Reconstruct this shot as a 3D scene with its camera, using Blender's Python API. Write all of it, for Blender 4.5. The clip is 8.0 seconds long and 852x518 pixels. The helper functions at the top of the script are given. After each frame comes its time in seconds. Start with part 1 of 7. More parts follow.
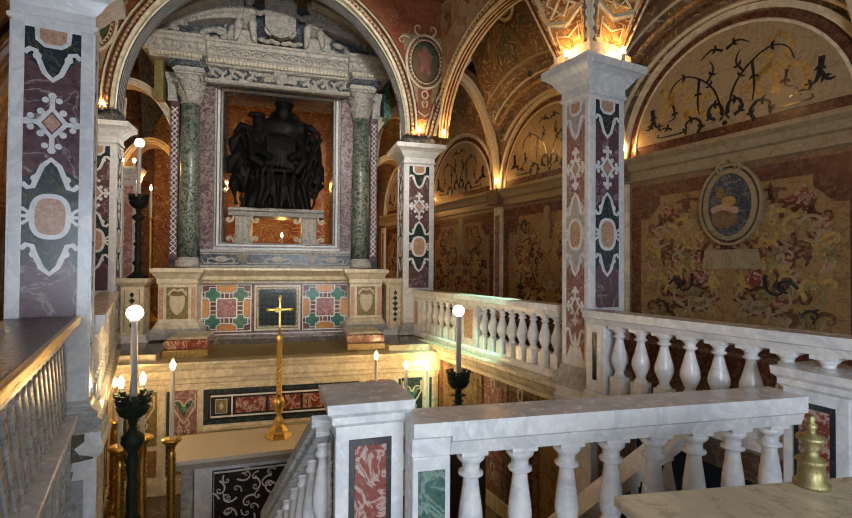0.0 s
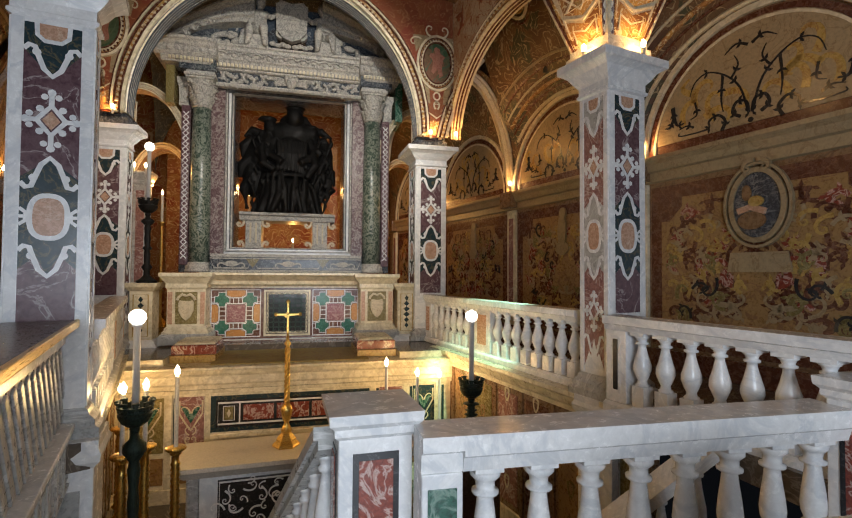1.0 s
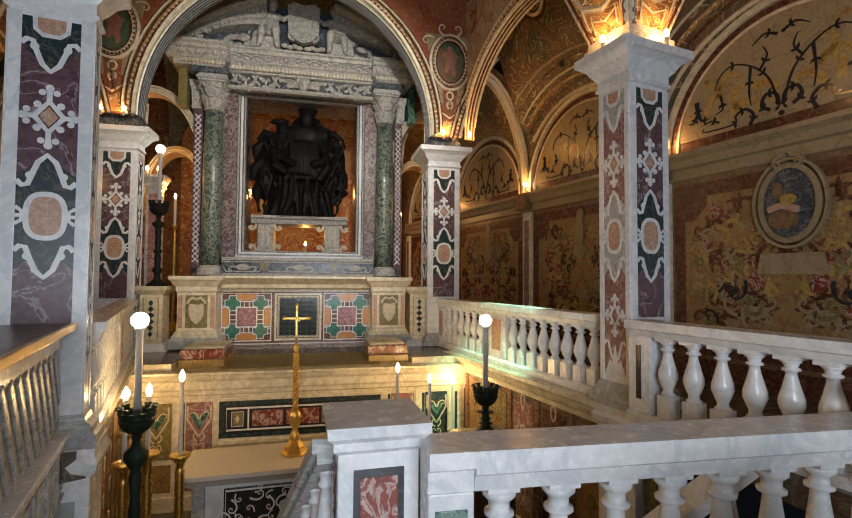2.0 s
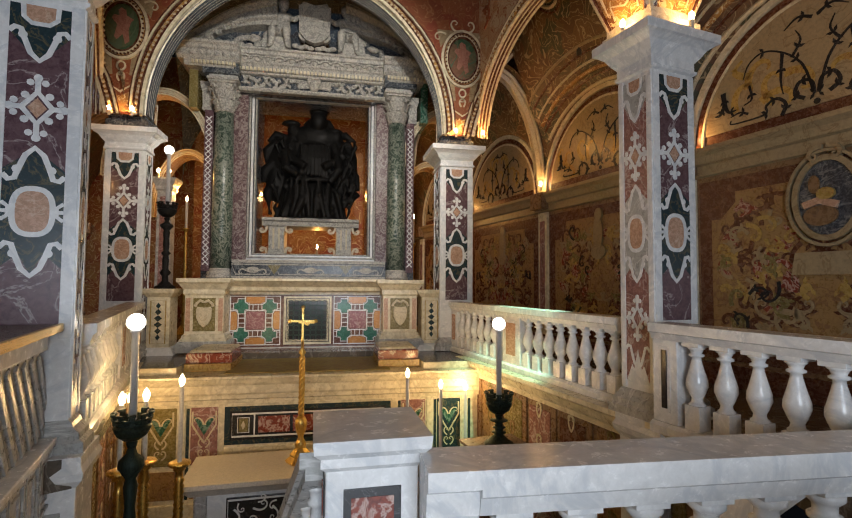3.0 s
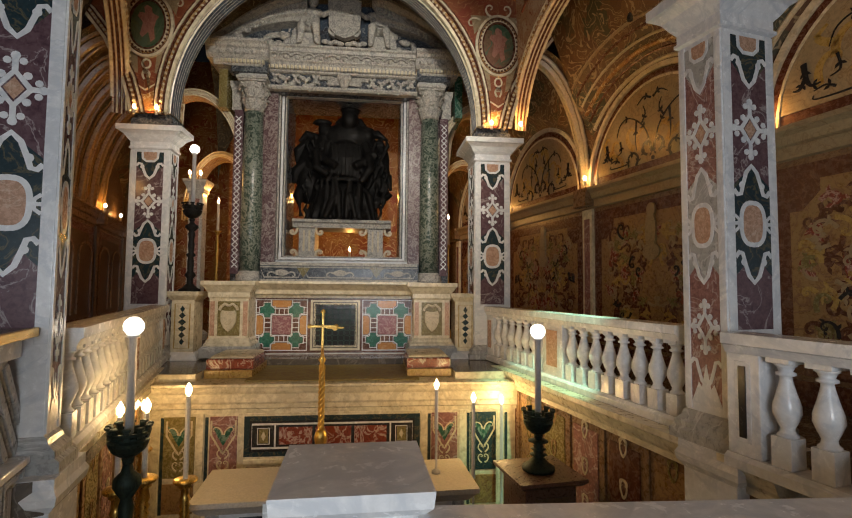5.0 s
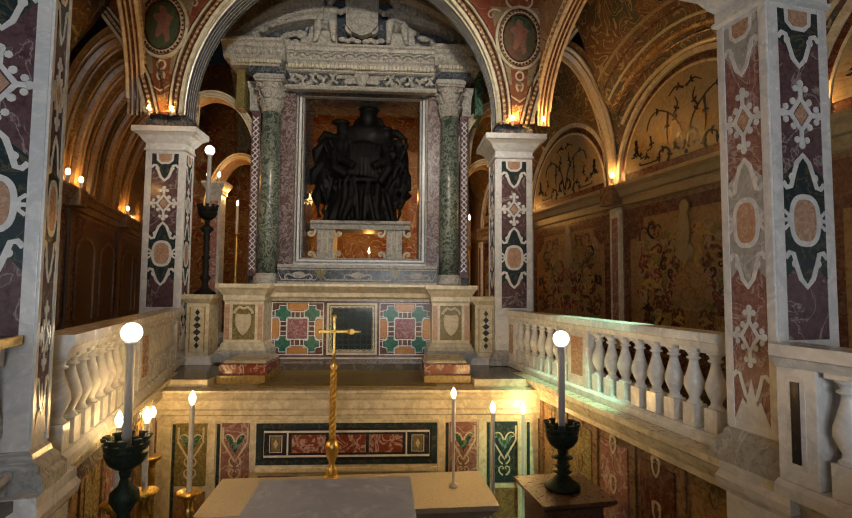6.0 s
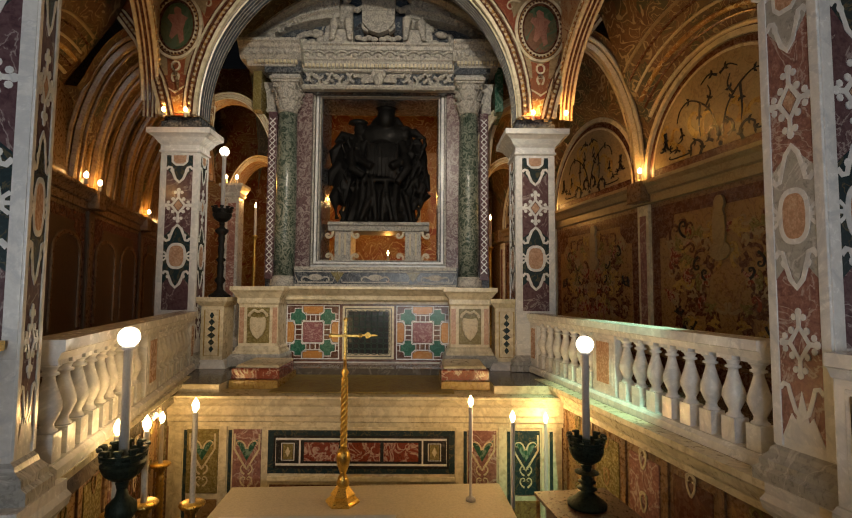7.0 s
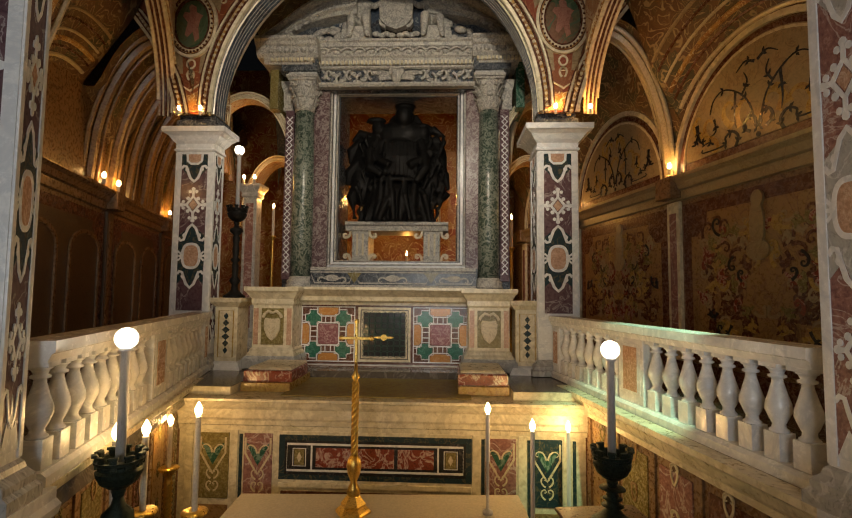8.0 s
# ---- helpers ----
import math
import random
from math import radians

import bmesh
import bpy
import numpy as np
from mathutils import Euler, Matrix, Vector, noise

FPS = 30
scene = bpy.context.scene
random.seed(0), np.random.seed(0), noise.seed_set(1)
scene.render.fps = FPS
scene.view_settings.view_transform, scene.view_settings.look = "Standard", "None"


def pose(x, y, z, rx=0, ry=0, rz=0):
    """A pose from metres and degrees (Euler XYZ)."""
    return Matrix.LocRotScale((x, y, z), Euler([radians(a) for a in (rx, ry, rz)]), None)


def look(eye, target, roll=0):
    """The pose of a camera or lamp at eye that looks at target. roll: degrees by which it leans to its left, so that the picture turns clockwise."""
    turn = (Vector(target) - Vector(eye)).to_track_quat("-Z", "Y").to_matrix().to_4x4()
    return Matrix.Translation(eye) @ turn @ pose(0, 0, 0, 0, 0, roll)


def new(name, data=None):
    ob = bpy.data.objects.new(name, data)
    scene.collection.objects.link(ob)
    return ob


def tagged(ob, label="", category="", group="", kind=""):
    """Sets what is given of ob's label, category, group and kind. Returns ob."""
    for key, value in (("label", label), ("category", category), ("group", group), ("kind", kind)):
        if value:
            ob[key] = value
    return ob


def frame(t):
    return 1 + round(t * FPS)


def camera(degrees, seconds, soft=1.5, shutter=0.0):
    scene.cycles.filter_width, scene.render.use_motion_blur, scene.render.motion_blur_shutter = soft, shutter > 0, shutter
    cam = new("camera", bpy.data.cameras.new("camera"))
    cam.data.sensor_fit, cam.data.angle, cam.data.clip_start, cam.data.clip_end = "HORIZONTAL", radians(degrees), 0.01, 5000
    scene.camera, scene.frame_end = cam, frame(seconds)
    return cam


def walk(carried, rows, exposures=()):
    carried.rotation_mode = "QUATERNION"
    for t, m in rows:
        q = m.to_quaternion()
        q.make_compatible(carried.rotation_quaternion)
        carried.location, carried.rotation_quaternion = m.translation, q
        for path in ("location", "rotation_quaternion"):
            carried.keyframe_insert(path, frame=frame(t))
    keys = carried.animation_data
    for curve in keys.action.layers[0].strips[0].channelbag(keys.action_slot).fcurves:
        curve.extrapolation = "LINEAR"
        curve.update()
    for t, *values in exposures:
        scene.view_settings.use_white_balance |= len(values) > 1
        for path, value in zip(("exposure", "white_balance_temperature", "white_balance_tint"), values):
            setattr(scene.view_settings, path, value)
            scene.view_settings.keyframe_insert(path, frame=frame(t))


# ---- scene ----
cam = camera(82.2, 8.0, soft=1.1)
PATH = [
    (0, (0.226, 0.25, 1.612), (0.775, 2.173, 1.645), 0.4),
    (0.5, (0.253, 0.332, 1.597), (0.78, 2.261, 1.641), 0.4),
    (1, (0.291, 0.434, 1.582), (0.79, 2.37, 1.64), 0.4),
    (1.5, (0.324, 0.523, 1.576), (0.795, 2.466, 1.643), 0.4),
    (3, (0.496, 0.859, 1.511), (0.871, 2.821, 1.609), 0.4),
    (3.5, (0.541, 0.98, 1.509), (0.886, 2.947, 1.613), 0.4),
    (4, (0.596, 1.124, 1.494), (0.897, 3.098, 1.605), 0.5),
    (4.5, (0.651, 1.251, 1.473), (0.91, 3.231, 1.588), 0.5),
    (6, (0.843, 1.658, 1.505), (0.952, 3.651, 1.627), 0.5),
    (6.5, (0.89, 1.784, 1.503), (0.955, 3.779, 1.63), 0.4),
    (7, (0.956, 1.914, 1.502), (0.966, 3.91, 1.634), 0.4),
    (7.5, (0.994, 2.026, 1.494), (0.962, 4.021, 1.63), 0.5),
    (8, (1.043, 2.159, 1.491), (0.958, 4.153, 1.63), 0.6),
]
EXPO = [(0.0, 0.0, 6350, 10), (3.0, -0.08, 6400, 10), (5.0, -0.28, 6650, 10), (8.0, -0.5, 7450, 10)]
walk(cam, [(t, look(eye, target, roll)) for t, eye, target, roll in PATH], EXPO)

# ---- world and large lights ----
world = bpy.data.worlds.new("world")
scene.world = world
world.use_nodes = True
world.node_tree.nodes["Background"].inputs[0].default_value = (0.35, 0.4, 0.5, 1)
world.node_tree.nodes["Background"].inputs[1].default_value = 0.008


def lamp(name, kind, at, power, colour, size=0.05, target=None, **more):
    data = bpy.data.lights.new(name, kind)
    data.energy, data.color = power, colour
    if kind == "AREA":
        data.shape, data.size, data.size_y = "RECTANGLE", size, more.get("size_y", size)
    else:
        data.shadow_soft_size = size
    if kind == "SPOT":
        data.spot_size, data.spot_blend = radians(more["cone"]), 0.6
    ob = new(name, data)
    ob.matrix_world = look(at, target) if target else pose(*at)
    return ob


WARM, AMBER, COOL = (1.0, 0.62, 0.25), (1.0, 0.46, 0.1), (0.82, 0.9, 1.0)
# daylight that comes in by the stair doors at the camera's back
lamp("door_daylight", "AREA", (0.7, -2.6, 1.7), 275, COOL, 3.0, (-0.2, 6.0, 0.2), size_y=1.8)

# ---- materials ----


def graph(name):
    m = bpy.data.materials.new(name)
    m.use_nodes = True
    nt = m.node_tree
    return m, nt, nt.nodes["Principled BSDF"]


def node(nt, kind, **values):
    n = nt.nodes.new(kind)
    for k, v in values.items():
        if k in n.inputs:
            n.inputs[k].default_value = v
    return n


def ramp(nt, fac, stops):
    r = nt.nodes.new("ShaderNodeValToRGB")
    el = r.color_ramp.elements
    while len(el) < len(stops):
        el.new(0.5)
    for e, (p, c) in zip(el, stops):
        e.position, e.color = p, (*c, 1)
    nt.links.new(fac, r.inputs[0])
    return r.outputs[0]


def bump(nt, bsdf, fac, strength, dist=0.01):
    b = node(nt, "ShaderNodeBump", Strength=strength, Distance=dist)
    nt.links.new(fac, b.inputs["Height"])
    nt.links.new(b.outputs[0], bsdf.inputs["Normal"])


def marble(name, base, vein, dark=None, scale=2.0, rough=0.25, amount=0.5, relief=0.05):
    m, nt, bsdf = graph(name)
    tc = nt.nodes.new("ShaderNodeTexCoord")
    info = nt.nodes.new("ShaderNodeObjectInfo")
    add = nt.nodes.new("ShaderNodeVectorMath")
    nt.links.new(tc.outputs["Object"], add.inputs[0])
    sc = nt.nodes.new("ShaderNodeVectorMath")
    sc.operation = "SCALE"
    sc.inputs[0].default_value = (7.0, 3.0, 5.0)
    nt.links.new(info.outputs["Random"], sc.inputs["Scale"])
    nt.links.new(sc.outputs[0], add.inputs[1])
    big = node(nt, "ShaderNodeTexNoise", Scale=scale, Detail=6.0, Roughness=0.6, Distortion=1.4)
    fine = node(nt, "ShaderNodeTexNoise", Scale=scale * 9, Detail=4.0, Roughness=0.7, Distortion=0.4)
    for n in (big, fine):
        nt.links.new(add.outputs[0], n.inputs["Vector"])
    dark = dark or tuple(c * 0.72 for c in base)
    w = 0.012 * amount
    body = ramp(nt, fine.outputs[0], [(0.3, dark), (0.55, base), (0.8, tuple(min(1, c * 1.15) for c in base))])
    line = ramp(nt, big.outputs[0], [(0.5 - 3 * w, (0, 0, 0)), (0.5 - 0.3 * w, (1, 1, 1)), (0.5 + 0.3 * w, (1, 1, 1)), (0.5 + 3 * w, (0, 0, 0))])
    mix = nt.nodes.new("ShaderNodeMixRGB")
    mix.inputs[2].default_value = (*vein, 1)
    soft = nt.nodes.new("ShaderNodeMath")
    soft.operation = "MULTIPLY"
    soft.inputs[1].default_value = 0.75
    nt.links.new(line, soft.inputs[0])
    nt.links.new(soft.outputs[0], mix.inputs[0])
    nt.links.new(body, mix.inputs[1])
    nt.links.new(mix.outputs[0], bsdf.inputs["Base Color"])
    r = ramp(nt, fine.outputs[0], [(0.3, (rough * 0.7,) * 3), (0.75, (min(1, rough * 1.5),) * 3)])
    nt.links.new(r, bsdf.inputs["Roughness"])
    bump(nt, bsdf, fine.outputs[0], relief)
    return m


def metal(name, colour, rough, worn=(0.02, 0.02, 0.015), metallic=1.0):
    m, nt, bsdf = graph(name)
    n = node(nt, "ShaderNodeTexNoise", Scale=14.0, Detail=6.0, Roughness=0.7)
    nt.links.new(ramp(nt, n.outputs[0], [(0.3, worn), (0.5, colour)]), bsdf.inputs["Base Color"])
    nt.links.new(ramp(nt, n.outputs[0], [(0.3, (min(1, rough * 2),) * 3), (0.7, (rough,) * 3)]), bsdf.inputs["Roughness"])
    bsdf.inputs["Metallic"].default_value = metallic
    bump(nt, bsdf, n.outputs[0], 0.2)
    return m


def fresco(name, field, second, line, scale=3.0, rough=0.6, thin=0.06, spot=(0.25, 0.05, 0.02)):
    """Painted plaster: curling pale bands over patchy coloured fields."""
    m, nt, bsdf = graph(name)
    tc = nt.nodes.new("ShaderNodeTexCoord")
    warp = node(nt, "ShaderNodeTexNoise", Scale=scale * 0.8, Detail=2.0)
    nt.links.new(tc.outputs["Object"], warp.inputs["Vector"])
    mixv = nt.nodes.new("ShaderNodeMixRGB")
    mixv.inputs[0].default_value = 0.22
    nt.links.new(tc.outputs["Object"], mixv.inputs[1])
    nt.links.new(warp.outputs["Color"], mixv.inputs[2])
    swirl = node(nt, "ShaderNodeTexNoise", Scale=scale * 0.55, Detail=0.6, Distortion=0.9)
    turns = nt.nodes.new("ShaderNodeMath")
    turns.operation, turns.inputs[1].default_value = "MULTIPLY", 8.0
    part_of = nt.nodes.new("ShaderNodeMath")
    part_of.operation = "FRACT"
    nt.links.new(swirl.outputs[0], turns.inputs[0])
    nt.links.new(turns.outputs[0], part_of.inputs[0])
    cell = node(nt, "ShaderNodeTexVoronoi", Scale=scale)
    rings = node(nt, "ShaderNodeTexVoronoi", Scale=scale * 2.3)
    for v in (swirl, cell, rings):
        nt.links.new(mixv.outputs[0], v.inputs["Vector"])
    fine = node(nt, "ShaderNodeTexNoise", Scale=scale * 11, Detail=5.0, Roughness=0.7)
    nt.links.new(tc.outputs["Object"], fine.inputs["Vector"])
    f = ramp(nt, cell.outputs["Color"], [(0.2, field), (0.5, second), (0.8, spot)])
    g = nt.nodes.new("ShaderNodeMixRGB")
    g.blend_type = "MULTIPLY"
    g.inputs[0].default_value = 0.7
    nt.links.new(f, g.inputs[1])
    nt.links.new(ramp(nt, fine.outputs[0], [(0.3, (0.45, 0.4, 0.35)), (0.65, (1.1, 1.05, 1.0))]), g.inputs[2])
    last = g.outputs[0]
    k = thin * 2.2
    for fac in (ramp(nt, part_of.outputs[0], [(0.02, (0, 0, 0)), (0.05, (1, 1, 1)), (0.05 + k, (1, 1, 1)), (0.09 + k, (0, 0, 0))]),
                ramp(nt, rings.outputs["Distance"], [(0.28, (0, 0, 0)), (0.3, (0.5, 0.5, 0.5)), (0.33, (0.5, 0.5, 0.5)), (0.35, (0, 0, 0))])):
        mx = nt.nodes.new("ShaderNodeMixRGB")
        nt.links.new(fac, mx.inputs[0])
        nt.links.new(last, mx.inputs[1])
        mx.inputs[2].default_value = (*line, 1)
        last = mx.outputs[0]
    nt.links.new(last, bsdf.inputs["Base Color"])
    bsdf.inputs["Roughness"].default_value = rough
    bump(nt, bsdf, fine.outputs[0], 0.25)
    return m


def glow(name, colour, strength):
    m, nt, bsdf = graph(name)
    bsdf.inputs["Base Color"].default_value = (*colour, 1)
    bsdf.inputs["Emission Color"].default_value = (*colour, 1)
    bsdf.inputs["Emission Strength"].default_value = strength
    return m


WHITE = marble("white_marble", (0.78, 0.78, 0.77), (0.58, 0.6, 0.62), dark=(0.68, 0.68, 0.67), scale=1.7, amount=1.5, rough=0.22)
CREAM = marble("cream_marble", (0.72, 0.65, 0.48), (0.5, 0.44, 0.3), dark=(0.54, 0.46, 0.31), scale=1.5, amount=1.7, rough=0.3)
GREYM = marble("grey_marble", (0.4, 0.4, 0.38), (0.62, 0.62, 0.6), scale=2.2, amount=0.7, rough=0.3)
PURPLE = marble("purple_marble", (0.13, 0.075, 0.085), (0.4, 0.34, 0.33), dark=(0.07, 0.035, 0.045), scale=2.6, amount=0.6, rough=0.2)
PINKM = marble("pink_marble", (0.3, 0.15, 0.13), (0.55, 0.45, 0.42), dark=(0.16, 0.075, 0.07), scale=3, amount=0.7, rough=0.22)
DARK = marble("black_marble", (0.022, 0.022, 0.024), (0.1, 0.1, 0.1), scale=4, amount=0.25, rough=0.15)
GREENM = marble("green_marble", (0.03, 0.11, 0.075), (0.22, 0.32, 0.26), dark=(0.012, 0.03, 0.022), scale=5, amount=1.4, rough=0.2)
TEAL = marble("teal_marble", (0.022, 0.042, 0.05), (0.13, 0.11, 0.06), scale=5, amount=0.8, rough=0.2)
PEACH = marble("peach_marble", (0.5, 0.3, 0.2), (0.62, 0.45, 0.33), scale=4, amount=0.6, rough=0.25)
ORANGE = marble("orange_marble", (0.5, 0.22, 0.06), (0.6, 0.4, 0.2), scale=6, amount=0.6, rough=0.2)
REDM = marble("red_marble", (0.24, 0.05, 0.03), (0.6, 0.45, 0.38), dark=(0.1, 0.02, 0.015), scale=6, amount=1.4, rough=0.2)
ROSE = marble("rose_marble", (0.26, 0.09, 0.1), (0.5, 0.32, 0.3), dark=(0.16, 0.05, 0.06), scale=7, amount=1.2, rough=0.25)
JADE = marble("jade_marble", (0.02, 0.13, 0.085), (0.07, 0.24, 0.17), dark=(0.01, 0.06, 0.04), scale=8, amount=1.2, rough=0.22)
STEPM = marble("olive_step_marble", (0.34, 0.27, 0.08), (0.22, 0.14, 0.04), dark=(0.2, 0.15, 0.05), scale=4, amount=1.5, rough=0.55)
YELLOW = marble("yellow_marble", (0.42, 0.28, 0.08), (0.25, 0.12, 0.04), scale=3, amount=0.8, rough=0.28)
OLIVE = marble("olive_marble", (0.2, 0.16, 0.06), (0.35, 0.3, 0.14), scale=4, amount=0.6, rough=0.25)
OCHRE = marble("ochre_marble", (0.3, 0.18, 0.07), (0.16, 0.07, 0.035), scale=3.0, amount=0.9, rough=0.3)
TAN = marble("tan_marble", (0.22, 0.13, 0.065), (0.1, 0.055, 0.03), scale=2.4, amount=0.9, rough=0.28)
BROWN = marble("brown_marble", (0.1, 0.035, 0.02), (0.2, 0.1, 0.06), scale=2.5, amount=0.8, rough=0.25)
IVORY = marble("ivory_inlay", (0.6, 0.52, 0.36), (0.4, 0.3, 0.18), scale=4, amount=0.5, rough=0.35)
STONE = marble("pale_relief_stone", (0.52, 0.49, 0.43), (0.17, 0.17, 0.17), dark=(0.2, 0.19, 0.17), scale=5, amount=1.2, rough=0.5, relief=0.4)
BLUEM = marble("blue_grey_marble", (0.06, 0.07, 0.085), (0.24, 0.25, 0.25), dark=(0.02, 0.024, 0.03), scale=4, amount=0.9, rough=0.25)
BRONZE = metal("dark_bronze", (0.013, 0.012, 0.011), 0.42, (0.006, 0.006, 0.006), 0.7)
GREENBRONZE = metal("green_bronze", (0.018, 0.032, 0.024), 0.4, (0.008, 0.012, 0.01), 0.6)
BRASS = metal("brass", (0.75, 0.5, 0.14), 0.22, (0.25, 0.13, 0.03))
OLDBRASS = metal("old_brass", (0.4, 0.34, 0.16), 0.4, (0.12, 0.14, 0.07))
VERDE = marble("verde_column", (0.06, 0.095, 0.07), (0.36, 0.38, 0.32), dark=(0.006, 0.016, 0.011), scale=7.0, amount=2.0, rough=0.28)
BRECCIA = marble("breccia_marble", (0.15, 0.085, 0.085), (0.42, 0.36, 0.33), dark=(0.05, 0.028, 0.034), scale=7.0, amount=1.7, rough=0.28)
STEEL = metal("painted_tube", (0.62, 0.62, 0.64), 0.4, (0.45, 0.45, 0.45), 0.1)
LATTICE = metal("verdigris_lattice", (0.035, 0.08, 0.062), 0.45, (0.02, 0.04, 0.03), 0.2)
WOOD = marble("dark_wood", (0.11, 0.06, 0.04), (0.05, 0.025, 0.015), scale=5, amount=0.8, rough=0.3)
WALLWOOD = marble("dark_panelling", (0.1, 0.06, 0.03), (0.05, 0.03, 0.015), scale=4, amount=0.8, rough=0.35)
FRESCO = fresco("vault_fresco", (0.28, 0.1, 0.04), (0.36, 0.2, 0.07), (0.5, 0.36, 0.2), 5.5)
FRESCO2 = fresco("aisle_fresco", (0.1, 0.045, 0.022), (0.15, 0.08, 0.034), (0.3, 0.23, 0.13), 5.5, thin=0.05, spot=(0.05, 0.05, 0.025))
CREAMPAINT = fresco("cream_vault_paint", (0.55, 0.47, 0.36), (0.5, 0.41, 0.29), (0.26, 0.08, 0.03), 6.0, thin=0.05, spot=(0.45, 0.3, 0.18))
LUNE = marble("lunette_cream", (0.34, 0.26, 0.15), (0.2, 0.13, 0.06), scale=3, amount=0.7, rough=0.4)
RUST = fresco("rust_paint", (0.22, 0.055, 0.02), (0.28, 0.09, 0.03), (0.34, 0.16, 0.07), 6.0, thin=0.03)
GOLDBAND = fresco("gold_band", (0.5, 0.3, 0.08), (0.4, 0.2, 0.06), (0.62, 0.52, 0.32), 9.0, spot=(0.2, 0.08, 0.02))
BLUEPAINT = fresco("dark_blue_paint", (0.03, 0.05, 0.085), (0.05, 0.08, 0.12), (0.2, 0.22, 0.22), 6.0, thin=0.02, spot=(0.02, 0.02, 0.03))
PAINTING = fresco("oval_painting", (0.05, 0.12, 0.06), (0.12, 0.16, 0.08), (0.1, 0.14, 0.08), 3.0, spot=(0.25, 0.12, 0.07))
SKIN = marble("painted_rose", (0.42, 0.2, 0.14), (0.25, 0.08, 0.06), scale=6, amount=0.9, rough=0.6)
FLOOR = marble("floor_marble", (0.12, 0.1, 0.08), (0.25, 0.22, 0.18), scale=2, amount=0.7, rough=0.15)
GLOBE = glow("lit_globe", (1.0, 0.93, 0.8), 5)
FLAME = glow("lit_bulb", (1.0, 0.72, 0.35), 30)
CANDLE = marble("wax", (0.55, 0.5, 0.42), (0.45, 0.4, 0.3), scale=5, amount=0.3, rough=0.5)

# ---- mesh helpers ----


def part(name, bm, material, parent=None, label="", at=None, smooth=False):
    me = bpy.data.meshes.new(name)
    bmesh.ops.recalc_face_normals(bm, faces=bm.faces)
    if smooth:
        for f in bm.faces:
            f.smooth = True
    bm.to_mesh(me)
    bm.free()
    for m in material if isinstance(material, (list, tuple)) else [material]:
        me.materials.append(m)
    ob = new(name, me)
    if parent:
        ob.parent = parent
    if at is not None:
        ob.matrix_local = at
    if label:
        ob["label"] = label
    return ob


def again(ob, at, parent=None):
    o = new(ob.name.split(".")[0], ob.data)
    o.parent = parent or ob.parent
    o.matrix_local = at
    return o


def thing(name, at, label, category, group="", kind=""):
    ob = new(name)
    ob.matrix_world = at
    ob.empty_display_size = 0.1
    return tagged(ob, label, category, group, kind)


def box(bm, x0, x1, y0, y1, z0, z1, bevel=0.0, mat=0):
    r = bmesh.ops.create_cube(bm, size=1)
    bmesh.ops.transform(bm, verts=r["verts"], matrix=Matrix.Translation(((x0 + x1) / 2, (y0 + y1) / 2, (z0 + z1) / 2)) @ Matrix.Diagonal((abs(x1 - x0), abs(y1 - y0), abs(z1 - z0), 1)))
    fs = {f for v in r["verts"] for f in v.link_faces}
    for f in fs:
        f.material_index = mat
    if bevel:
        es = list({e for v in r["verts"] for e in v.link_edges})
        bmesh.ops.bevel(bm, geom=es, offset=bevel, segments=2, profile=0.5, affect="EDGES")
    return bm


def boxes(*rows, bevel=0.008):
    bm = bmesh.new()
    for r in rows:
        box(bm, *r, bevel=bevel)
    return bm


def lathe(profile, n=20, bm=None, centre=(0, 0)):
    """Turned body: profile rows (radius, z)."""
    bm = bm or bmesh.new()
    rings = []
    for r, z in profile:
        if r < 1e-4:
            rings.append([bm.verts.new((centre[0], centre[1], z))])
        else:
            rings.append([bm.verts.new((centre[0] + r * math.cos(2 * math.pi * i / n), centre[1] + r * math.sin(2 * math.pi * i / n), z)) for i in range(n)])
    for a, b in zip(rings, rings[1:]):
        for i in range(n):
            j = (i + 1) % n
            if len(a) > 1 and len(b) > 1:
                bm.faces.new((a[i], a[j], b[j], b[i]))
            elif len(a) > 1:
                bm.faces.new((a[i], a[j], b[0]))
            elif len(b) > 1:
                bm.faces.new((a[0], b[j], b[i]))
    for ring in (rings[0], rings[-1]):
        if len(ring) > 1:
            bm.faces.new(ring)
    return bm


def square_lathe(rows, bm=None):
    """Square mouldings: rows (half_x, half_y, z)."""
    bm = bm or bmesh.new()
    rings = [[bm.verts.new((sx * hx, sy * hy, z)) for sx, sy in ((-1, -1), (1, -1), (1, 1), (-1, 1))] for hx, hy, z in rows]
    for a, b in zip(rings, rings[1:]):
        for i in range(4):
            bm.faces.new((a[i], a[(i + 1) % 4], b[(i + 1) % 4], b[i]))
    bm.faces.new(rings[0])
    bm.faces.new(rings[-1])
    return bm


def profile_run(a, b, prof, bm=None):
    """A moulding along x from a to b: prof rows (y, z), closed."""
    bm = bm or bmesh.new()
    A = [bm.verts.new((a, y, z)) for y, z in prof]
    B = [bm.verts.new((b, y, z)) for y, z in prof]
    n = len(prof)
    for i in range(n):
        bm.faces.new((A[i], A[(i + 1) % n], B[(i + 1) % n], B[i]))
    bm.faces.new(A)
    bm.faces.new(B)
    return bm


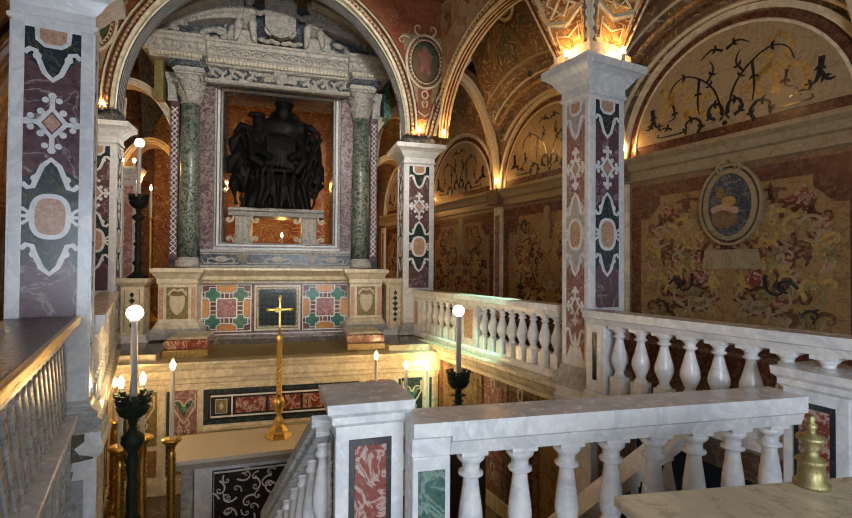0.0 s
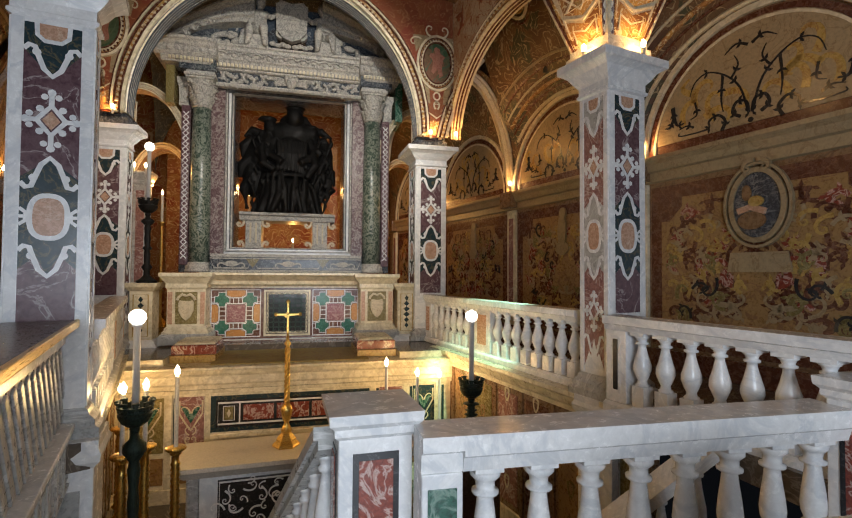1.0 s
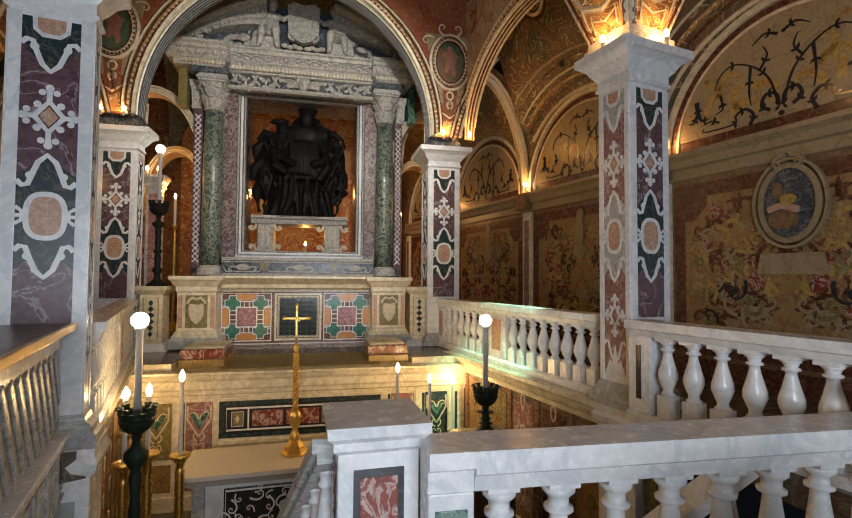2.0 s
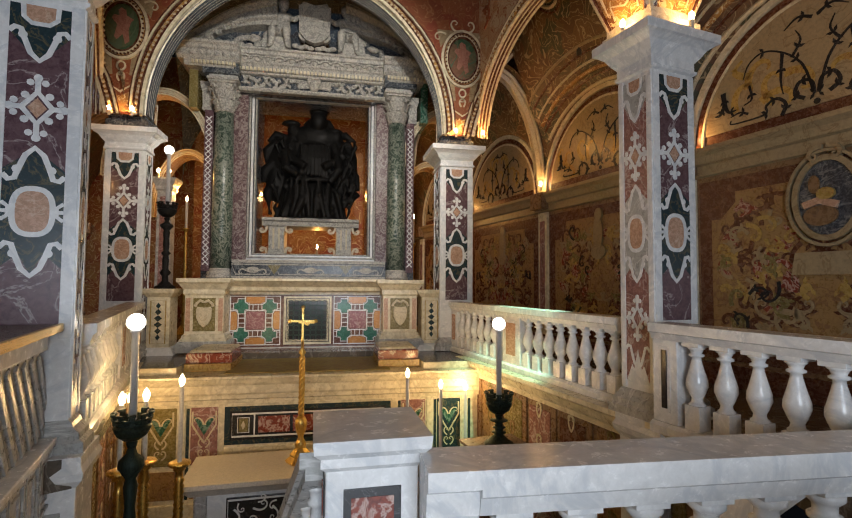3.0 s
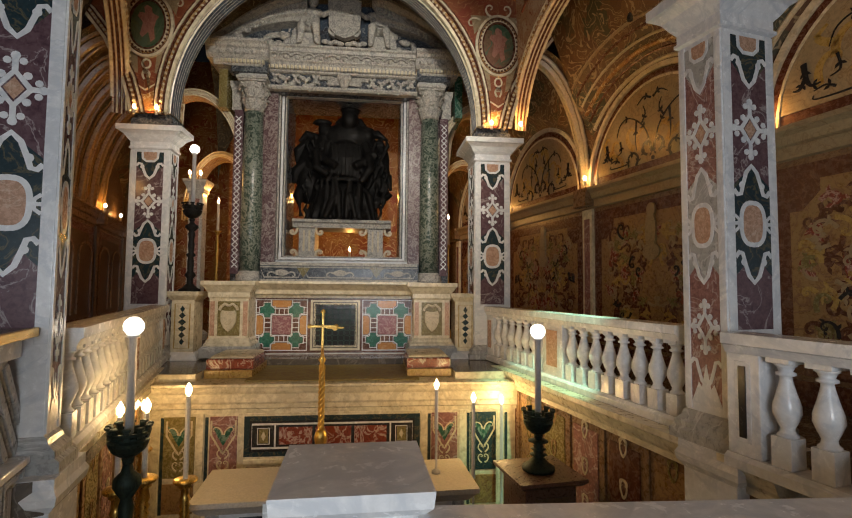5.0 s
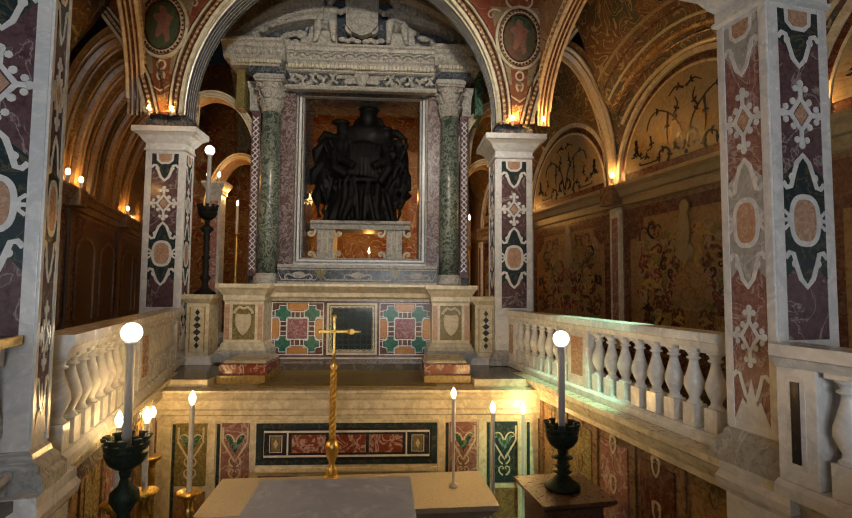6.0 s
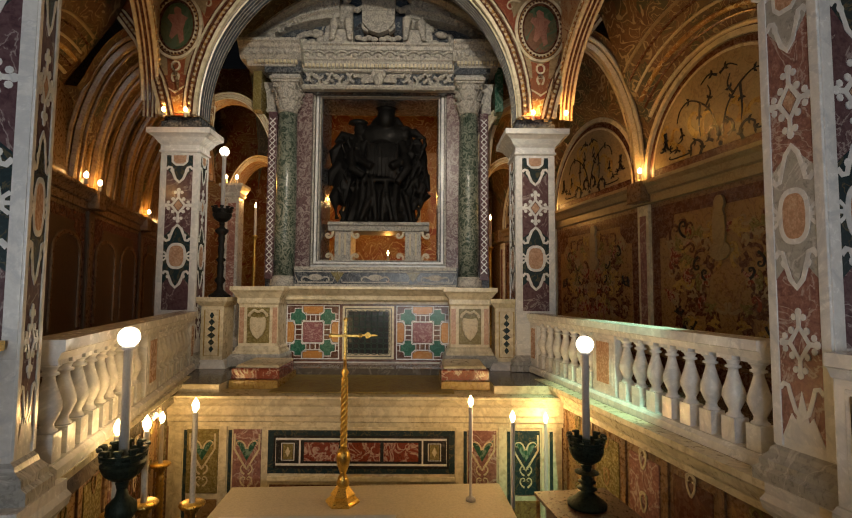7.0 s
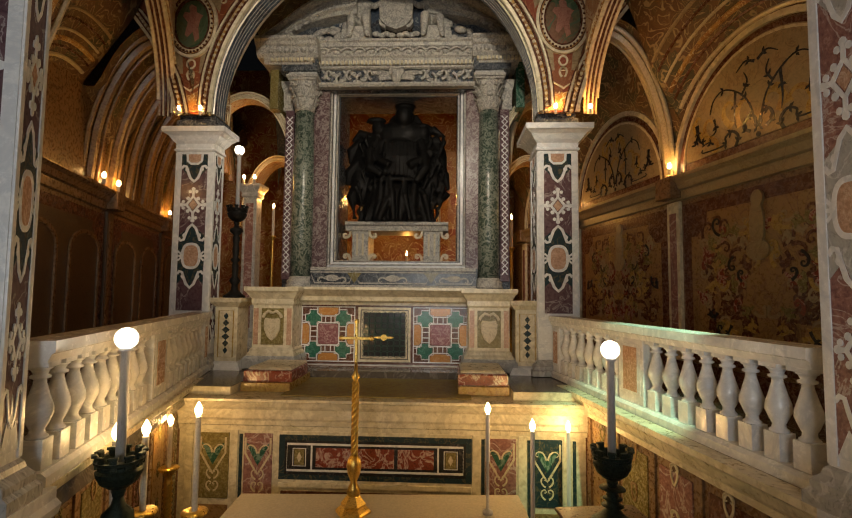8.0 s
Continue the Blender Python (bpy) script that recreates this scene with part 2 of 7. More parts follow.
def ribbon(bm, pts, w, d=0.006, closed=False, taper=False):
    """A raised flat strip in the x-z plane, its back at y = 0, its face at y = -d."""
    n = len(pts)
    L = []
    for i, (x, z) in enumerate(pts):
        p, q = pts[(i - 1) % n if closed else max(0, i - 1)], pts[(i + 1) % n if closed else min(n - 1, i + 1)]
        tx, tz = q[0] - p[0], q[1] - p[1]
        l = math.hypot(tx, tz) or 1
        ww = w / 2 * (1 - 0.75 * i / (n - 1) if taper else 1)
        nx, nz = -tz / l * ww, tx / l * ww
        L.append((bm.verts.new((x + nx, 0, z + nz)), bm.verts.new((x + nx, -d, z + nz)), bm.verts.new((x - nx, -d, z - nz)), bm.verts.new((x - nx, 0, z - nz))))
    for i in range(n if closed else n - 1):
        a, b = L[i], L[(i + 1) % n]
        for k in range(3):
            bm.faces.new((a[k], b[k], b[k + 1], a[k + 1]))
    if not closed:
        bm.faces.new(L[0])
        bm.faces.new(L[-1])
    return bm


def plate(bm, pts, d=0.005, y=0.0):
    """A raised flat plate in the x-z plane."""
    a = [bm.verts.new((x, y, z)) for x, z in pts]
    b = [bm.verts.new((x, y - d, z)) for x, z in pts]
    n = len(pts)
    for i in range(n):
        bm.faces.new((a[i], a[(i + 1) % n], b[(i + 1) % n], b[i]))
    bm.faces.new(b)
    return bm


def oval(cx, cz, rx, rz, n=20, power=1.0):
    out = []
    for i in range(n):
        c, s = math.cos(2 * math.pi * i / n), math.sin(2 * math.pi * i / n)
        out.append((cx + rx * math.copysign(abs(c) ** power, c), cz + rz * math.copysign(abs(s) ** power, s)))
    return out


def tube(bm, pts, r, n=8, ends=True):
    """A round bar through 3D points; r may be a list."""
    pts = [Vector(p) for p in pts]
    rr = r if isinstance(r, (list, tuple)) else [r] * len(pts)
    rings = []
    for i, p in enumerate(pts):
        t = (pts[min(i + 1, len(pts) - 1)] - pts[max(i - 1, 0)]).normalized()
        side = t.cross(Vector((0, 0, 1)))
        if side.length < 1e-3:
            side = t.cross(Vector((0, 1, 0)))
        side.normalize()
        up = side.cross(t)
        rings.append([bm.verts.new(p + (side * math.cos(2 * math.pi * k / n) + up * math.sin(2 * math.pi * k / n)) * rr[i]) for k in range(n)])
    for a, b in zip(rings, rings[1:]):
        for k in range(n):
            bm.faces.new((a[k], a[(k + 1) % n], b[(k + 1) % n], b[k]))
    if ends:
        bm.faces.new(rings[0])
        bm.faces.new(rings[-1])
    return bm


def blob(bm, at, r, scale=(1, 1, 1), u=10, v=7, rot=None):
    s = bmesh.ops.create_uvsphere(bm, u_segments=u, v_segments=v, radius=r)
    m = Matrix.Translation(at) @ (rot or Matrix()) @ Matrix.Diagonal((*scale, 1))
    bmesh.ops.transform(bm, verts=s["verts"], matrix=m)
    return bm


def spiral(x, z, ang, size, turns=1.4, hand=1, n=22):
    """A scroll: starts at (x, z) along ang and curls up."""
    pts, a = [], ang
    step = size * 2.6 / n
    px, pz = x, z
    for i in range(n):
        pts.append((px, pz))
        f = i / (n - 1)
        px += math.cos(a) * step * (1 - 0.72 * f)
        pz += math.sin(a) * step * (1 - 0.72 * f)
        a += hand * 2 * math.pi * turns / n * (0.35 + 1.3 * f)
    return pts


def leafs(bm, pts, w, d, every=5):
    """Leaves springing from a scroll."""
    for i in range(3, len(pts) - 4, every):
        (x, z), (x2, z2) = pts[i], pts[i + 1]
        a = math.atan2(z2 - z, x2 - x)
        for s in (1, -1):
            b = a + s * 0.9
            l = w * 3.2
            c, sn = math.cos(b), math.sin(b)
            p = [(x, z), (x + c * l * 0.5 - sn * w * 0.7, z + sn * l * 0.5 + c * w * 0.7), (x + c * l, z + sn * l), (x + c * l * 0.5 + sn * w * 0.7, z + sn * l * 0.5 - c * w * 0.7)]
            plate(bm, p, d)
    return bm


# ---- floors and pit ----
AMB, PITZ, LAND = 0.35, -1.65, 0.0


def poly_slab(name, pts, z0, z1, material, label, category="floor", parent=None):
    bm = bmesh.new()
    a = [bm.verts.new((x, y, z1)) for x, y in pts]
    b = [bm.verts.new((x, y, z0)) for x, y in pts]
    n = len(pts)
    bm.faces.new(a)
    bm.faces.new(b)
    for i in range(n):
        bm.faces.new((a[i], a[(i + 1) % n], b[(i + 1) % n], b[i]))
    ob = part(name, bm, material, parent)
    if not parent:
        tagged(ob, label, category, kind="structure")
    return ob


RX = lambda y: 2.46 - 0.175 * (y - 9.2)
LX = lambda y: -2.42 - 0.317 * (y - 9.2)
LB = lambda y: -2.36 - 0.266 * (y - 9.2)
WR = lambda y: 5.2 - 0.2 * (y - 4.7)
WL = lambda y: -3.9 - 0.288 * (y - 7.25)
poly_slab("pit_floor", [(-3, 3.2), (4, 3.2), (4, 9), (-3, 9)], PITZ - 0.15, PITZ, FLOOR, "dark polished marble floor of the sunken chapel")
poly_slab("floor_east", [(RX(9.3) + 0.28, 9.3), (RX(4.4) + 0.28, 4.4), (3.3, 3.3), (3.6, -4), (7, -4), (7, 4), (WR(17) + .3, 17), (RX(9.3) + 0.28, 17)], AMB - 0.2, AMB, FLOOR, "dark marble floor of the side aisle")
poly_slab("floor_west", [(LB(9.3), 9.3), (LX(9.3) - 0.28, 17), (WL(17) - .3, 17), (WL(2) - .4, 2), (-2.6, -4), (-1.75, -4), (-1.75, 4.3), (LB(4.4) - 0.25, 4.4), (LB(4.5) - 0.05, 4.5)], AMB - 0.2, AMB, FLOOR, "dark marble floor of the side aisle")
poly_slab("floor_north", [(-2.8, 9.3), (2.8, 9.3), (2.8, 17), (-2.8, 17)], AMB - 0.2, AMB - 0.004, FLOOR, "dark marble floor behind the altar")
poly_slab("landing", [(-1.75, -4), (3.7, -4), (3.7, 2.95), (0.8, 2.95), (0.8, 2.6), (-1.75, 2.6)], LAND - 0.2, LAND, FLOOR, "marble stair landing")


def revetment(name, p, q, z0, z1, cells, label, back=0.2):
    """A pit wall from p to q (its face on the left-hand side looking from p), with inlaid upright panels."""
    p, q = Vector((*p, 0)), Vector((*q, 0))
    L = (q - p).length
    ang = math.degrees(math.atan2(q.y - p.y, q.x - p.x))
    root = thing(name, pose(p.x, p.y, 0, 0, 0, ang), label, "wall", kind="structure")
    part("backing", boxes((0, L, 0, 0.25, z0, z1)), TAN, root)
    part("cornice", profile_run(-0.02, L + 0.02, [(back, z1), (-0.14, z1), (-0.14, z1 - 0.05), (-0.1, z1 - 0.08), (-0.07, z1 - 0.15), (-0.03, z1 - 0.19), (-0.03, z1 - 0.24), (back, z1 - 0.24)]), CREAM, root)
    part("skirting", boxes((0, L, -0.03, 0.1, z0, z0 + 0.2)), CREAM, root)
    w = L / cells
    for i in range(cells):
        a, b = i * w, (i + 1) * w
        part("upright", boxes((a - 0.035, a + 0.035, -0.018, 0.02, z0 + 0.2, z1 - 0.25), bevel=0.004), TAN, root)
        c = (BROWN, OCHRE, OLIVE, PINKM)[i % 4]
        bm = boxes((a + 0.09, b - 0.09, -0.01, 0.02, z0 + 0.28, z1 - 0.32), bevel=0.003)
        part("panel", bm, c, root)
        bm = bmesh.new()
        for k in range(4):
            zc = z0 + 0.45 + k * (z1 - z0 - 0.8) / 3.2
            for s in (-1, 1):
                ribbon(bm, [(x, z) for x, z in spiral((a + b) / 2, zc, math.pi / 2 - s * 0.7, min(w, 0.7) * 0.33, 1.2, s)], 0.022, 0.006, taper=True)
        bmesh.ops.translate(bm, verts=bm.verts, vec=(0, -0.0125, 0))
        part("scrollwork", bm, (IVORY, OLIVE, OCHRE, IVORY)[i % 4], root)
    return root


revetment("wall_pit_east", (RX(8.5), 8.5), (RX(4.3), 4.3), PITZ, AMB, 7, "pit wall faced with inlaid brown and ochre marble panels")
revetment("wall_pit_west", (LB(4.6) - 0.16, 4.6), (LB(8.5) - 0.1, 8.5), PITZ, AMB, 8, "pit wall faced with inlaid brown and ochre marble panels")

# ---- balustrades ----


def baluster_mesh(h, r):
    return lathe([(r * 0.75, 0), (r * 0.75, 0.03 * h), (r * 0.55, 0.06 * h), (r * 0.5, 0.12 * h), (r * 0.72, 0.2 * h), (r, 0.33 * h), (r * 0.97, 0.43 * h), (r * 0.68, 0.6 * h), (r * 0.45, 0.76 * h), (r * 0.42, 0.82 * h), (r * 0.7, 0.84 * h), (r * 0.7, 0.87 * h), (r * 0.48, 0.89 * h), (r * 0.62, 0.95 * h), (r * 0.8, 0.97 * h), (r * 0.8, h)], 16)


def slim_baluster(h, r):
    return lathe([(r * 0.8, 0), (r * 0.8, 0.04 * h), (r * 0.6, 0.08 * h), (r * 0.8, 0.16 * h), (r * 0.86, 0.26 * h), (r * 0.76, 0.42 * h), (r * 0.6, 0.6 * h), (r * 0.52, 0.72 * h), (r * 0.55, 0.74 * h), (r * 0.86, 0.755 * h), (r * 0.86, 0.785 * h), (r * 0.6, 0.8 * h), (r * 0.62, 0.88 * h), (r * 0.8, 0.91 * h), (r * 0.98, 0.94 * h), (r * 0.98, h)], 20)


def balustrade(name, p, q, z0, z1, n, label, stone=WHITE, deep=0.24, foot=0.28, group="", solid=(), thick=0.13, slim=False, inlay=None, narrow=0.55):
    """From p to q; z0 floor, z1 top; solid: places (0..1, half width) of dado blocks."""
    p, q = Vector((*p, 0)), Vector((*q, 0))
    L = (q - p).length
    root = thing(name, pose(p.x, p.y, 0, 0, 0, math.degrees(math.atan2(q.y - p.y, q.x - p.x))), label, "balustrade", group)
    h = deep / 2
    t = thick
    part("top_rail", profile_run(0, L, [(-h, z1), (h, z1), (h, z1 - 0.07 * t / 0.13), (h - 0.02, z1 - 0.08 * t / 0.13), (h - 0.04, z1 - t), (-h + 0.04, z1 - t), (-h + 0.02, z1 - 0.08 * t / 0.13), (-h, z1 - 0.07 * t / 0.13)]), stone, root)
    part("plinth", profile_run(0, L, [(-h + 0.01, z0), (h - 0.01, z0), (h - 0.01, z0 + 0.06), (h - 0.04, z0 + 0.085), (-h + 0.04, z0 + 0.085), (-h + 0.01, z0 + 0.06)]), stone, root)
    hb = (z1 - t) - (z0 + 0.085)
    fz = z0 + 0.085 + foot * hb
    body = first = None
    r = min(0.4 * L / n, 0.078)
    for i in range(n):
        x = (i + 0.5) * L / n
        if any(abs(x / L - c) < w for c, w in solid):
            continue
        if first is None:
            first = part("baluster", slim_baluster(z1 - t - fz - 0.03, r) if slim else baluster_mesh(z1 - t - fz - 0.03, r), stone, root, at=Matrix.Translation((x, 0, fz)), smooth=True)
            body = part("foot_block", boxes((-r * 0.8, r * 0.8, -r * 0.8, r * 0.8, 0, fz - z0 - 0.085), bevel=0.004), stone, root, at=Matrix.Translation((x, 0, z0 + 0.085)))
            head = part("head_block", boxes((-r * 0.95, r * 0.95, -r * 0.95, r * 0.95, 0, 0.032), bevel=0.004), stone, root, at=Matrix.Translation((x, 0, z1 - t - 0.031)))
        else:
            again(first, Matrix.Translation((x, 0, fz)))
            again(body, Matrix.Translation((x, 0, z0 + 0.085)))
            again(head, Matrix.Translation((x, 0, z1 - t - 0.031)))
    for c, w in solid:
        part("dado_block", boxes((c * L - w * L, c * L + w * L, -h + 0.05, h - 0.05, z0 + 0.085, z1 - t)), stone, root)
        part("inlay_frame", boxes((c * L - w * L * (narrow + 0.25), c * L + w * L * (narrow + 0.25), -h + 0.046, h - 0.046, z0 + 0.17, z1 - t - 0.05), bevel=0.003), stone, root)
        part("inlay", boxes((c * L - w * L * narrow, c * L + w * L * narrow, -h + 0.04, h - 0.04, z0 + 0.2, z1 - t - 0.08), bevel=0.002), inlay or PEACH, root)
    return root


balustrade("balustrade", (RX(9.15) + 0.13, 9.15), (RX(5.2) + 0.13, 5.2), AMB, 1.19, 18, "white marble balustrade along the edge of the pit", solid=((0.5, 0.055), (0.03, 0.03)))
balustrade("balustrade", (LB(4.92) - 0.13, 4.92), (LB(9.15) - 0.13, 9.15), AMB, 1.19, 21, "white marble balustrade along the edge of the pit", solid=((0.5, 0.05), (0.97, 0.03)))
balustrade("balustrade", (3.16, 4.5), (3.62, 2.2), AMB - 0.02, 1.2, 10, "white marble balustrade with a dark inlaid end post", solid=((0.05, 0.05),), inlay=DARK, narrow=0.22)
balustrade("balustrade", (1.05, 2.735), (3.33, 2.64), LAND, 0.83, 8, "white marble balustrade round the stair head", deep=0.27, foot=0.1, thick=0.18, slim=True)
root = thing("newel_block", pose(0.95, 2.739, 0, 0, 0, -2.4), "white marble end block with a green marble panel", "post", "stair newel posts")
part("block", boxes((-0.1, 0.1, -0.1, 0.1, -0.2, 0.65)), WHITE, root)
part("cap", profile_run(-0.1, 0.1, [(-0.135, 0.83), (0.135, 0.83), (0.135, 0.76), (0.1, 0.74), (0.09, 0.65), (-0.09, 0.65), (-0.1, 0.74), (-0.135, 0.76)]), WHITE, root)
part("panel", boxes((-0.07, 0.07, -0.108, -0.09, 0.05, 0.58), bevel=0.002), GREENM, root)


def newel(x, y, rot, top, size, foot, label):
    root = thing("newel_post", pose(x, y, 0, 0, 0, rot), label, "post", "stair newel posts")
    h = size / 2
    part("shaft", boxes((-h, h, -h, h, foot, top - 0.12)), WHITE, root)
    part("cap", square_lathe([(h, h, top - 0.13), (h + 0.02, h + 0.02, top - 0.11), (h + 0.02, h + 0.02, top - 0.075), (h + 0.045, h + 0.045, top - 0.05), (h + 0.05, h + 0.05, top)]), WHITE, root)
    for i in range(4):
        rz = pose(0, 0, 0, 0, 0, 90 * i)
        part("frame", boxes((-h * 0.62, h * 0.62, -h - 0.006, -h + 0.01, foot + 0.1, top - 0.2), bevel=0.002), DARK, root, at=rz)
        part("panel", boxes((-h * 0.46, h * 0.46, -h - 0.01, -h, foot + 0.13, top - 0.235), bevel=0.002), REDM, root, at=rz)
    return root


newel(0.66, 3.03, 2, 0.9, 0.37, -0.6, "white marble newel post with a red marble panel")
newel(3.52, 2.5, 6, 0.99, 0.37, -0.1, "white marble newel post with a dark red marble panel")

# sloping hand rail of the stair into the pit, beside the post
root = thing("stair_balustrade", pose(0, 0, 0), "grey marble stair hand rail sloping down into the pit", "hand rail")
bm = bmesh.new()
for dx, dz, w, t in ((0, 0, 0.1, 0.07), (0, -0.07, 0.075, 0.05)):
    A, B = Vector((0.47, 3.05, 0.78 + dz)), Vector((0.14, 4.6, -0.45 + dz))
    v = []
    for p in (A, B):
        v.append([bm.verts.new((p.x + sx * w, p.y, p.z + sz)) for sx, sz in ((-1, -t), (1, -t), (1, 0), (-1, 0))])
    for i in range(4):
        bm.faces.new((v[0][i], v[0][(i + 1) % 4], v[1][(i + 1) % 4], v[1][i]))
    bm.faces.new(v[0]), bm.faces.new(v[1])
part("hand_rail", bm, GREYM, root)
first = None
for i in range(7):
    f = (i + 0.6) / 7
    at = Matrix.Translation((0.47 - 0.33 * f, 3.05 + 1.55 * f, 0.15 - 1.23 * f))
    if first is None:
        first = part("baluster", baluster_mesh(0.55, 0.06), WHITE, root, at=at, smooth=True)
    else:
        again(first, at)
bm = bmesh.new()
for i in range(9):
    y = 3.0 + i * 0.22
    box(bm, -0.7, 0.45 - 0.05 * i, y, y + 0.24, -1.65, LAND - 0.17 * (i + 1), bevel=0.01)
tagged(part("stairs", bm, WHITE), "white marble steps down into the pit", "stairs", kind="structure")
# the flight on the far side of the stair head
root = thing("stair_balustrade", pose(0, 0, 0), "white marble stair balustrade sloping down into the pit", "hand rail")
bm = bmesh.new()
A, B = Vector((3.2, 3.35, 0.42)), Vector((2.0, 3.75, -0.6))
v = [[bm.verts.new((p.x, p.y + sy * 0.1, p.z + sz)) for sy, sz in ((-1, -0.1), (1, -0.1), (1, 0), (-1, 0))] for p in (A, B)]
for i in range(4):
    bm.faces.new((v[0][i], v[0][(i + 1) % 4], v[1][(i + 1) % 4], v[1][i]))
bm.faces.new(v[0]), bm.faces.new(v[1])
part("hand_rail", bm, WHITE, root)
for i in range(5):
    f = (i + 0.5) / 5
    again(first, Matrix.Translation(A.lerp(B, f) + Vector((0, 0, -0.64))), root)

# wooden-topped rail in front of the west pier
root = thing("stair_rail", pose(0, 0, 0), "brass-edged dark wooden rail over grey slanting balusters", "rail")
P0, P1 = Vector((-1.3, 4.55, 0)), Vector((-0.42, 1.2, 0))
ang = math.degrees(math.atan2(P1.y - P0.y, P1.x - P0.x))
root.matrix_world = pose(P0.x, P0.y, 0, 0, 0, ang)
L = (P1 - P0).length
part("board", boxes((0, L, -0.42, 0.0, 1.19, 1.22)), WOOD, root)
part("brass_edge", boxes((0, L, 0.0, 0.03, 1.17, 1.226), bevel=0.008), BRASS, root)
part("under_rail", boxes((0, L, -0.3, -0.05, 1.05, 1.19)), WHITE, root)
part("base", boxes((0, L, -0.3, -0.02, 0.0, 0.45)), WHITE, root)
first = frm = None
for i in range(24):
    at = pose(-0.2 + i * L / 24, -0.13, 0.45, 0, 33, 0)
    if first is None:
        first = part("slanting_baluster", boxes((-0.05, 0.05, -0.06, 0.06, 0, 0.74), (-0.028, 0.028, -0.075, 0.075, 0.05, 0.68), bevel=0.006), GREYM, root, at=at)
    else:
        again(first, at)
for i in range(12):
    at = pose((i + 0.5) * L / 12, -0.02, 0)
    if frm is None:
        bm = bmesh.new()
        for o, w, d in ((0.0, 0.03, 0.02), (0.05, 0.02, 0.012)):
            ribbon(bm, [(-0.12 + o, 0.06 + o), (0.12 - o, 0.06 + o), (0.12 - o, 0.4 - o), (-0.12 + o, 0.4 - o)], w, -d, closed=True)
        frm = part("base_frame", bm, GREYM, root, at=at)
    else:
        again(frm, at)
part("base_cap", boxes((0, L, -0.33, 0.02, 0.43, 0.475)), WHITE, root)

# ---- piers ----


def strap(s, w):
    """Outline of the strapwork that frames the middle plate: half width w, side s above or below."""
    out = []
    for f, g in ((-1.0, 0.58), (-0.82, 0.5), (-0.62, 0.52), (-0.5, 0.68), (-0.3, 0.9), (0, 1.02), (0.3, 0.9), (0.5, 0.68), (0.62, 0.52), (0.82, 0.5), (1.0, 0.58)):
        out.append((f * w, s * g))
    return out


def cross_flower(bm, cx, cz, r, d=0.007):
    """The fretted white cross: four stems with three-lobed tips round a lozenge ring."""
    ribbon(bm, [(cx, cz + r * 0.52), (cx + r * 0.42, cz), (cx, cz - r * 0.52), (cx - r * 0.42, cz)], r * 0.2, d, closed=True)
    for i in range(4):
        a = math.pi / 2 * i
        c, s = math.cos(a), math.sin(a)
        rr = r * (0.75 if i % 2 == 0 else 1)
        ribbon(bm, [(cx + c * rr * 0.5, cz + s * rr * 0.5), (cx + c * rr, cz + s * rr)], r * 0.16, d + 0.0003)
        for n, (k, u, w) in enumerate(((0.98, 0, 0.13), (0.82, 0.2, 0.11), (0.82, -0.2, 0.11))):
            plate(bm, oval(cx + c * rr * k - s * r * u, cz + s * rr * k + c * r * u, r * w, r * w, 8), d + 0.0006 * (n + 1))
        for sgn in (-1, 1):
            b = a + sgn * math.pi / 4
            plate(bm, oval(cx + math.cos(b) * r * 0.46, cz + math.sin(b) * r * 0.56, r * 0.12, r * 0.12, 8), d + 0.0012 + 0.0005 * sgn)


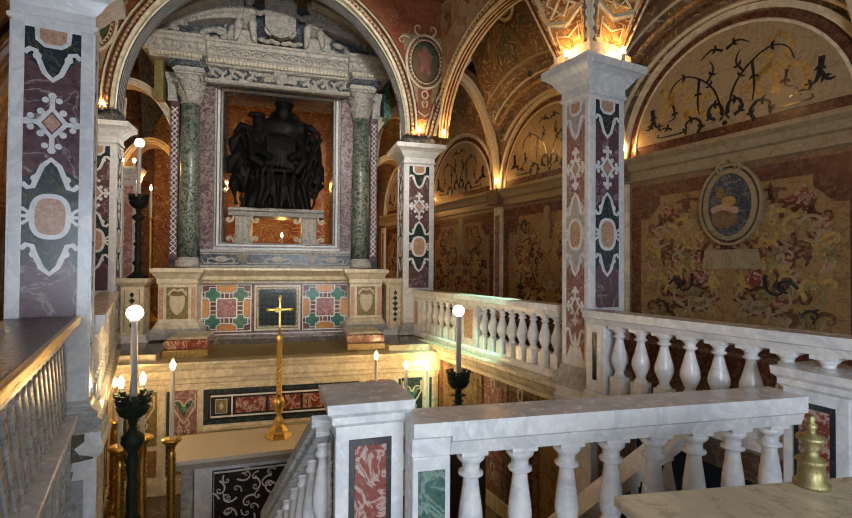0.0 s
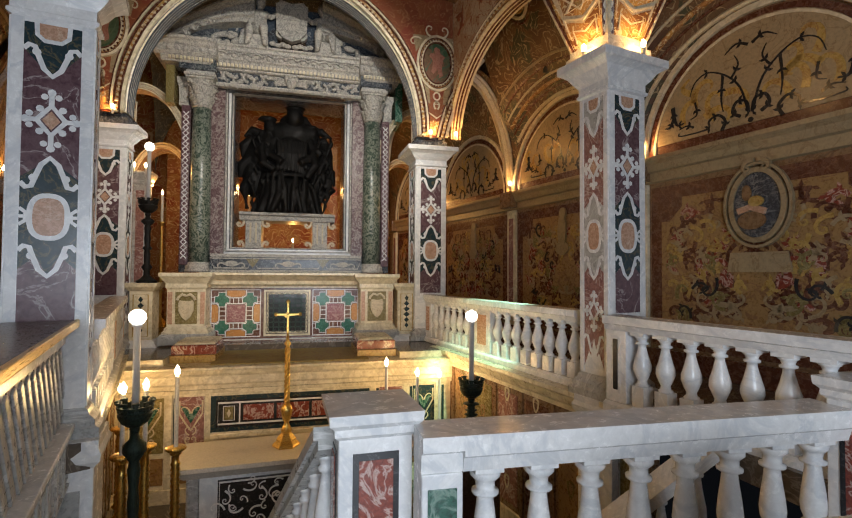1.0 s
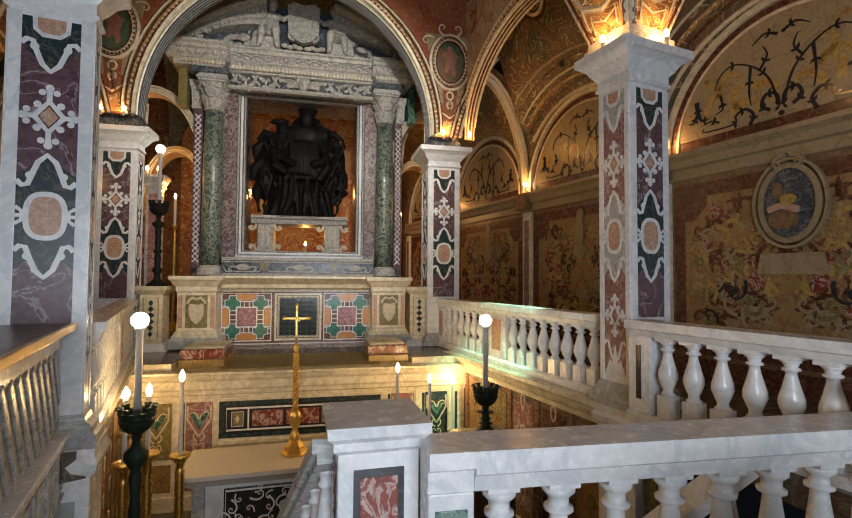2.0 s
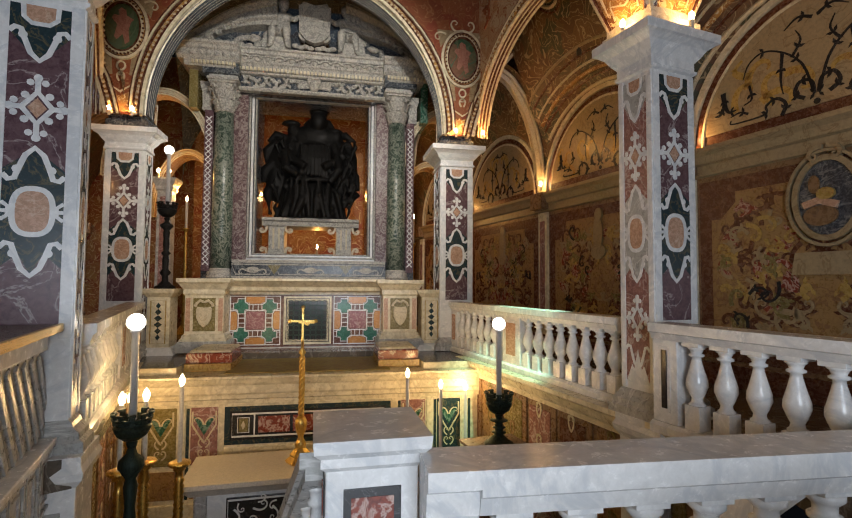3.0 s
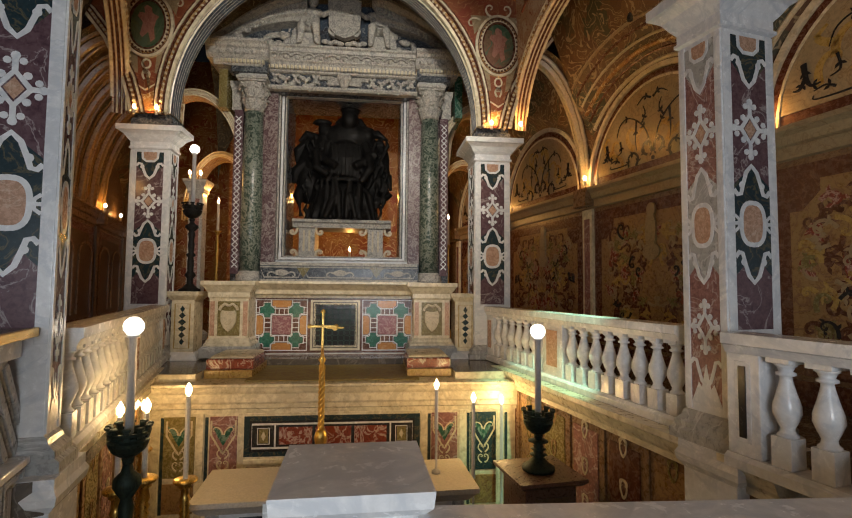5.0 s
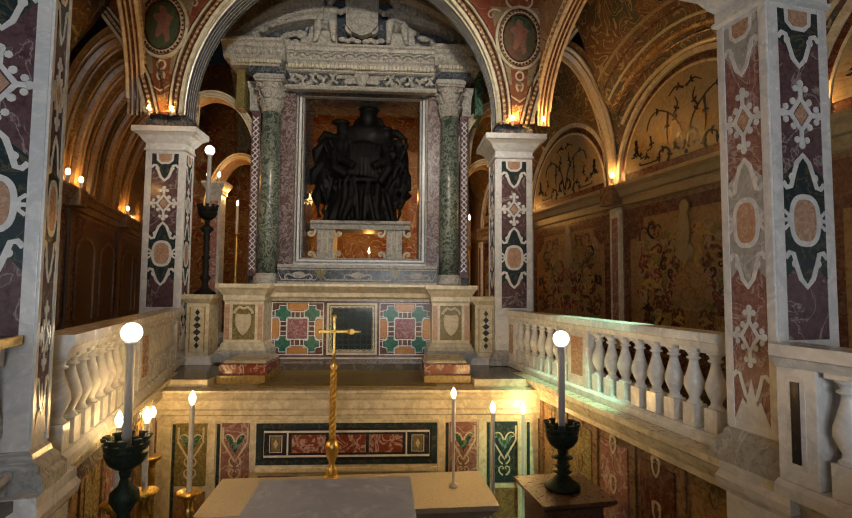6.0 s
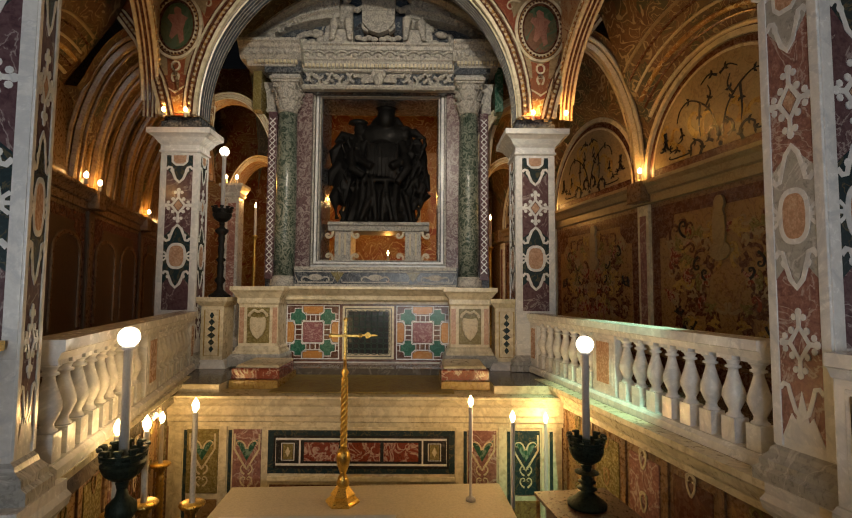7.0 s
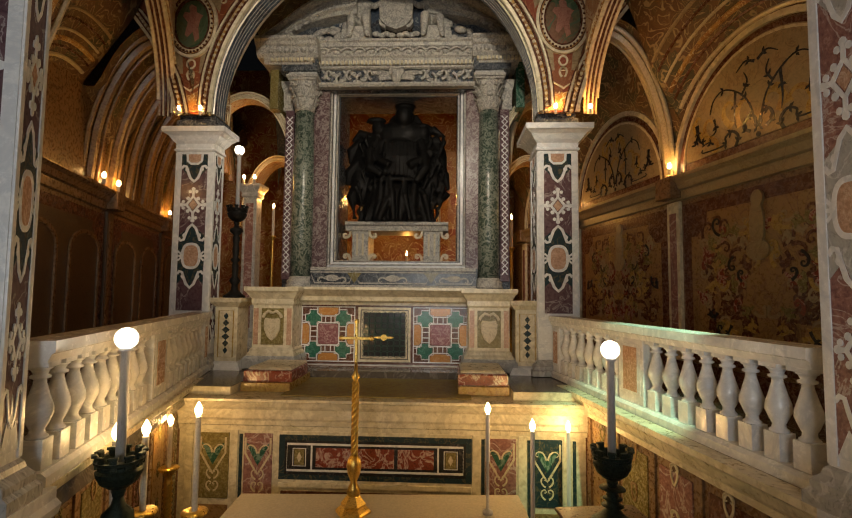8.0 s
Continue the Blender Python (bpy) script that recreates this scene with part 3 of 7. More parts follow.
def pier_face(root, at, size, z0, z1, mid, pale):
    """One inlaid face; local x across, z up, outside at y < 0."""
    w = size * 0.345
    up = z1 - mid
    part("field", boxes((-w, w, -0.004, 0.02, z0, z1), bevel=0.001), PURPLE if not pale else PINKM, root, at=at)
    bm = bmesh.new()
    plate(bm, [(-w, mid - 0.27 * up), (-w * 0.4, mid - 0.2 * up), (0, mid - 0.3 * up), (w * 0.4, mid - 0.2 * up), (w, mid - 0.27 * up), (w, mid + 0.2 * up), (0, mid + 0.3 * up), (-w, mid + 0.2 * up)], 0.003, -0.004)
    part("ground", bm, TEAL if not pale else GREYM, root, at=at)
    bm = bmesh.new()
    plate(bm, [(-w, z1), (-w, z1 - 0.14 * up), (0, z1 - 0.28 * up), (w, z1 - 0.14 * up), (w, z1)], 0.003, -0.004)
    part("upper_ground", bm, TEAL if not pale else GREYM, root, at=at)
    bm = bmesh.new()
    k = 0.3 * up
    for s in (1, -1):
        ribbon(bm, [(x, mid + z * k * 1.0) for x, z in strap(s, w)], size * 0.07, 0.01)
    ribbon(bm, [(x, z1 - 0.14 * up - (z - 0.58) / 0.44 * 0.13 * up) for x, z in strap(1, w)], size * 0.07, 0.01)
    for s in (-1, 1):
        for zc in (z1 - 0.15 * up, mid + 0.2 * up, mid - 0.2 * up):
            plate(bm, oval(s * w * 0.56, zc, size * 0.055, size * 0.055, 10), 0.0095)
    ribbon(bm, oval(0, mid, size * 0.225, size * 0.31, 28, 0.75), size * 0.07, 0.011, closed=True)
    for s in (-1, 1):
        ribbon(bm, [(s * size * 0.2, mid), (s * w, mid + 0.0)], size * 0.05, 0.01)
        ribbon(bm, [(s * w, mid + size * 0.12), (s * size * 0.27, mid + size * 0.06), (s * size * 0.27, mid - size * 0.06), (s * w, mid - size * 0.12)], size * 0.05, 0.009)
    ribbon(bm, [(-size * 0.2, z1), (-size * 0.19, z1 - size * 0.17), (-size * 0.1, z1 - size * 0.25), (size * 0.1, z1 - size * 0.25), (size * 0.19, z1 - size * 0.17), (size * 0.2, z1)], size * 0.06, 0.011)
    cross_flower(bm, 0, mid + 0.5 * up, size * 0.42, 0.01)
    zl = mid - 0.54 * up
    if z0 < zl - 0.1:
        cross_flower(bm, 0, max(zl, z0 + size * 0.34), size * 0.38, 0.01)
    if z0 < mid - 0.8 * up:
        ribbon(bm, [(x, z0 + 0.02 + (1.05 - z) * k * 0.9 + 0.1) for x, z in strap(1, w)], size * 0.06, 0.01)
        plate(bm, [(-w, z0), (-w * 0.5, z0 + 0.16), (-w * 0.3, z0 + 0.12), (0, z0 + 0.3), (w * 0.3, z0 + 0.12), (w * 0.5, z0 + 0.16), (w, z0)], 0.008)
    part("strapwork", bm, WHITE, root, at=at)
    for nm, pts in (("plate", oval(0, mid, size * 0.2, size * 0.28, 28, 0.75)), ("top_plate", [(-size * 0.17, z1), (-size * 0.17, z1 - size * 0.15), (-size * 0.09, z1 - size * 0.22), (size * 0.09, z1 - size * 0.22), (size * 0.17, z1 - size * 0.15), (size * 0.17, z1)]), ("lozenge", [(0, mid + 0.5 * up + size * 0.14), (size * 0.11, mid + 0.5 * up), (0, mid + 0.5 * up - size * 0.14), (-size * 0.11, mid + 0.5 * up)])):
        part(nm, plate(bmesh.new(), pts, 0.009), PEACH, root, at=at)
    for s in (-1, 1):
        part("border", boxes((s * size * 0.42 - size * 0.075, s * size * 0.42 + size * 0.075, -0.012, 0.02, z0 - 0.05, z1 + 0.03), bevel=0.004), WHITE, root, at=at)


def pier(x, y, rot, size, z0, top, mid, label, zf=None, faces=(0, 1, 3), pale=(), deep=1.0):
    root = thing("pier", pose(x, y, 0, 0, 0, rot) @ pose(0, -size / 2 * (1 - deep), 0) @ Matrix.Diagonal((1, deep, 1, 1)), label, "pillar", "inlaid marble piers")
    h = size / 2
    part("core", boxes((-h, h, -h, h, z0, top - 0.3)), WHITE, root)
    part("base", square_lathe([(h + 0.1, h + 0.1, z0), (h + 0.1, h + 0.1, z0 + 0.07), (h + 0.07, h + 0.07, z0 + 0.09), (h + 0.07, h + 0.07, z0 + 0.13), (h + 0.03, h + 0.03, z0 + 0.17), (h + 0.02, h + 0.02, z0 + 0.2), (h, h, z0 + 0.22)]), GREYM, root)
    part("capital", square_lathe([(h + 0.003, h + 0.003, top - 0.36), (h + 0.03, h + 0.03, top - 0.345), (h + 0.03, h + 0.03, top - 0.32), (h + 0.012, h + 0.012, top - 0.31), (h + 0.012, h + 0.012, top - 0.24), (h + 0.05, h + 0.05, top - 0.2), (h + 0.1, h + 0.1, top - 0.13), (h + 0.16, h + 0.16, top - 0.09), (h + 0.19, h + 0.19, top - 0.08), (h + 0.19, h + 0.19, top)]), WHITE, root)
    for i in faces:
        lo = (zf or {}).get(i, z0 + 0.28)
        pier_face(root, pose(0, 0, 0, 0, 0, 90 * i) @ pose(0, -h, 0), size, lo, top - 0.4, mid, i in pale)
    return root


NP = Vector((3.23, 4.63)) + Vector((0.25 * math.cos(radians(11.3)) - 0.25 * math.sin(radians(11.3)), 0.25 * math.sin(radians(11.3)) + 0.25 * math.cos(radians(11.3))))
NL = Vector((-1.73, 4.5)) + Vector((0.25 * math.cos(radians(11.3)) - 0.25 * math.sin(radians(11.3)), 0.25 * math.sin(radians(11.3)) + 0.25 * math.cos(radians(11.3))))
PIER = "square pier of white marble with purple inlay and white strapwork"
pier(NP.x, NP.y, 11.3, 0.5, AMB, 3.78, 1.97, PIER, {0: 1.2}, pale=(3,), deep=0.78)
pier(NL.x, NL.y, 11.3, 0.5, AMB, 3.78, 1.97, PIER, {0: 1.17}, deep=0.42)
pier(-2.72, 9.46, 0, 0.57, AMB, 3.92, 2.0, PIER, {0: 1.2}, deep=0.55)
root = thing("pier", pose(-3.02, 12.1, 0), "slender grey marble pier of the passage behind the altar", "pillar", "inlaid marble piers")
part("shaft", boxes((-0.14, 0.14, -0.14, 0.14, AMB, 3.45)), GREYM, root)
part("panel", boxes((-0.08, 0.08, -0.148, -0.13, AMB + 0.4, 3.3), bevel=0.002), PINKM, root)
part("base", square_lathe([(0.22, 0.22, AMB), (0.22, 0.22, AMB + 0.12), (0.16, 0.16, AMB + 0.2)]), GREYM, root)
part("capital", square_lathe([(0.15, 0.15, 3.42), (0.17, 0.17, 3.45), (0.17, 0.17, 3.52), (0.22, 0.22, 3.62), (0.24, 0.24, 3.65), (0.24, 0.24, 3.7)]), GREYM, root)
pier(2.63, 9.46, 0, 0.57, AMB, 3.92, 2.0, PIER, {0: 1.22})

for cx, cy, half, fore, lab in ((NL.x, NL.y, 0.33, 0.35, "white marble block under the pier at the pit's edge"), (NP.x, NP.y, 0.33, 0.35, "white marble block under the pier at the pit's edge")):
    root = thing("pier_plinth", pose(cx, cy, 0, 0, 0, 11.3), lab, "plinth", "pier plinths", "structure")
    part("block", boxes((-half, half, -fore, 0.1, PITZ, AMB - 0.12)), WHITE, root)
    part("moulding", square_lathe([(half, 0.22, AMB - 0.2), (half + 0.04, 0.26, AMB - 0.15), (half + 0.05, 0.27, AMB - 0.1), (half + 0.03, 0.25, AMB - 0.06), (half + 0.03, 0.25, AMB + 0.004)]), WHITE, root, at=pose(0, -0.13, 0))
    part("panel", boxes((-half + 0.08, half - 0.08, -fore - 0.012, -fore + 0.02, PITZ + 0.3, AMB - 0.35), bevel=0.004), GREYM, root)

# ---- pit end wall and platform ----
poly_slab("altar_platform", [(-2.5, 8.03), (2.85, 8.03), (2.85, 12.9), (-2.9, 12.9)], PITZ, 0.235, CREAM, "cream marble platform under the altar", "platform")
root = thing("wall_pit_north", pose(0, 8.0, 0), "pit end wall with inlaid marble panels and a lit cornice", "wall", kind="structure")
part("backing", boxes((-2.3, 2.7, 0, 0.03, PITZ, 0.2)), CREAM, root)
part("cornice", profile_run(-2.25, 2.7, [(0.03, 0.235), (-0.14, 0.235), (-0.14, 0.205), (-0.12, 0.19), (-0.1, 0.14), (-0.07, 0.1), (-0.07, 0.0), (-0.05, -0.03), (-0.05, -0.08), (-0.02, -0.1), (-0.02, -0.15), (0.03, -0.15)]), CREAM, root)
part("skirting", boxes((-2.25, 2.65, -0.04, 0.02, PITZ, PITZ + 0.2)), CREAM, root)
for x in (-2.0, -1.46, -0.94, 1.4, 1.93, 2.45):
    part("upright", boxes((x - 0.045, x + 0.045, -0.02, 0.02, PITZ + 0.2, -0.15), bevel=0.004), CREAM, root)
    part("fillet", boxes((x + 0.06, x + 0.1, -0.008, 0.02, PITZ + 0.25, -0.2), bevel=0.002), TEAL, root)
for a, c, mt in ((-1.9, -1.52, OLIVE), (-1.34, -1.0, PINKM), (1.51, 1.86, PINKM), (2.04, 2.39, TEAL)):
    part("panel", boxes((a, c, -0.01, 0.02, -0.95, -0.19), bevel=0.003), mt, root)
    part("lower_panel", boxes((a, c, -0.01, 0.02, PITZ + 0.26, -1.02), bevel=0.003), OCHRE, root)
    m = (a + c) / 2
    bm = bmesh.new()
    plate(bm, [(m, -0.56), (m - 0.07, -0.44), (m - 0.14, -0.3), (m - 0.05, -0.36), (m, -0.42), (m + 0.05, -0.36), (m + 0.14, -0.3), (m + 0.07, -0.44)], 0.005, -0.01)
    part("tulip", bm, GREENM, root)
    bm = bmesh.new()
    ribbon(bm, [(m - 0.15, -0.24), (m - 0.15, -0.42), (m - 0.04, -0.6), (m, -0.66), (m + 0.04, -0.6), (m + 0.15, -0.42), (m + 0.15, -0.24)], 0.022, 0.008)
    for s in (-1, 1):
        ribbon(bm, spiral(m + s * 0.01, -0.42, math.pi / 2 - s * 0.2, 0.14, 0.9, -s), 0.02, 0.008, taper=True)
        for z in (-0.72, -0.86):
            ribbon(bm, spiral(m + s * 0.02, z, math.pi / 2 - s * 1.0, 0.13, 1.2, s), 0.02, 0.008, taper=True)
    part("inlay_scroll", bm, IVORY, root, at=pose(0, -0.01, 0))
for a, c in ((-2.36, -1.56), (1.84, 2.72)):
    part("upper_step", boxes((a, c, 0.06, 1.35, 0.235, 0.335)), CREAM, root)
    part("step_top", boxes((a, c, 0.08, 1.35, 0.335, 0.341), bevel=0.001), FLOOR, root)
root = thing("altar_frontal", pose(0.22, 7.975, 0), "marble altar frontal with a black-framed red panel", "altar front")
part("body", boxes((-1.13, 1.13, 0, 0.02, -0.95, -0.15)), CREAM, root)
part("border", boxes((-1.13, 1.13, -0.012, 0.02, -0.7, -0.19), bevel=0.003), TEAL, root)
part("black_panel", boxes((-1.06, 1.06, -0.018, 0.0, -0.64, -0.25), bevel=0.003), DARK, root)
bm = bmesh.new()
ribbon(bm, [(-1.03, -0.29), (1.03, -0.29), (1.03, -0.59), (-1.03, -0.59)], 0.024, 0.024, closed=True)
for x in (-0.74, 0.74):
    ribbon(bm, [(x, -0.29), (x, -0.59)], 0.02, 0.024)
for s in (-1, 1):
    ribbon(bm, [(s * 0.96, -0.34), (s * 0.81, -0.34), (s * 0.81, -0.54), (s * 0.96, -0.54)], 0.012, 0.022, closed=True)
part("white_fillet", bm, WHITE, root)
for a, c in ((-0.69, -0.27), (-0.23, 0.23), (0.27, 0.69)):
    part("red_panel", boxes((a, c, -0.023, 0, -0.55, -0.33), bevel=0.002), REDM, root)
for s in (-1, 1):
    part("red_panel", boxes((s * 0.885 - 0.06, s * 0.885 + 0.06, -0.022, 0, -0.53, -0.35), bevel=0.002), OLIVE, root)
    bm = bmesh.new()
    plate(bm, [(s * 0.885, -0.38), (s * 0.915, -0.44), (s * 0.885, -0.5), (s * 0.855, -0.44)], 0.026)
    part("lozenge", bm, IVORY, root)
part("frieze", boxes((-1.1, 1.1, -0.014, 0.0, -0.93, -0.83), bevel=0.003), BROWN, root)
part("fascia", boxes((-1.13, 1.13, -0.03, 0.0, -0.79, -0.73)), CREAM, root)

# ---- altar table in the pit ----
root = thing("altar_table", pose(0.4, 6.62, 0, 0, 0, 3), "white marble altar table with a black inlaid front", "altar")
part("top", square_lathe([(1.36, 0.4, -0.79), (1.4, 0.42, -0.76), (1.42, 0.44, -0.73), (1.47, 0.47, -0.7), (1.47, 0.47, -0.65)], None), CANDLE, root, at=pose(0, 0.4, 0))
part("body", boxes((-1.2, 1.2, 0.06, 0.75, PITZ, -0.79)), WHITE, root)
part("front_panel", boxes((-1.0, 1.0, 0.03, 0.07, PITZ + 0.12, -0.85), bevel=0.003), DARK, root)
bm = bmesh.new()
for s in (-1, 1):
    for i in range(4):
        for j in range(3):
            x, z = s * (0.32 + 0.2 * i), PITZ + 0.24 + 0.22 * j
            ribbon(bm, spiral(x, z, random.uniform(0, 6.3), 0.2, 1.5, s if (i + j) % 2 else -s), 0.022, 0.008, taper=True)
            ribbon(bm, spiral(x + 0.05, z + 0.06, random.uniform(0, 6.3), 0.13, 1.5, -s), 0.016, 0.008, taper=True)
ribbon(bm, [(-0.98, PITZ + 0.14), (0.98, PITZ + 0.14), (0.98, -0.87), (-0.98, -0.87)], 0.02, 0.008, closed=True)
bmesh.ops.translate(bm, verts=bm.verts, vec=(0, 0.03, 0))
part("scrollwork", bm, WHITE, root)
bm = bmesh.new()
plate(bm, oval(0, -1.22, 0.26, 0.26, 28), 0.012, 0.03)
part("medallion", bm, YELLOW, root)
bm = bmesh.new()
ribbon(bm, oval(0, -1.22, 0.27, 0.27, 28), 0.03, 0.02, closed=True)
for i in range(12):
    a = i * math.pi / 6
    ribbon(bm, [(0.06 * math.cos(a), -1.22 + 0.06 * math.sin(a)), (0.2 * math.cos(a), -1.22 + 0.2 * math.sin(a))], 0.02, 0.016, taper=True)
bmesh.ops.translate(bm, verts=bm.verts, vec=(0, 0.03, 0))
part("medallion_ring", bm, BRASS, root)
for s in (-1, 1):
    part("bracket", boxes((s * 1.28 - 0.07, s * 1.28 + 0.07, 0.1, 0.6, PITZ, -0.79), bevel=0.03), GREYM, root)

# ---- high altar ----
root = thing("high_altar", pose(0.05, 0, 0), "high altar of coloured inlaid marbles with a grille", "altar")
part("step", boxes((-1.0, 1.3, 8.04, 9.6, 0.236, 0.252)), STEPM, root)
part("riser", boxes((-1.1, 1.2, 9.42, 10.0, 0.236, 0.3)), WHITE, root)
part("dado", boxes((-1.5, 1.5, 9.7, 11.2, 0.24, 0.36), (-1.5, 1.5, 9.85, 11.2, 0.34, 1.3)), BROWN, root)
part("foot_moulding", profile_run(-1.4, 1.4, [(9.95, 0.24), (9.6, 0.24), (9.6, 0.27), (9.66, 0.3), (9.68, 0.34), (9.76, 0.37), (9.95, 0.37)]), WHITE, root)
Y0 = 9.85


def cosmati(cx, w, z0, z1):
    """An inlaid square: rose centre, green corners, orange cartouches, white bands."""
    cz, h = (z0 + z1) / 2, (z1 - z0) / 2
    part("ground", boxes((cx - w, cx + w, Y0 - 0.006, Y0 + 0.02, z0, z1), bevel=0.001), BROWN, root)
    at = pose(cx, Y0 - 0.006, cz)
    bm = bmesh.new()
    ribbon(bm, [(-w + .012, -h + .012), (w - .012, -h + .012), (w - .012, h - .012), (-w + .012, h - .012)], 0.022, 0.008, closed=True)
    c = 0.4
    ribbon(bm, [(-w * c, -h * c * .85), (-w * c * .85, -h * c), (w * c * .85, -h * c), (w * c, -h * c * .85), (w * c, h * c * .85), (w * c * .85, h * c), (-w * c * .85, h * c), (-w * c, h * c * .85)], 0.02, 0.009, closed=True)

    def cross(sx, sz, k):
        a, e, f = 0.27 * k, 0.12 * k, 0.16 * k
        q = [(-a, -e), (-f, -e), (-e, -f), (-e, -a), (e, -a), (e, -f), (f, -e), (a, -e), (a, e), (f, e), (e, f), (e, a), (-e, a), (-e, f), (-f, e), (-a, e)]
        return [(sx * w * .55 + w * x, sz * h * .57 + h * z) for x, z in q]
    for sx in (-1, 1):
        for sz in (-1, 1):
            ribbon(bm, cross(sx, sz, 1.12), 0.013, 0.009, closed=True)
        ribbon(bm, [(sx * w * .98, h * .4), (sx * w * .75, h * .4), (sx * w * .66, h * .28), (sx * w * .66, -h * .28), (sx * w * .75, -h * .4), (sx * w * .98, -h * .4)], 0.018, 0.009)
        ribbon(bm, [(-w * .4, sx * h * .98), (-w * .4, sx * h * .75), (-w * .28, sx * h * .64), (w * .28, sx * h * .64), (w * .4, sx * h * .75), (w * .4, sx * h * .98)], 0.018, 0.009)
        for d in (-.1, .1):
            ribbon(bm, [(w * d, sx * h * .42), (w * d, sx * h * .62)], 0.014, 0.009)
            ribbon(bm, [(sx * w * .42, h * d), (sx * w * .64, h * d)], 0.014, 0.009)
            ribbon(bm, [(sx * w * .82, h * (.57 + d)), (sx * w * .97, h * (.57 + d))], 0.01, 0.009)
            ribbon(bm, [(sx * w * .82, -h * (.57 + d)), (sx * w * .97, -h * (.57 + d))], 0.01, 0.009)
    part("band", bm, WHITE, root, at=at)
    bm = bmesh.new()
    k = .36
    plate(bm, [(-w * k, -h * k * .85), (-w * k * .85, -h * k), (w * k * .85, -h * k), (w * k, -h * k * .85), (w * k, h * k * .85), (w * k * .85, h * k), (-w * k * .85, h * k), (-w * k, h * k * .85)])
    part("centre_tile", bm, ROSE, root, at=at)
    for sx in (-1, 1):
        bm = bmesh.new()
        plate(bm, [(sx * w * .95, h * .36), (sx * w * .77, h * .36), (sx * w * .7, h * .26), (sx * w * .7, -h * .26), (sx * w * .77, -h * .36), (sx * w * .95, -h * .36)])
        part("orange_tile", bm, ORANGE, root, at=at)
        bm = bmesh.new()
        plate(bm, [(-w * .36, sx * h * .95), (-w * .36, sx * h * .77), (-w * .26, sx * h * .68), (w * .26, sx * h * .68), (w * .36, sx * h * .77), (w * .36, sx * h * .95)])
        part("orange_tile", bm, ORANGE, root, at=at)
        for sz in (-1, 1):
            part("green_tile", plate(bmesh.new(), cross(sx, sz, 1.0)), JADE, root, at=at)


cosmati(-0.866, 0.43, 0.4, 1.27)
cosmati(0.9, 0.43, 0.4, 1.27)
bm = bmesh.new()
for o, w, d in ((0.0, 0.05, 0.035), (0.05, 0.05, 0.02)):
    ribbon(bm, [(-0.37 + o, 0.43 + o), (0.42 - o, 0.43 + o), (0.42 - o, 1.24 - o), (-0.37 + o, 1.24 - o)], w, d, closed=True)
part("grille_frame", bm, CREAM, root, at=pose(0, Y0, 0))
part("grille_recess", boxes((-0.35, 0.4, Y0 - 0.004, Y0 + 0.05, 0.45, 1.22), bevel=0.001), DARK, root)
bm = bmesh.new()
for i in range(7):
    for j in range(8):
        ribbon(bm, oval(-0.27 + i * 0.098, 0.53 + j * 0.087, 0.053, 0.049, 10), 0.014, 0.014, closed=True)
part("grille", bm, LATTICE, root, at=pose(0, Y0 - 0.006, 0))
bm = bmesh.new()
plate(bm, oval(0.02, 0.79, 0.05, 0.05, 12), 0.02)
plate(bm, oval(-0.06, 0.79, 0.08, 0.015, 10), 0.016)
plate(bm, oval(0.1, 0.79, 0.08, 0.015, 10), 0.016)
part("boss", bm, BRASS, root, at=pose(0, Y0 - 0.02, 0))
part("mensa", profile_run(-1.45, 1.45, [(11.3, 1.57), (9.55, 1.57), (9.55, 1.53), (9.6, 1.5), (9.68, 1.43), (9.7, 1.36), (9.78, 1.33), (9.78, 1.29), (11.3, 1.29)]), CREAM, root)
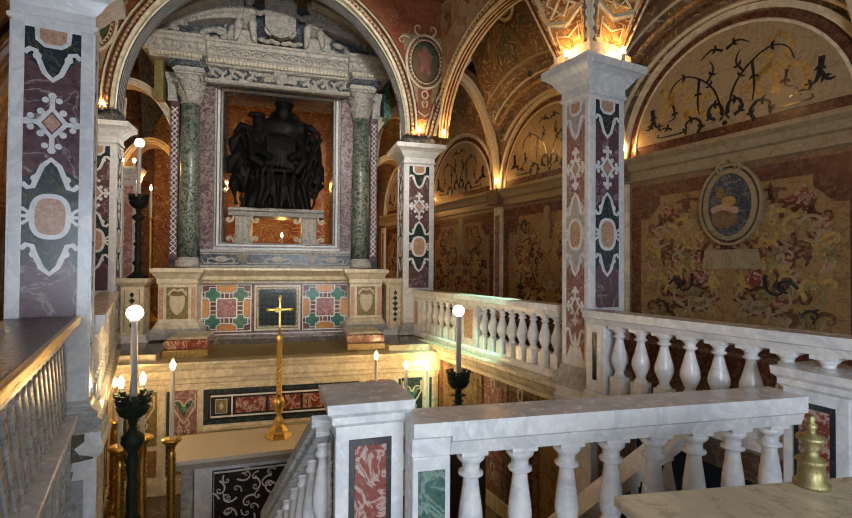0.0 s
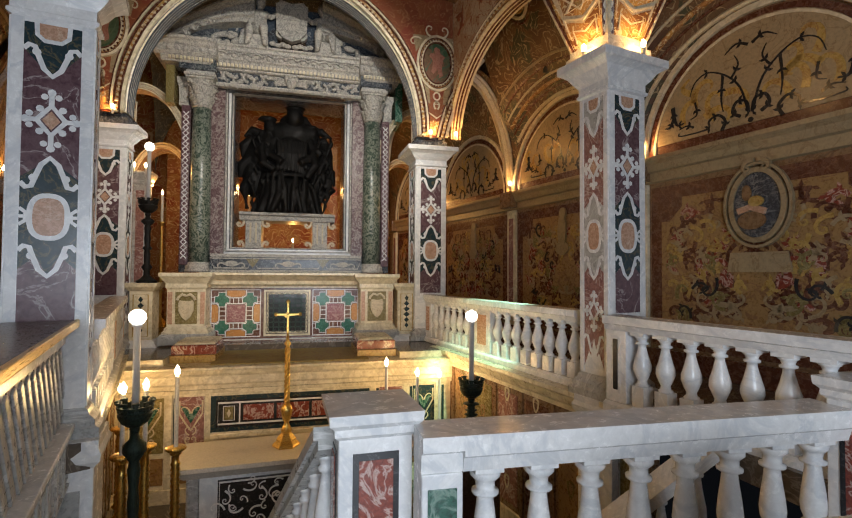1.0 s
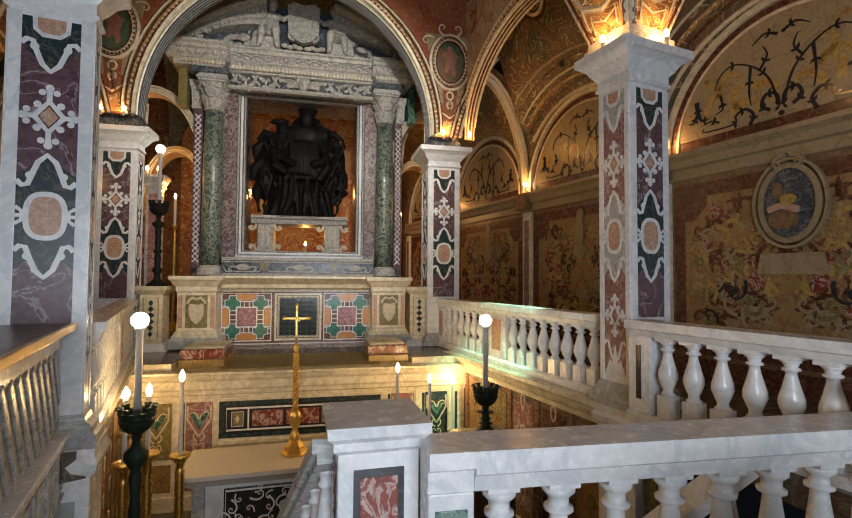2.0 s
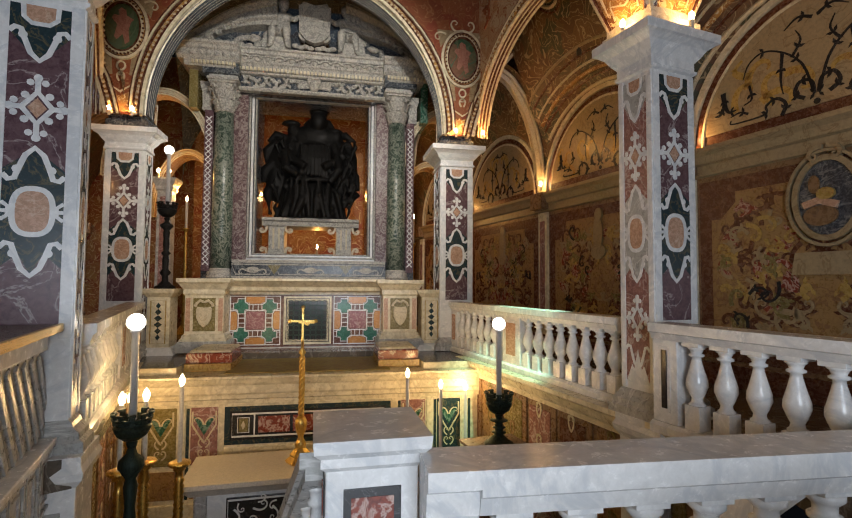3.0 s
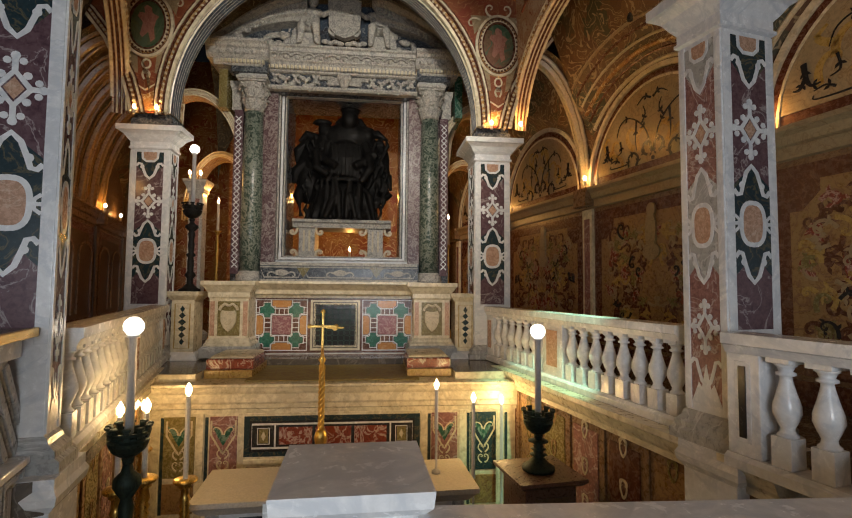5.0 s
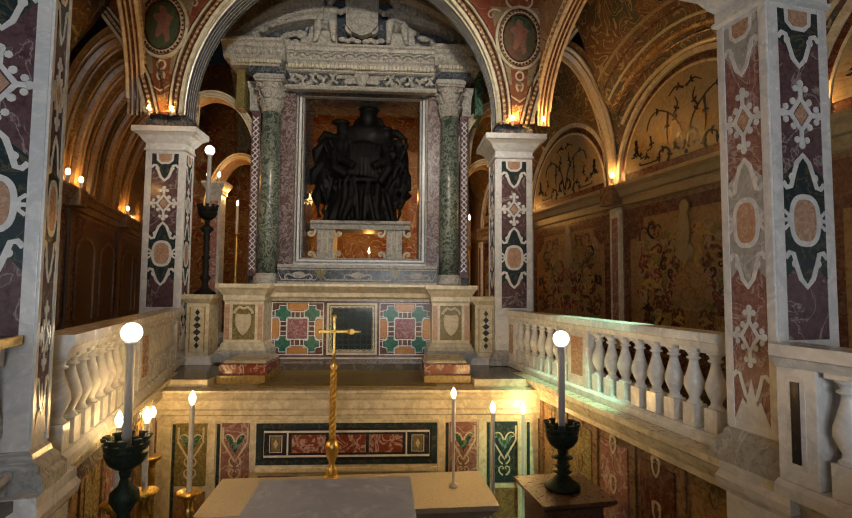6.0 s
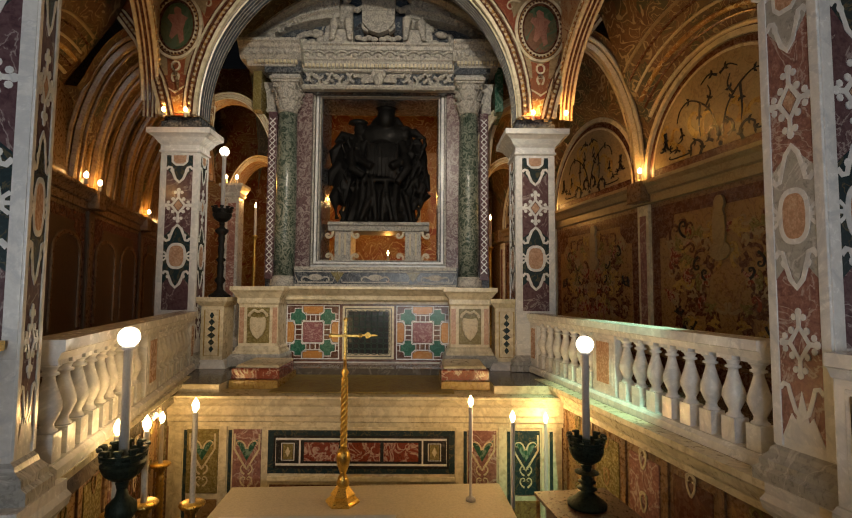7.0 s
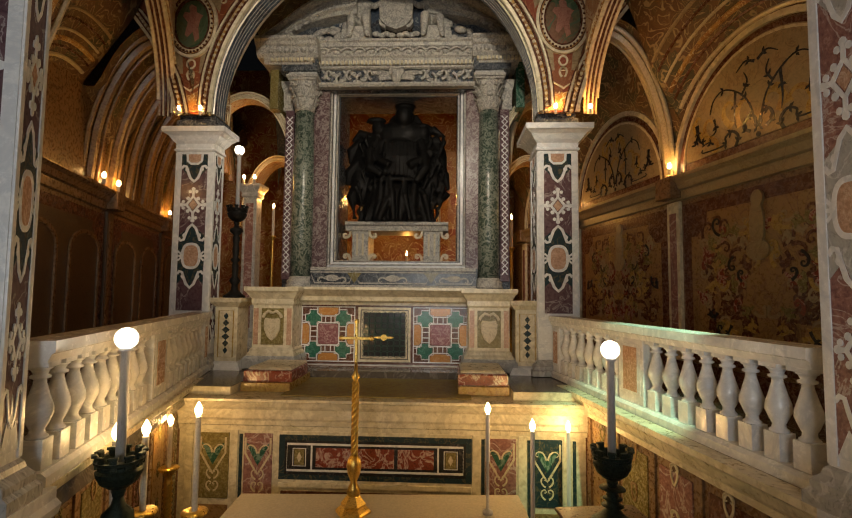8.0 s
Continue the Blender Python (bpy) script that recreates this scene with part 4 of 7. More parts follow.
for cx, dx in ((-1.6, 0.33), (1.62, -0.16)):
    ped = new("pedestal")
    ped.parent = root
    ped.matrix_local = pose(cx, 9.4, 0)
    part("body", boxes((-0.3, 0.3, 0, 1.3, 0.52, 1.3)), CREAM, ped)
    part("footing", square_lathe([(0.4, 0.8, 0.37), (0.4, 0.8, 0.5), (0.37, 0.77, 0.54)]), GREYM, ped, at=pose(0, 0.66, 0))
    part("cornice", square_lathe([(0.3, 0.7, 1.28), (0.32, 0.72, 1.31), (0.32, 0.72, 1.38), (0.38, 0.78, 1.47), (0.41, 0.81, 1.5), (0.41, 0.81, 1.56)]), CREAM, ped, at=pose(0, 0.7, 0))
    part("base_moulding", square_lathe([(0.36, 0.76, 0.53), (0.36, 0.76, 0.57), (0.33, 0.73, 0.6), (0.33, 0.73, 0.63), (0.3, 0.7, 0.66)]), CREAM, ped, at=pose(0, 0.7, 0))
    part("red_base", square_lathe([(0.31, 0.36, 0.345), (0.31, 0.36, 0.47), (0.295, 0.345, 0.485)]), REDM, ped, at=pose(dx, -0.68, 0), label="red veined marble base")
    part("base_slab", square_lathe([(0.28, 0.36, 0.48), (0.28, 0.36, 0.5), (0.26, 0.34, 0.52)]), CREAM, ped, at=pose(dx, -0.6, 0))
    part("plinth", boxes((dx - 0.315, dx + 0.315, -1.12, -0.2, 0.236, 0.347)), YELLOW, ped)
    part("panel", boxes((-0.17, 0.17, -0.006, 0.02, 0.7, 1.24), bevel=0.002), OLIVE, ped)
    for s in (-1, 1):
        part("side_panel", boxes((s * 0.25 - 0.035, s * 0.25 + 0.035, -0.005, 0.02, 0.7, 1.24), bevel=0.002), PEACH, ped)
    bm = bmesh.new()
    plate(bm, [(-0.12, 1.05), (-0.1, 1.1), (0, 1.08), (0.1, 1.1), (0.12, 1.05), (0.115, 0.92), (0.07, 0.82), (0, 0.76), (-0.07, 0.82), (-0.115, 0.92)], 0.03)
    for s in (-1, 1):
        ribbon(bm, [(0, 1.17), (s * 0.06, 1.2), (s * 0.12, 1.15), (s * 0.14, 1.1)], 0.04, 0.03)
    bmesh.ops.bevel(bm, geom=[e for e in bm.edges], offset=0.006, segments=1, affect="EDGES")
    part("shield", bm, IVORY, ped, at=pose(0, -0.006, 0))
for cx in (-2.26, 2.16):
    ped = new("side_pedestal")
    ped.parent = root
    ped.matrix_local = pose(cx, 9.3, 0)
    part("body", boxes((-0.17, 0.17, 0, 0.4, 0.24, 1.3)), CREAM, ped)
    part("cap", square_lathe([(0.18, 0.21, 1.26), (0.24, 0.27, 1.33), (0.25, 0.28, 1.39)]), CREAM, ped, at=pose(0, 0.2, 0))
    part("foot", square_lathe([(0.26, 0.29, 0.24), (0.26, 0.29, 0.36), (0.21, 0.24, 0.44), (0.17, 0.2, 0.46)]), WHITE, ped, at=pose(0, 0.2, 0))
    for i in range(6):
        z, q = 0.62 + i * 0.1, 0.03 + 0.012 * (3 - abs(i - 2.5))
        part("lozenge", plate(bmesh.new(), [(0, z - 0.05), (q, z), (0, z + 0.05), (-q, z)], 0.008), TEAL, ped, at=pose(0, -0.002, 0))
    bm = bmesh.new()
    ribbon(bm, [(-0.11, 0.52), (0.11, 0.52), (0.11, 1.2), (-0.11, 1.2)], 0.015, 0.008, closed=True)
    part("panel_edge", bm, YELLOW, ped, at=pose(0, -0.001, 0))
# retable on the altar
part("predella", boxes((-1.54, 1.54, 11.12, 12.9, 1.57, 1.95), (-2.2, 2.2, 11.5, 12.9, 1.57, 1.95)), BLUEM, root)
bm = bmesh.new()
ribbon(bm, [(-1.52, 1.92), (1.52, 1.92)], 0.06, 0.06)
ribbon(bm, [(-1.52, 1.6), (1.52, 1.6)], 0.05, 0.05)
for x0, x1 in ((-1.45, -0.8), (-0.62, 0.62), (0.8, 1.45)):
    ribbon(bm, [(x0, 1.66), (x1, 1.66), (x1 + 0.08, 1.86), (x0 - 0.08, 1.86)], 0.025, 0.03, closed=True)
    m = (x0 + x1) / 2
    plate(bm, oval(m, 1.75, 0.13, 0.06, 18), 0.035)
    for e in (-1, 1):
        ribbon(bm, spiral(m + e * 0.12, 1.74, 0.5 if e > 0 else math.pi - 0.5, 0.16, 1.1, -e), 0.035, 0.035, taper=True)
part("predella_relief", bm, STONE, root, at=pose(0, 11.12, 0))
for x in (-0.71, 0.71):
    part("predella_wedge", plate(bmesh.new(), [(x - 0.14, 1.86), (x + 0.14, 1.86), (x, 1.66)], 0.02), OLIVE, root, at=pose(0, 11.12, 0))
for s in (-1, 1):
    col = new("column")
    col.parent = root
    col.matrix_local = pose(s * 1.77, 11.3, 0)
    part("foot", lathe([(0.27, 1.57), (0.27, 1.62), (0.25, 1.64), (0.26, 1.68), (0.25, 1.71), (0.21, 1.73), (0.22, 1.76), (0.19, 1.78)], 24), STONE, col, smooth=True)
    part("shaft", lathe([(0.195, 1.78), (0.2, 2.6), (0.195, 3.6), (0.175, 4.95)], 24), VERDE, col, "mottled green marble shaft", smooth=True)
    bm = lathe([(0.175, 4.94), (0.2, 4.96), (0.175, 4.99), (0.185, 5.2), (0.23, 5.46), (0.25, 5.5)], 20)
    leaf = None
    for ring, (z, r, lean) in enumerate(((5.1, 0.2, 12), (5.3, 0.225, 20))):
        for i in range(8):
            a = (i + 0.5 * ring) * math.pi / 4
            at = pose(r * math.cos(a), r * math.sin(a), z, 0, lean, math.degrees(a))
            if leaf is None:
                lb = blob(bmesh.new(), (0, 0, 0), 0.065, (0.35, 0.9, 1.7), 8, 6)
                blob(lb, (0.035, 0, 0.1), 0.04, (0.9, 1.3, 0.6), 8, 6)
                for k in (-1, 1):
                    blob(lb, (0.01, k * 0.05, 0.03), 0.03, (0.6, 0.9, 1.6), 6, 5)
                leaf = part("acanthus_leaf", lb, STONE, col, at=at)
            else:
                again(leaf, at)
    for a in (45, 135, 225, 315):
        c, sn = math.cos(radians(a)), math.sin(radians(a))
        tube(bm, [(0.19 * c, 0.19 * sn, 5.34), (0.27 * c, 0.27 * sn, 5.47), (0.33 * c, 0.33 * sn, 5.47), (0.33 * c, 0.33 * sn, 5.42), (0.29 * c, 0.29 * sn, 5.42)], [0.02, 0.03, 0.032, 0.028, 0.02], 6)
    box(bm, -0.27, 0.27, -0.27, 0.27, 5.5, 5.54, 0.01)
    box(bm, -0.3, 0.3, -0.3, 0.3, 5.54, 5.6, 0.012)
    part("capital", bm, STONE, col, smooth=False)
    part("block", boxes((-0.27, 0.27, -0.24, 0.6, 5.6, 5.66)), GREYM, col)
    part("pilaster", boxes((-0.42, 0.42, 0.22, 0.9, 1.57, 5.6)), BRECCIA, col)
    part("edge_strip", boxes((s * 0.31 - 0.085, s * 0.31 + 0.085, 0.05, 0.5, 1.72, 5.02)), PURPLE, col)
    part("edge_capital", square_lathe([(0.09, 0.06, 5.02), (0.1, 0.07, 5.06), (0.09, 0.06, 5.1), (0.1, 0.07, 5.4), (0.13, 0.1, 5.5), (0.14, 0.11, 5.6)]), STONE, col, at=pose(s * 0.36, 0.14, 0))
    for e in (-1, 1):
        bm = bmesh.new()
        ribbon(bm, [(s * 0.31 + e * (0.055 if i % 2 else -0.055), 1.85 + 0.1125 * i) for i in range(28)], 0.02, 0.008 + 0.001 * e)
        part("fret", bm, WHITE, col, at=pose(0, 0.05, 0))
bm = boxes((-1.56, -1.18, 11.75, 12.7, 1.95, 5.75), (1.18, 1.56, 11.75, 12.7, 1.95, 5.75), (-1.56, 1.56, 11.75, 12.7, 5.44, 5.8), (-1.56, 1.56, 11.75, 12.7, 1.95, 2.12))
part("frame_block", bm, BLUEM, root)
for inset, w, d, m in ((0.0, 0.09, 0.1, WHITE), (0.07, 0.04, 0.125, STONE), (0.125, 0.06, 0.075, WHITE), (0.19, 0.035, 0.1, STONE)):
    bm = bmesh.new()
    a, zt, zb = 1.4 - inset, 5.63 - inset * 0.9, 1.99 + inset * 0.6
    ribbon(bm, [(-a, zb), (a, zb), (a, zt), (-a, zt)], w, d, closed=True)
    for s in (-1, 1):
        if inset < 0.1:
            ribbon(bm, [(s * a, zt - 0.02), (s * (a + 0.13), zt - 0.02), (s * (a + 0.13), zt - 0.75), (s * a, zt - 0.75)], w * 0.8, d - 0.004)
            ribbon(bm, [(s * a, zb + 0.02), (s * (a + 0.14), zb + 0.02), (s * (a + 0.14), zb + 0.36), (s * a, zb + 0.36)], w * 0.8, d - 0.004)
    part("frame_moulding", bm, m, root, at=pose(0, 11.75, 0))
# entablature
ent = new("entablature")
ent.parent = root
part("frieze", boxes((-1.5, 1.5, 11.3, 12.6, 5.47, 5.82)), BLUEM, ent)
part("frieze_bed", profile_run(-1.5, 1.5, [(11.4, 5.52), (11.22, 5.52), (11.22, 5.49), (11.26, 5.45), (11.4, 5.45)]), STONE, ent)
part("architrave", profile_run(-1.52, 1.52, [(11.4, 5.78), (11.24, 5.78), (11.2, 5.8), (11.2, 5.83), (11.17, 5.83), (11.17, 5.9), (11.4, 5.9)]), STONE, ent)
part("cornice", profile_run(-1.5, 1.5, [(11.9, 6.26), (10.98, 6.26), (10.98, 6.22), (11.02, 6.2), (11.04, 6.14), (11.1, 6.12), (11.1, 5.98), (11.14, 5.95), (11.16, 5.9), (11.9, 5.9)]), STONE, ent)
first = None
for i in range(40):
    at = pose(-1.48 + i * 2.96 / 39, 11.15, 5.865)
    first = again(first, at) if first else part("dentil", boxes((-0.021, 0.021, -0.04, 0.05, -0.035, 0.03), bevel=0), CREAM, ent, at=at)
first = None
for i in range(13):
    at = pose(-1.38 + i * 2.76 / 12, 11.09, 6.04)
    if first is None:
        eb = bmesh.new()
        ribbon(eb, [(0.105 * math.cos(math.pi * q / 8), 0.075 * math.sin(math.pi * q / 8)) for q in range(9)], 0.03, 0.045)
        blob(eb, (0, -0.01, 0.005), 0.05, (1, 0.6, 0.9), 10, 6)
        first = part("egg", eb, STONE, ent, at=at)
    else:
        again(first, at)
# carved frieze: winged mask between scrolls, one part a side
for s in (-1, 1):
    bm = bmesh.new()
    for k in range(5):
        tube(bm, [(s * 0.1, -0.03, 5.7 - 0.02 * k), (s * (0.26 + 0.02 * k), -0.06, 5.72 - 0.035 * k), (s * (0.46 - 0.05 * k), -0.03, 5.75 - 0.06 * k)], [0.03, 0.035, 0.012], 6)
    for i in range(5):
        p = spiral(s * (0.48 + 0.2 * i), 5.58 + 0.12 * (i % 2), (0.5 if s > 0 else math.pi - 0.5) * (1 if i % 2 == 0 else -1), 0.2, 1.15, (1 if i % 2 == 0 else -1) * s)
        ribbon(bm, p, 0.055, 0.07, taper=True)
        leafs(bm, p, 0.04, 0.055, 4)
        blob(bm, (s * (0.58 + 0.2 * i), -0.05, 5.66), 0.04, (1, 0.8, 1), 8, 6)
        blob(bm, (s * (0.5 + 0.2 * i), -0.03, 5.73 - 0.14 * (i % 2)), 0.05, (1.4, 0.5, 0.5), 8, 6)
    part("frieze_relief", bm, STONE, ent, at=pose(0, 11.3, 0))
bm = bmesh.new()
blob(bm, (0, 11.24, 5.65), 0.14, (0.8, 0.75, 1.05), 14, 10)
blob(bm, (0, 11.13, 5.63), 0.028, (0.7, 0.9, 1.5), 8, 6)
for s in (-1, 1):
    blob(bm, (s * 0.045, 11.16, 5.68), 0.03, (1.1, 0.6, 0.5), 8, 6)
    blob(bm, (s * 0.1, 11.2, 5.72), 0.06, (0.8, 0.8, 1.2), 8, 6)
blob(bm, (0, 11.2, 5.78), 0.08, (1.3, 0.7, 0.5), 10, 6)
part("mask", bm, STONE, ent, smooth=True)
for s in (-1, 1):
    x0, x1 = (1.44, 2.42) if s > 0 else (-2.6, -1.44)
    part("end_frieze", boxes((min(s * 1.47, s * 2.16), max(s * 1.47, s * 2.16), 11.0, 12.2, 5.66, 5.9)), BLUEM, ent)
    part("end_cornice", profile_run(x0, x1, [(11.9, 6.2), (10.72, 6.2), (10.72, 6.15), (10.77, 6.12), (10.8, 6.07), (10.84, 6.05), (10.88, 5.93), (10.94, 5.88), (11.9, 5.88)]), STONE, ent)
    part("end_bed", profile_run(x0 + 0.12, x1 - 0.12, [(11.5, 5.9), (10.95, 5.9), (10.92, 5.86), (10.96, 5.8), (10.98, 5.77), (11.5, 5.77)]), STONE, ent)
    first = None
    for i in range(6):
        at = pose(s * (1.55 + 0.15 * i), 10.84, 5.98)
        first = again(first, at) if first else part("egg", blob(bmesh.new(), (0, 0, 0), 0.055, (1.05, 0.55, 0.9), 10, 7), STONE, ent, at=at, smooth=True)
    first = None
    for i in range(12):
        at = pose(s * (1.54 + 0.07 * i), 10.93, 5.83)
        first = again(first, at) if first else part("dentil", boxes((-0.02, 0.02, -0.04, 0.05, -0.03, 0.03), bevel=0), CREAM, ent, at=at)
    part("end_scroll", boxes((s * 2.36 - 0.08, s * 2.36 + 0.08, 11.2, 12.0, 5.0, 5.9)), OLIVE if s < 0 else GREENM, ent)
# broken segmental pediment
RISE = [(-0.03, 6.22), (0.3, 6.46), (0.7, 6.78), (1.1, 7.02), (1.5, 7.2), (1.75, 7.28)]
for s in (-1, 1):
    foot = 2.38 if s > 0 else 2.5

    def crest(f):
        k = f * (len(RISE) - 1)
        i = min(int(k), len(RISE) - 2)
        (xa, za), (xb, zb) = RISE[i], RISE[i + 1]
        return s * (foot - xa - (xb - xa) * (k - i)), za + (zb - za) * (k - i)
    bm = bmesh.new()
    rings = []
    pr = [(12.0, 0.03), (10.84, 0.03), (10.84, -0.03), (10.9, -0.06), (10.94, -0.11), (11.0, -0.12), (11.0, -0.3), (10.95, -0.32), (10.95, -0.37), (11.02, -0.4), (11.02, -0.5), (12.0, -0.5)]
    for i in range(17):
        x, z = crest(i / 16)
        dz = min(0.03 + 0.4 * i / 6, 1.0)
        rings.append([bm.verts.new((x, y, z + (o * dz if o < 0 else o))) for y, o in pr])
    for a, b in zip(rings, rings[1:]):
        for k in range(12):
            bm.faces.new((a[k], a[(k + 1) % 12], b[(k + 1) % 12], b[k]))
    bm.faces.new(rings[0]), bm.faces.new(rings[-1])
    part("pediment", bm, STONE, ent)
    first = None
    for i in range(11):
        f = 0.2 + 0.74 * i / 10
        x, z = crest(f)
        xb, zb = crest(f + 0.03)
        slope = math.degrees(math.atan2(zb - z, abs(xb - x)))
        at = pose(x, 10.99, z - 0.21, 0, s * slope, 0)
        first = again(first, at) if first else part("carved_leaf", blob(blob(blob(bmesh.new(), (0, 0, 0.01), 0.06, (0.75, 0.6, 1.3), 10, 6), (0.05, 0, -0.04), 0.035, (1, 0.8, 1.2), 8, 6), (-0.045, 0, 0.03), 0.03, (1, 0.8, 1.2), 8, 6), STONE, ent, at=at, smooth=True)
    bm = bmesh.new()
    rg = random.Random(31 + s)
    for i in range(26):
        f = rg.uniform(0.3, 0.95)
        x, z = crest(f)
        drop = rg.uniform(0.5, 0.85)
        blob(bm, (x, 11.12, max(6.3, z - drop)), rg.uniform(0.05, 0.1), (rg.uniform(0.8, 1.6), 0.8, rg.uniform(0.5, 0.9)), 8, 6, pose(0, 0, 0, 0, s * rg.uniform(10, 40), 0))
    part("garland", bm, STONE, ent, smooth=True)
    part("tympanum", boxes((min(s * 0.3, s * 2.2), max(s * 0.3, s * 2.2), 11.2, 11.8, 6.2, 6.62)), BLUEM, ent)
    part("tympanum_upper", boxes((min(s * 0.3, s * 1.3), max(s * 0.3, s * 1.3), 11.3, 11.8, 6.62, 7.3)), BLUEPAINT, ent)


def cherub(bm, s):
    """A seated carved figure, as a plain shape, its arm towards the shield."""
    blob(bm, (0, 0, 0.3), 0.17, (0.85, 0.75, 1.35), 12, 8)
    blob(bm, (0, -0.02, 0.46), 0.16, (1.15, 0.7, 0.6), 12, 8)
    tube(bm, [(0, -0.02, 0.5), (-s * 0.01, -0.03, 0.6)], 0.055, 8)
    blob(bm, (-s * 0.02, -0.04, 0.7), 0.11, (0.9, 1, 1.15), 12, 8)
    blob(bm, (-s * 0.01, 0.0, 0.77), 0.1, (1.15, 1.1, 0.7), 10, 7)
    tube(bm, [(-s * 0.1, 0, 0.5), (-s * 0.22, -0.1, 0.4), (-s * 0.36, -0.08, 0.5)], [0.07, 0.055, 0.04], 8)
    tube(bm, [(s * 0.13, 0, 0.5), (s * 0.22, -0.06, 0.34), (s * 0.16, -0.2, 0.2)], [0.065, 0.05, 0.04], 8)
    tube(bm, [(-s * 0.05, 0, 0.12), (-s * 0.1, -0.28, 0.12), (-s * 0.12, -0.26, -0.2), (-s * 0.14, -0.33, -0.23)], [0.1, 0.085, 0.05, 0.04], 8)
    tube(bm, [(s * 0.06, 0, 0.12), (s * 0.16, -0.26, 0.08), (s * 0.2, -0.22, -0.2), (s * 0.22, -0.3, -0.23)], [0.1, 0.085, 0.05, 0.04], 8)
    for k in range(4):
        tube(bm, [(s * 0.08, 0.1, 0.5), (s * (0.2 + 0.06 * k), 0.12, 0.62 - 0.1 * k), (s * (0.3 + 0.06 * k), 0.1, 0.5 - 0.16 * k)], [0.05, 0.05, 0.015], 6)
    for k in range(3):
        tube(bm, [(s * 0.1, -0.1, 0.2), (s * (0.2 + 0.05 * k), -0.12, 0.05), (s * (0.24 + 0.06 * k), -0.1, -0.2)], [0.05, 0.045, 0.03], 6)


for s in (-1, 1):
    bm = bmesh.new()
    cherub(bm, s)
    fig = tagged(part("carved_figure", bm, STONE, at=pose(0.05 + s * 0.66, 11.2, 6.52) @ Matrix.Scale(1.08, 4)), "pale marble seated figure on the altar cornice", "statue", "altar figures")
    rm = fig.modifiers.new("carve", "REMESH")
    rm.mode, rm.voxel_size, rm.use_smooth_shade = "VOXEL", 0.017, True
    part("seat", boxes((s * 0.68 - 0.2, s * 0.68 + 0.2, 11.0, 11.6, 6.25, 6.52)), STONE, root)
bm = bmesh.new()
plate(bm, [(-0.3, 0.98), (-0.24, 1.08), (0, 1.02), (0.24, 1.08), (0.3, 0.98), (0.28, 0.42), (0.16, 0.28), (0, 0.22), (-0.16, 0.28), (-0.28, 0.42)], 0.1)
ribbon(bm, [(-0.3, 0.98), (-0.28, 0.42), (-0.16, 0.28), (0, 0.22), (0.16, 0.28), (0.28, 0.42), (0.3, 0.98)], 0.06, 0.15)
ribbon(bm, [(0, 0.95), (0, 0.34)], 0.03, 0.115)
ribbon(bm, [(-0.22, 0.68), (0.22, 0.68)], 0.03, 0.112)
for s in (-1, 1):
    for z in (0.5, 0.82):
        plate(bm, oval(s * 0.12, z, 0.07, 0.09, 10), 0.115)
    ribbon(bm, spiral(s * 0.2, 0.26, 0.3 if s > 0 else math.pi - 0.3, 0.2, 1.2, s), 0.06, 0.12, taper=True)
    for k in range(4):
        blob(bm, (s * (0.08 + 0.1 * k), -0.08, 0.1 + 0.03 * (k % 2)), 0.07, (1.1, 0.7, 0.7), 8, 6)
part("shield_carving", bm, STONE, root, at=pose(0, 11.15, 6.26))
# bench under the statue
part("bench_top", profile_run(-1.1, 1.02, [(12.95, 2.94), (12.03, 2.94), (12.03, 2.88), (12.08, 2.85), (12.1, 2.76), (12.95, 2.76)]), STONE, root)
for x in (-0.8, 0.68):
    part("bench_leg", boxes((x - 0.17, x + 0.17, 12.15, 12.9, 2.12, 2.77)), STONE, root)
    bm = bmesh.new()
    for s in (-1, 1):
        ribbon(bm, spiral(x + s * 0.2, 2.75, -math.pi / 2, 0.2, 1.2, s), 0.05, 0.05)
        ribbon(bm, spiral(x + s * 0.2, 2.15, math.pi / 2, 0.18, 1.2, -s), 0.05, 0.05)
        ribbon(bm, [(x + s * 0.06, 2.7), (x + s * 0.06, 2.25)], 0.04, 0.04)
    part("volute", bm, IVORY, root, at=pose(0, 12.15, 0))

# bronze group: one plain shape
bm = bmesh.new()
random.seed(5)
# seat and skirts
blob(bm, (0, 0, 0.42), 0.62, (1.0, 0.75, 0.85), 18, 12)
blob(bm, (0, 0, 0.12), 0.75, (1.0, 0.6, 0.3), 18, 10)
for i in range(26):
    a = -math.pi * (0.02 + 0.96 * i / 25)
    r0, r1 = 0.6, 0.76 + 0.07 * (i % 3)
    a += random.uniform(-0.1, 0.1)
    tilt = random.uniform(-0.25, 0.25)
    tube(bm, [(r0 * math.cos(a), 0.7 * r0 * math.sin(a), random.uniform(0.6, 1.0)), (0.66 * math.cos(a + tilt), 0.5 * math.sin(a), random.uniform(0.35, 0.55)), (r1 * math.cos(a + 1.6 * tilt), 0.6 * r1 * math.sin(a), 0.0)], [0.03, random.uniform(0.05, 0.1), 0.05], 6)
tube(bm, [(0.56 * math.cos(-math.pi * i / 12), 0.42 * math.sin(-math.pi * i / 12), 0.92 - 0.05 * math.sin(math.pi * i / 12)) for i in range(13)], 0.05, 7)
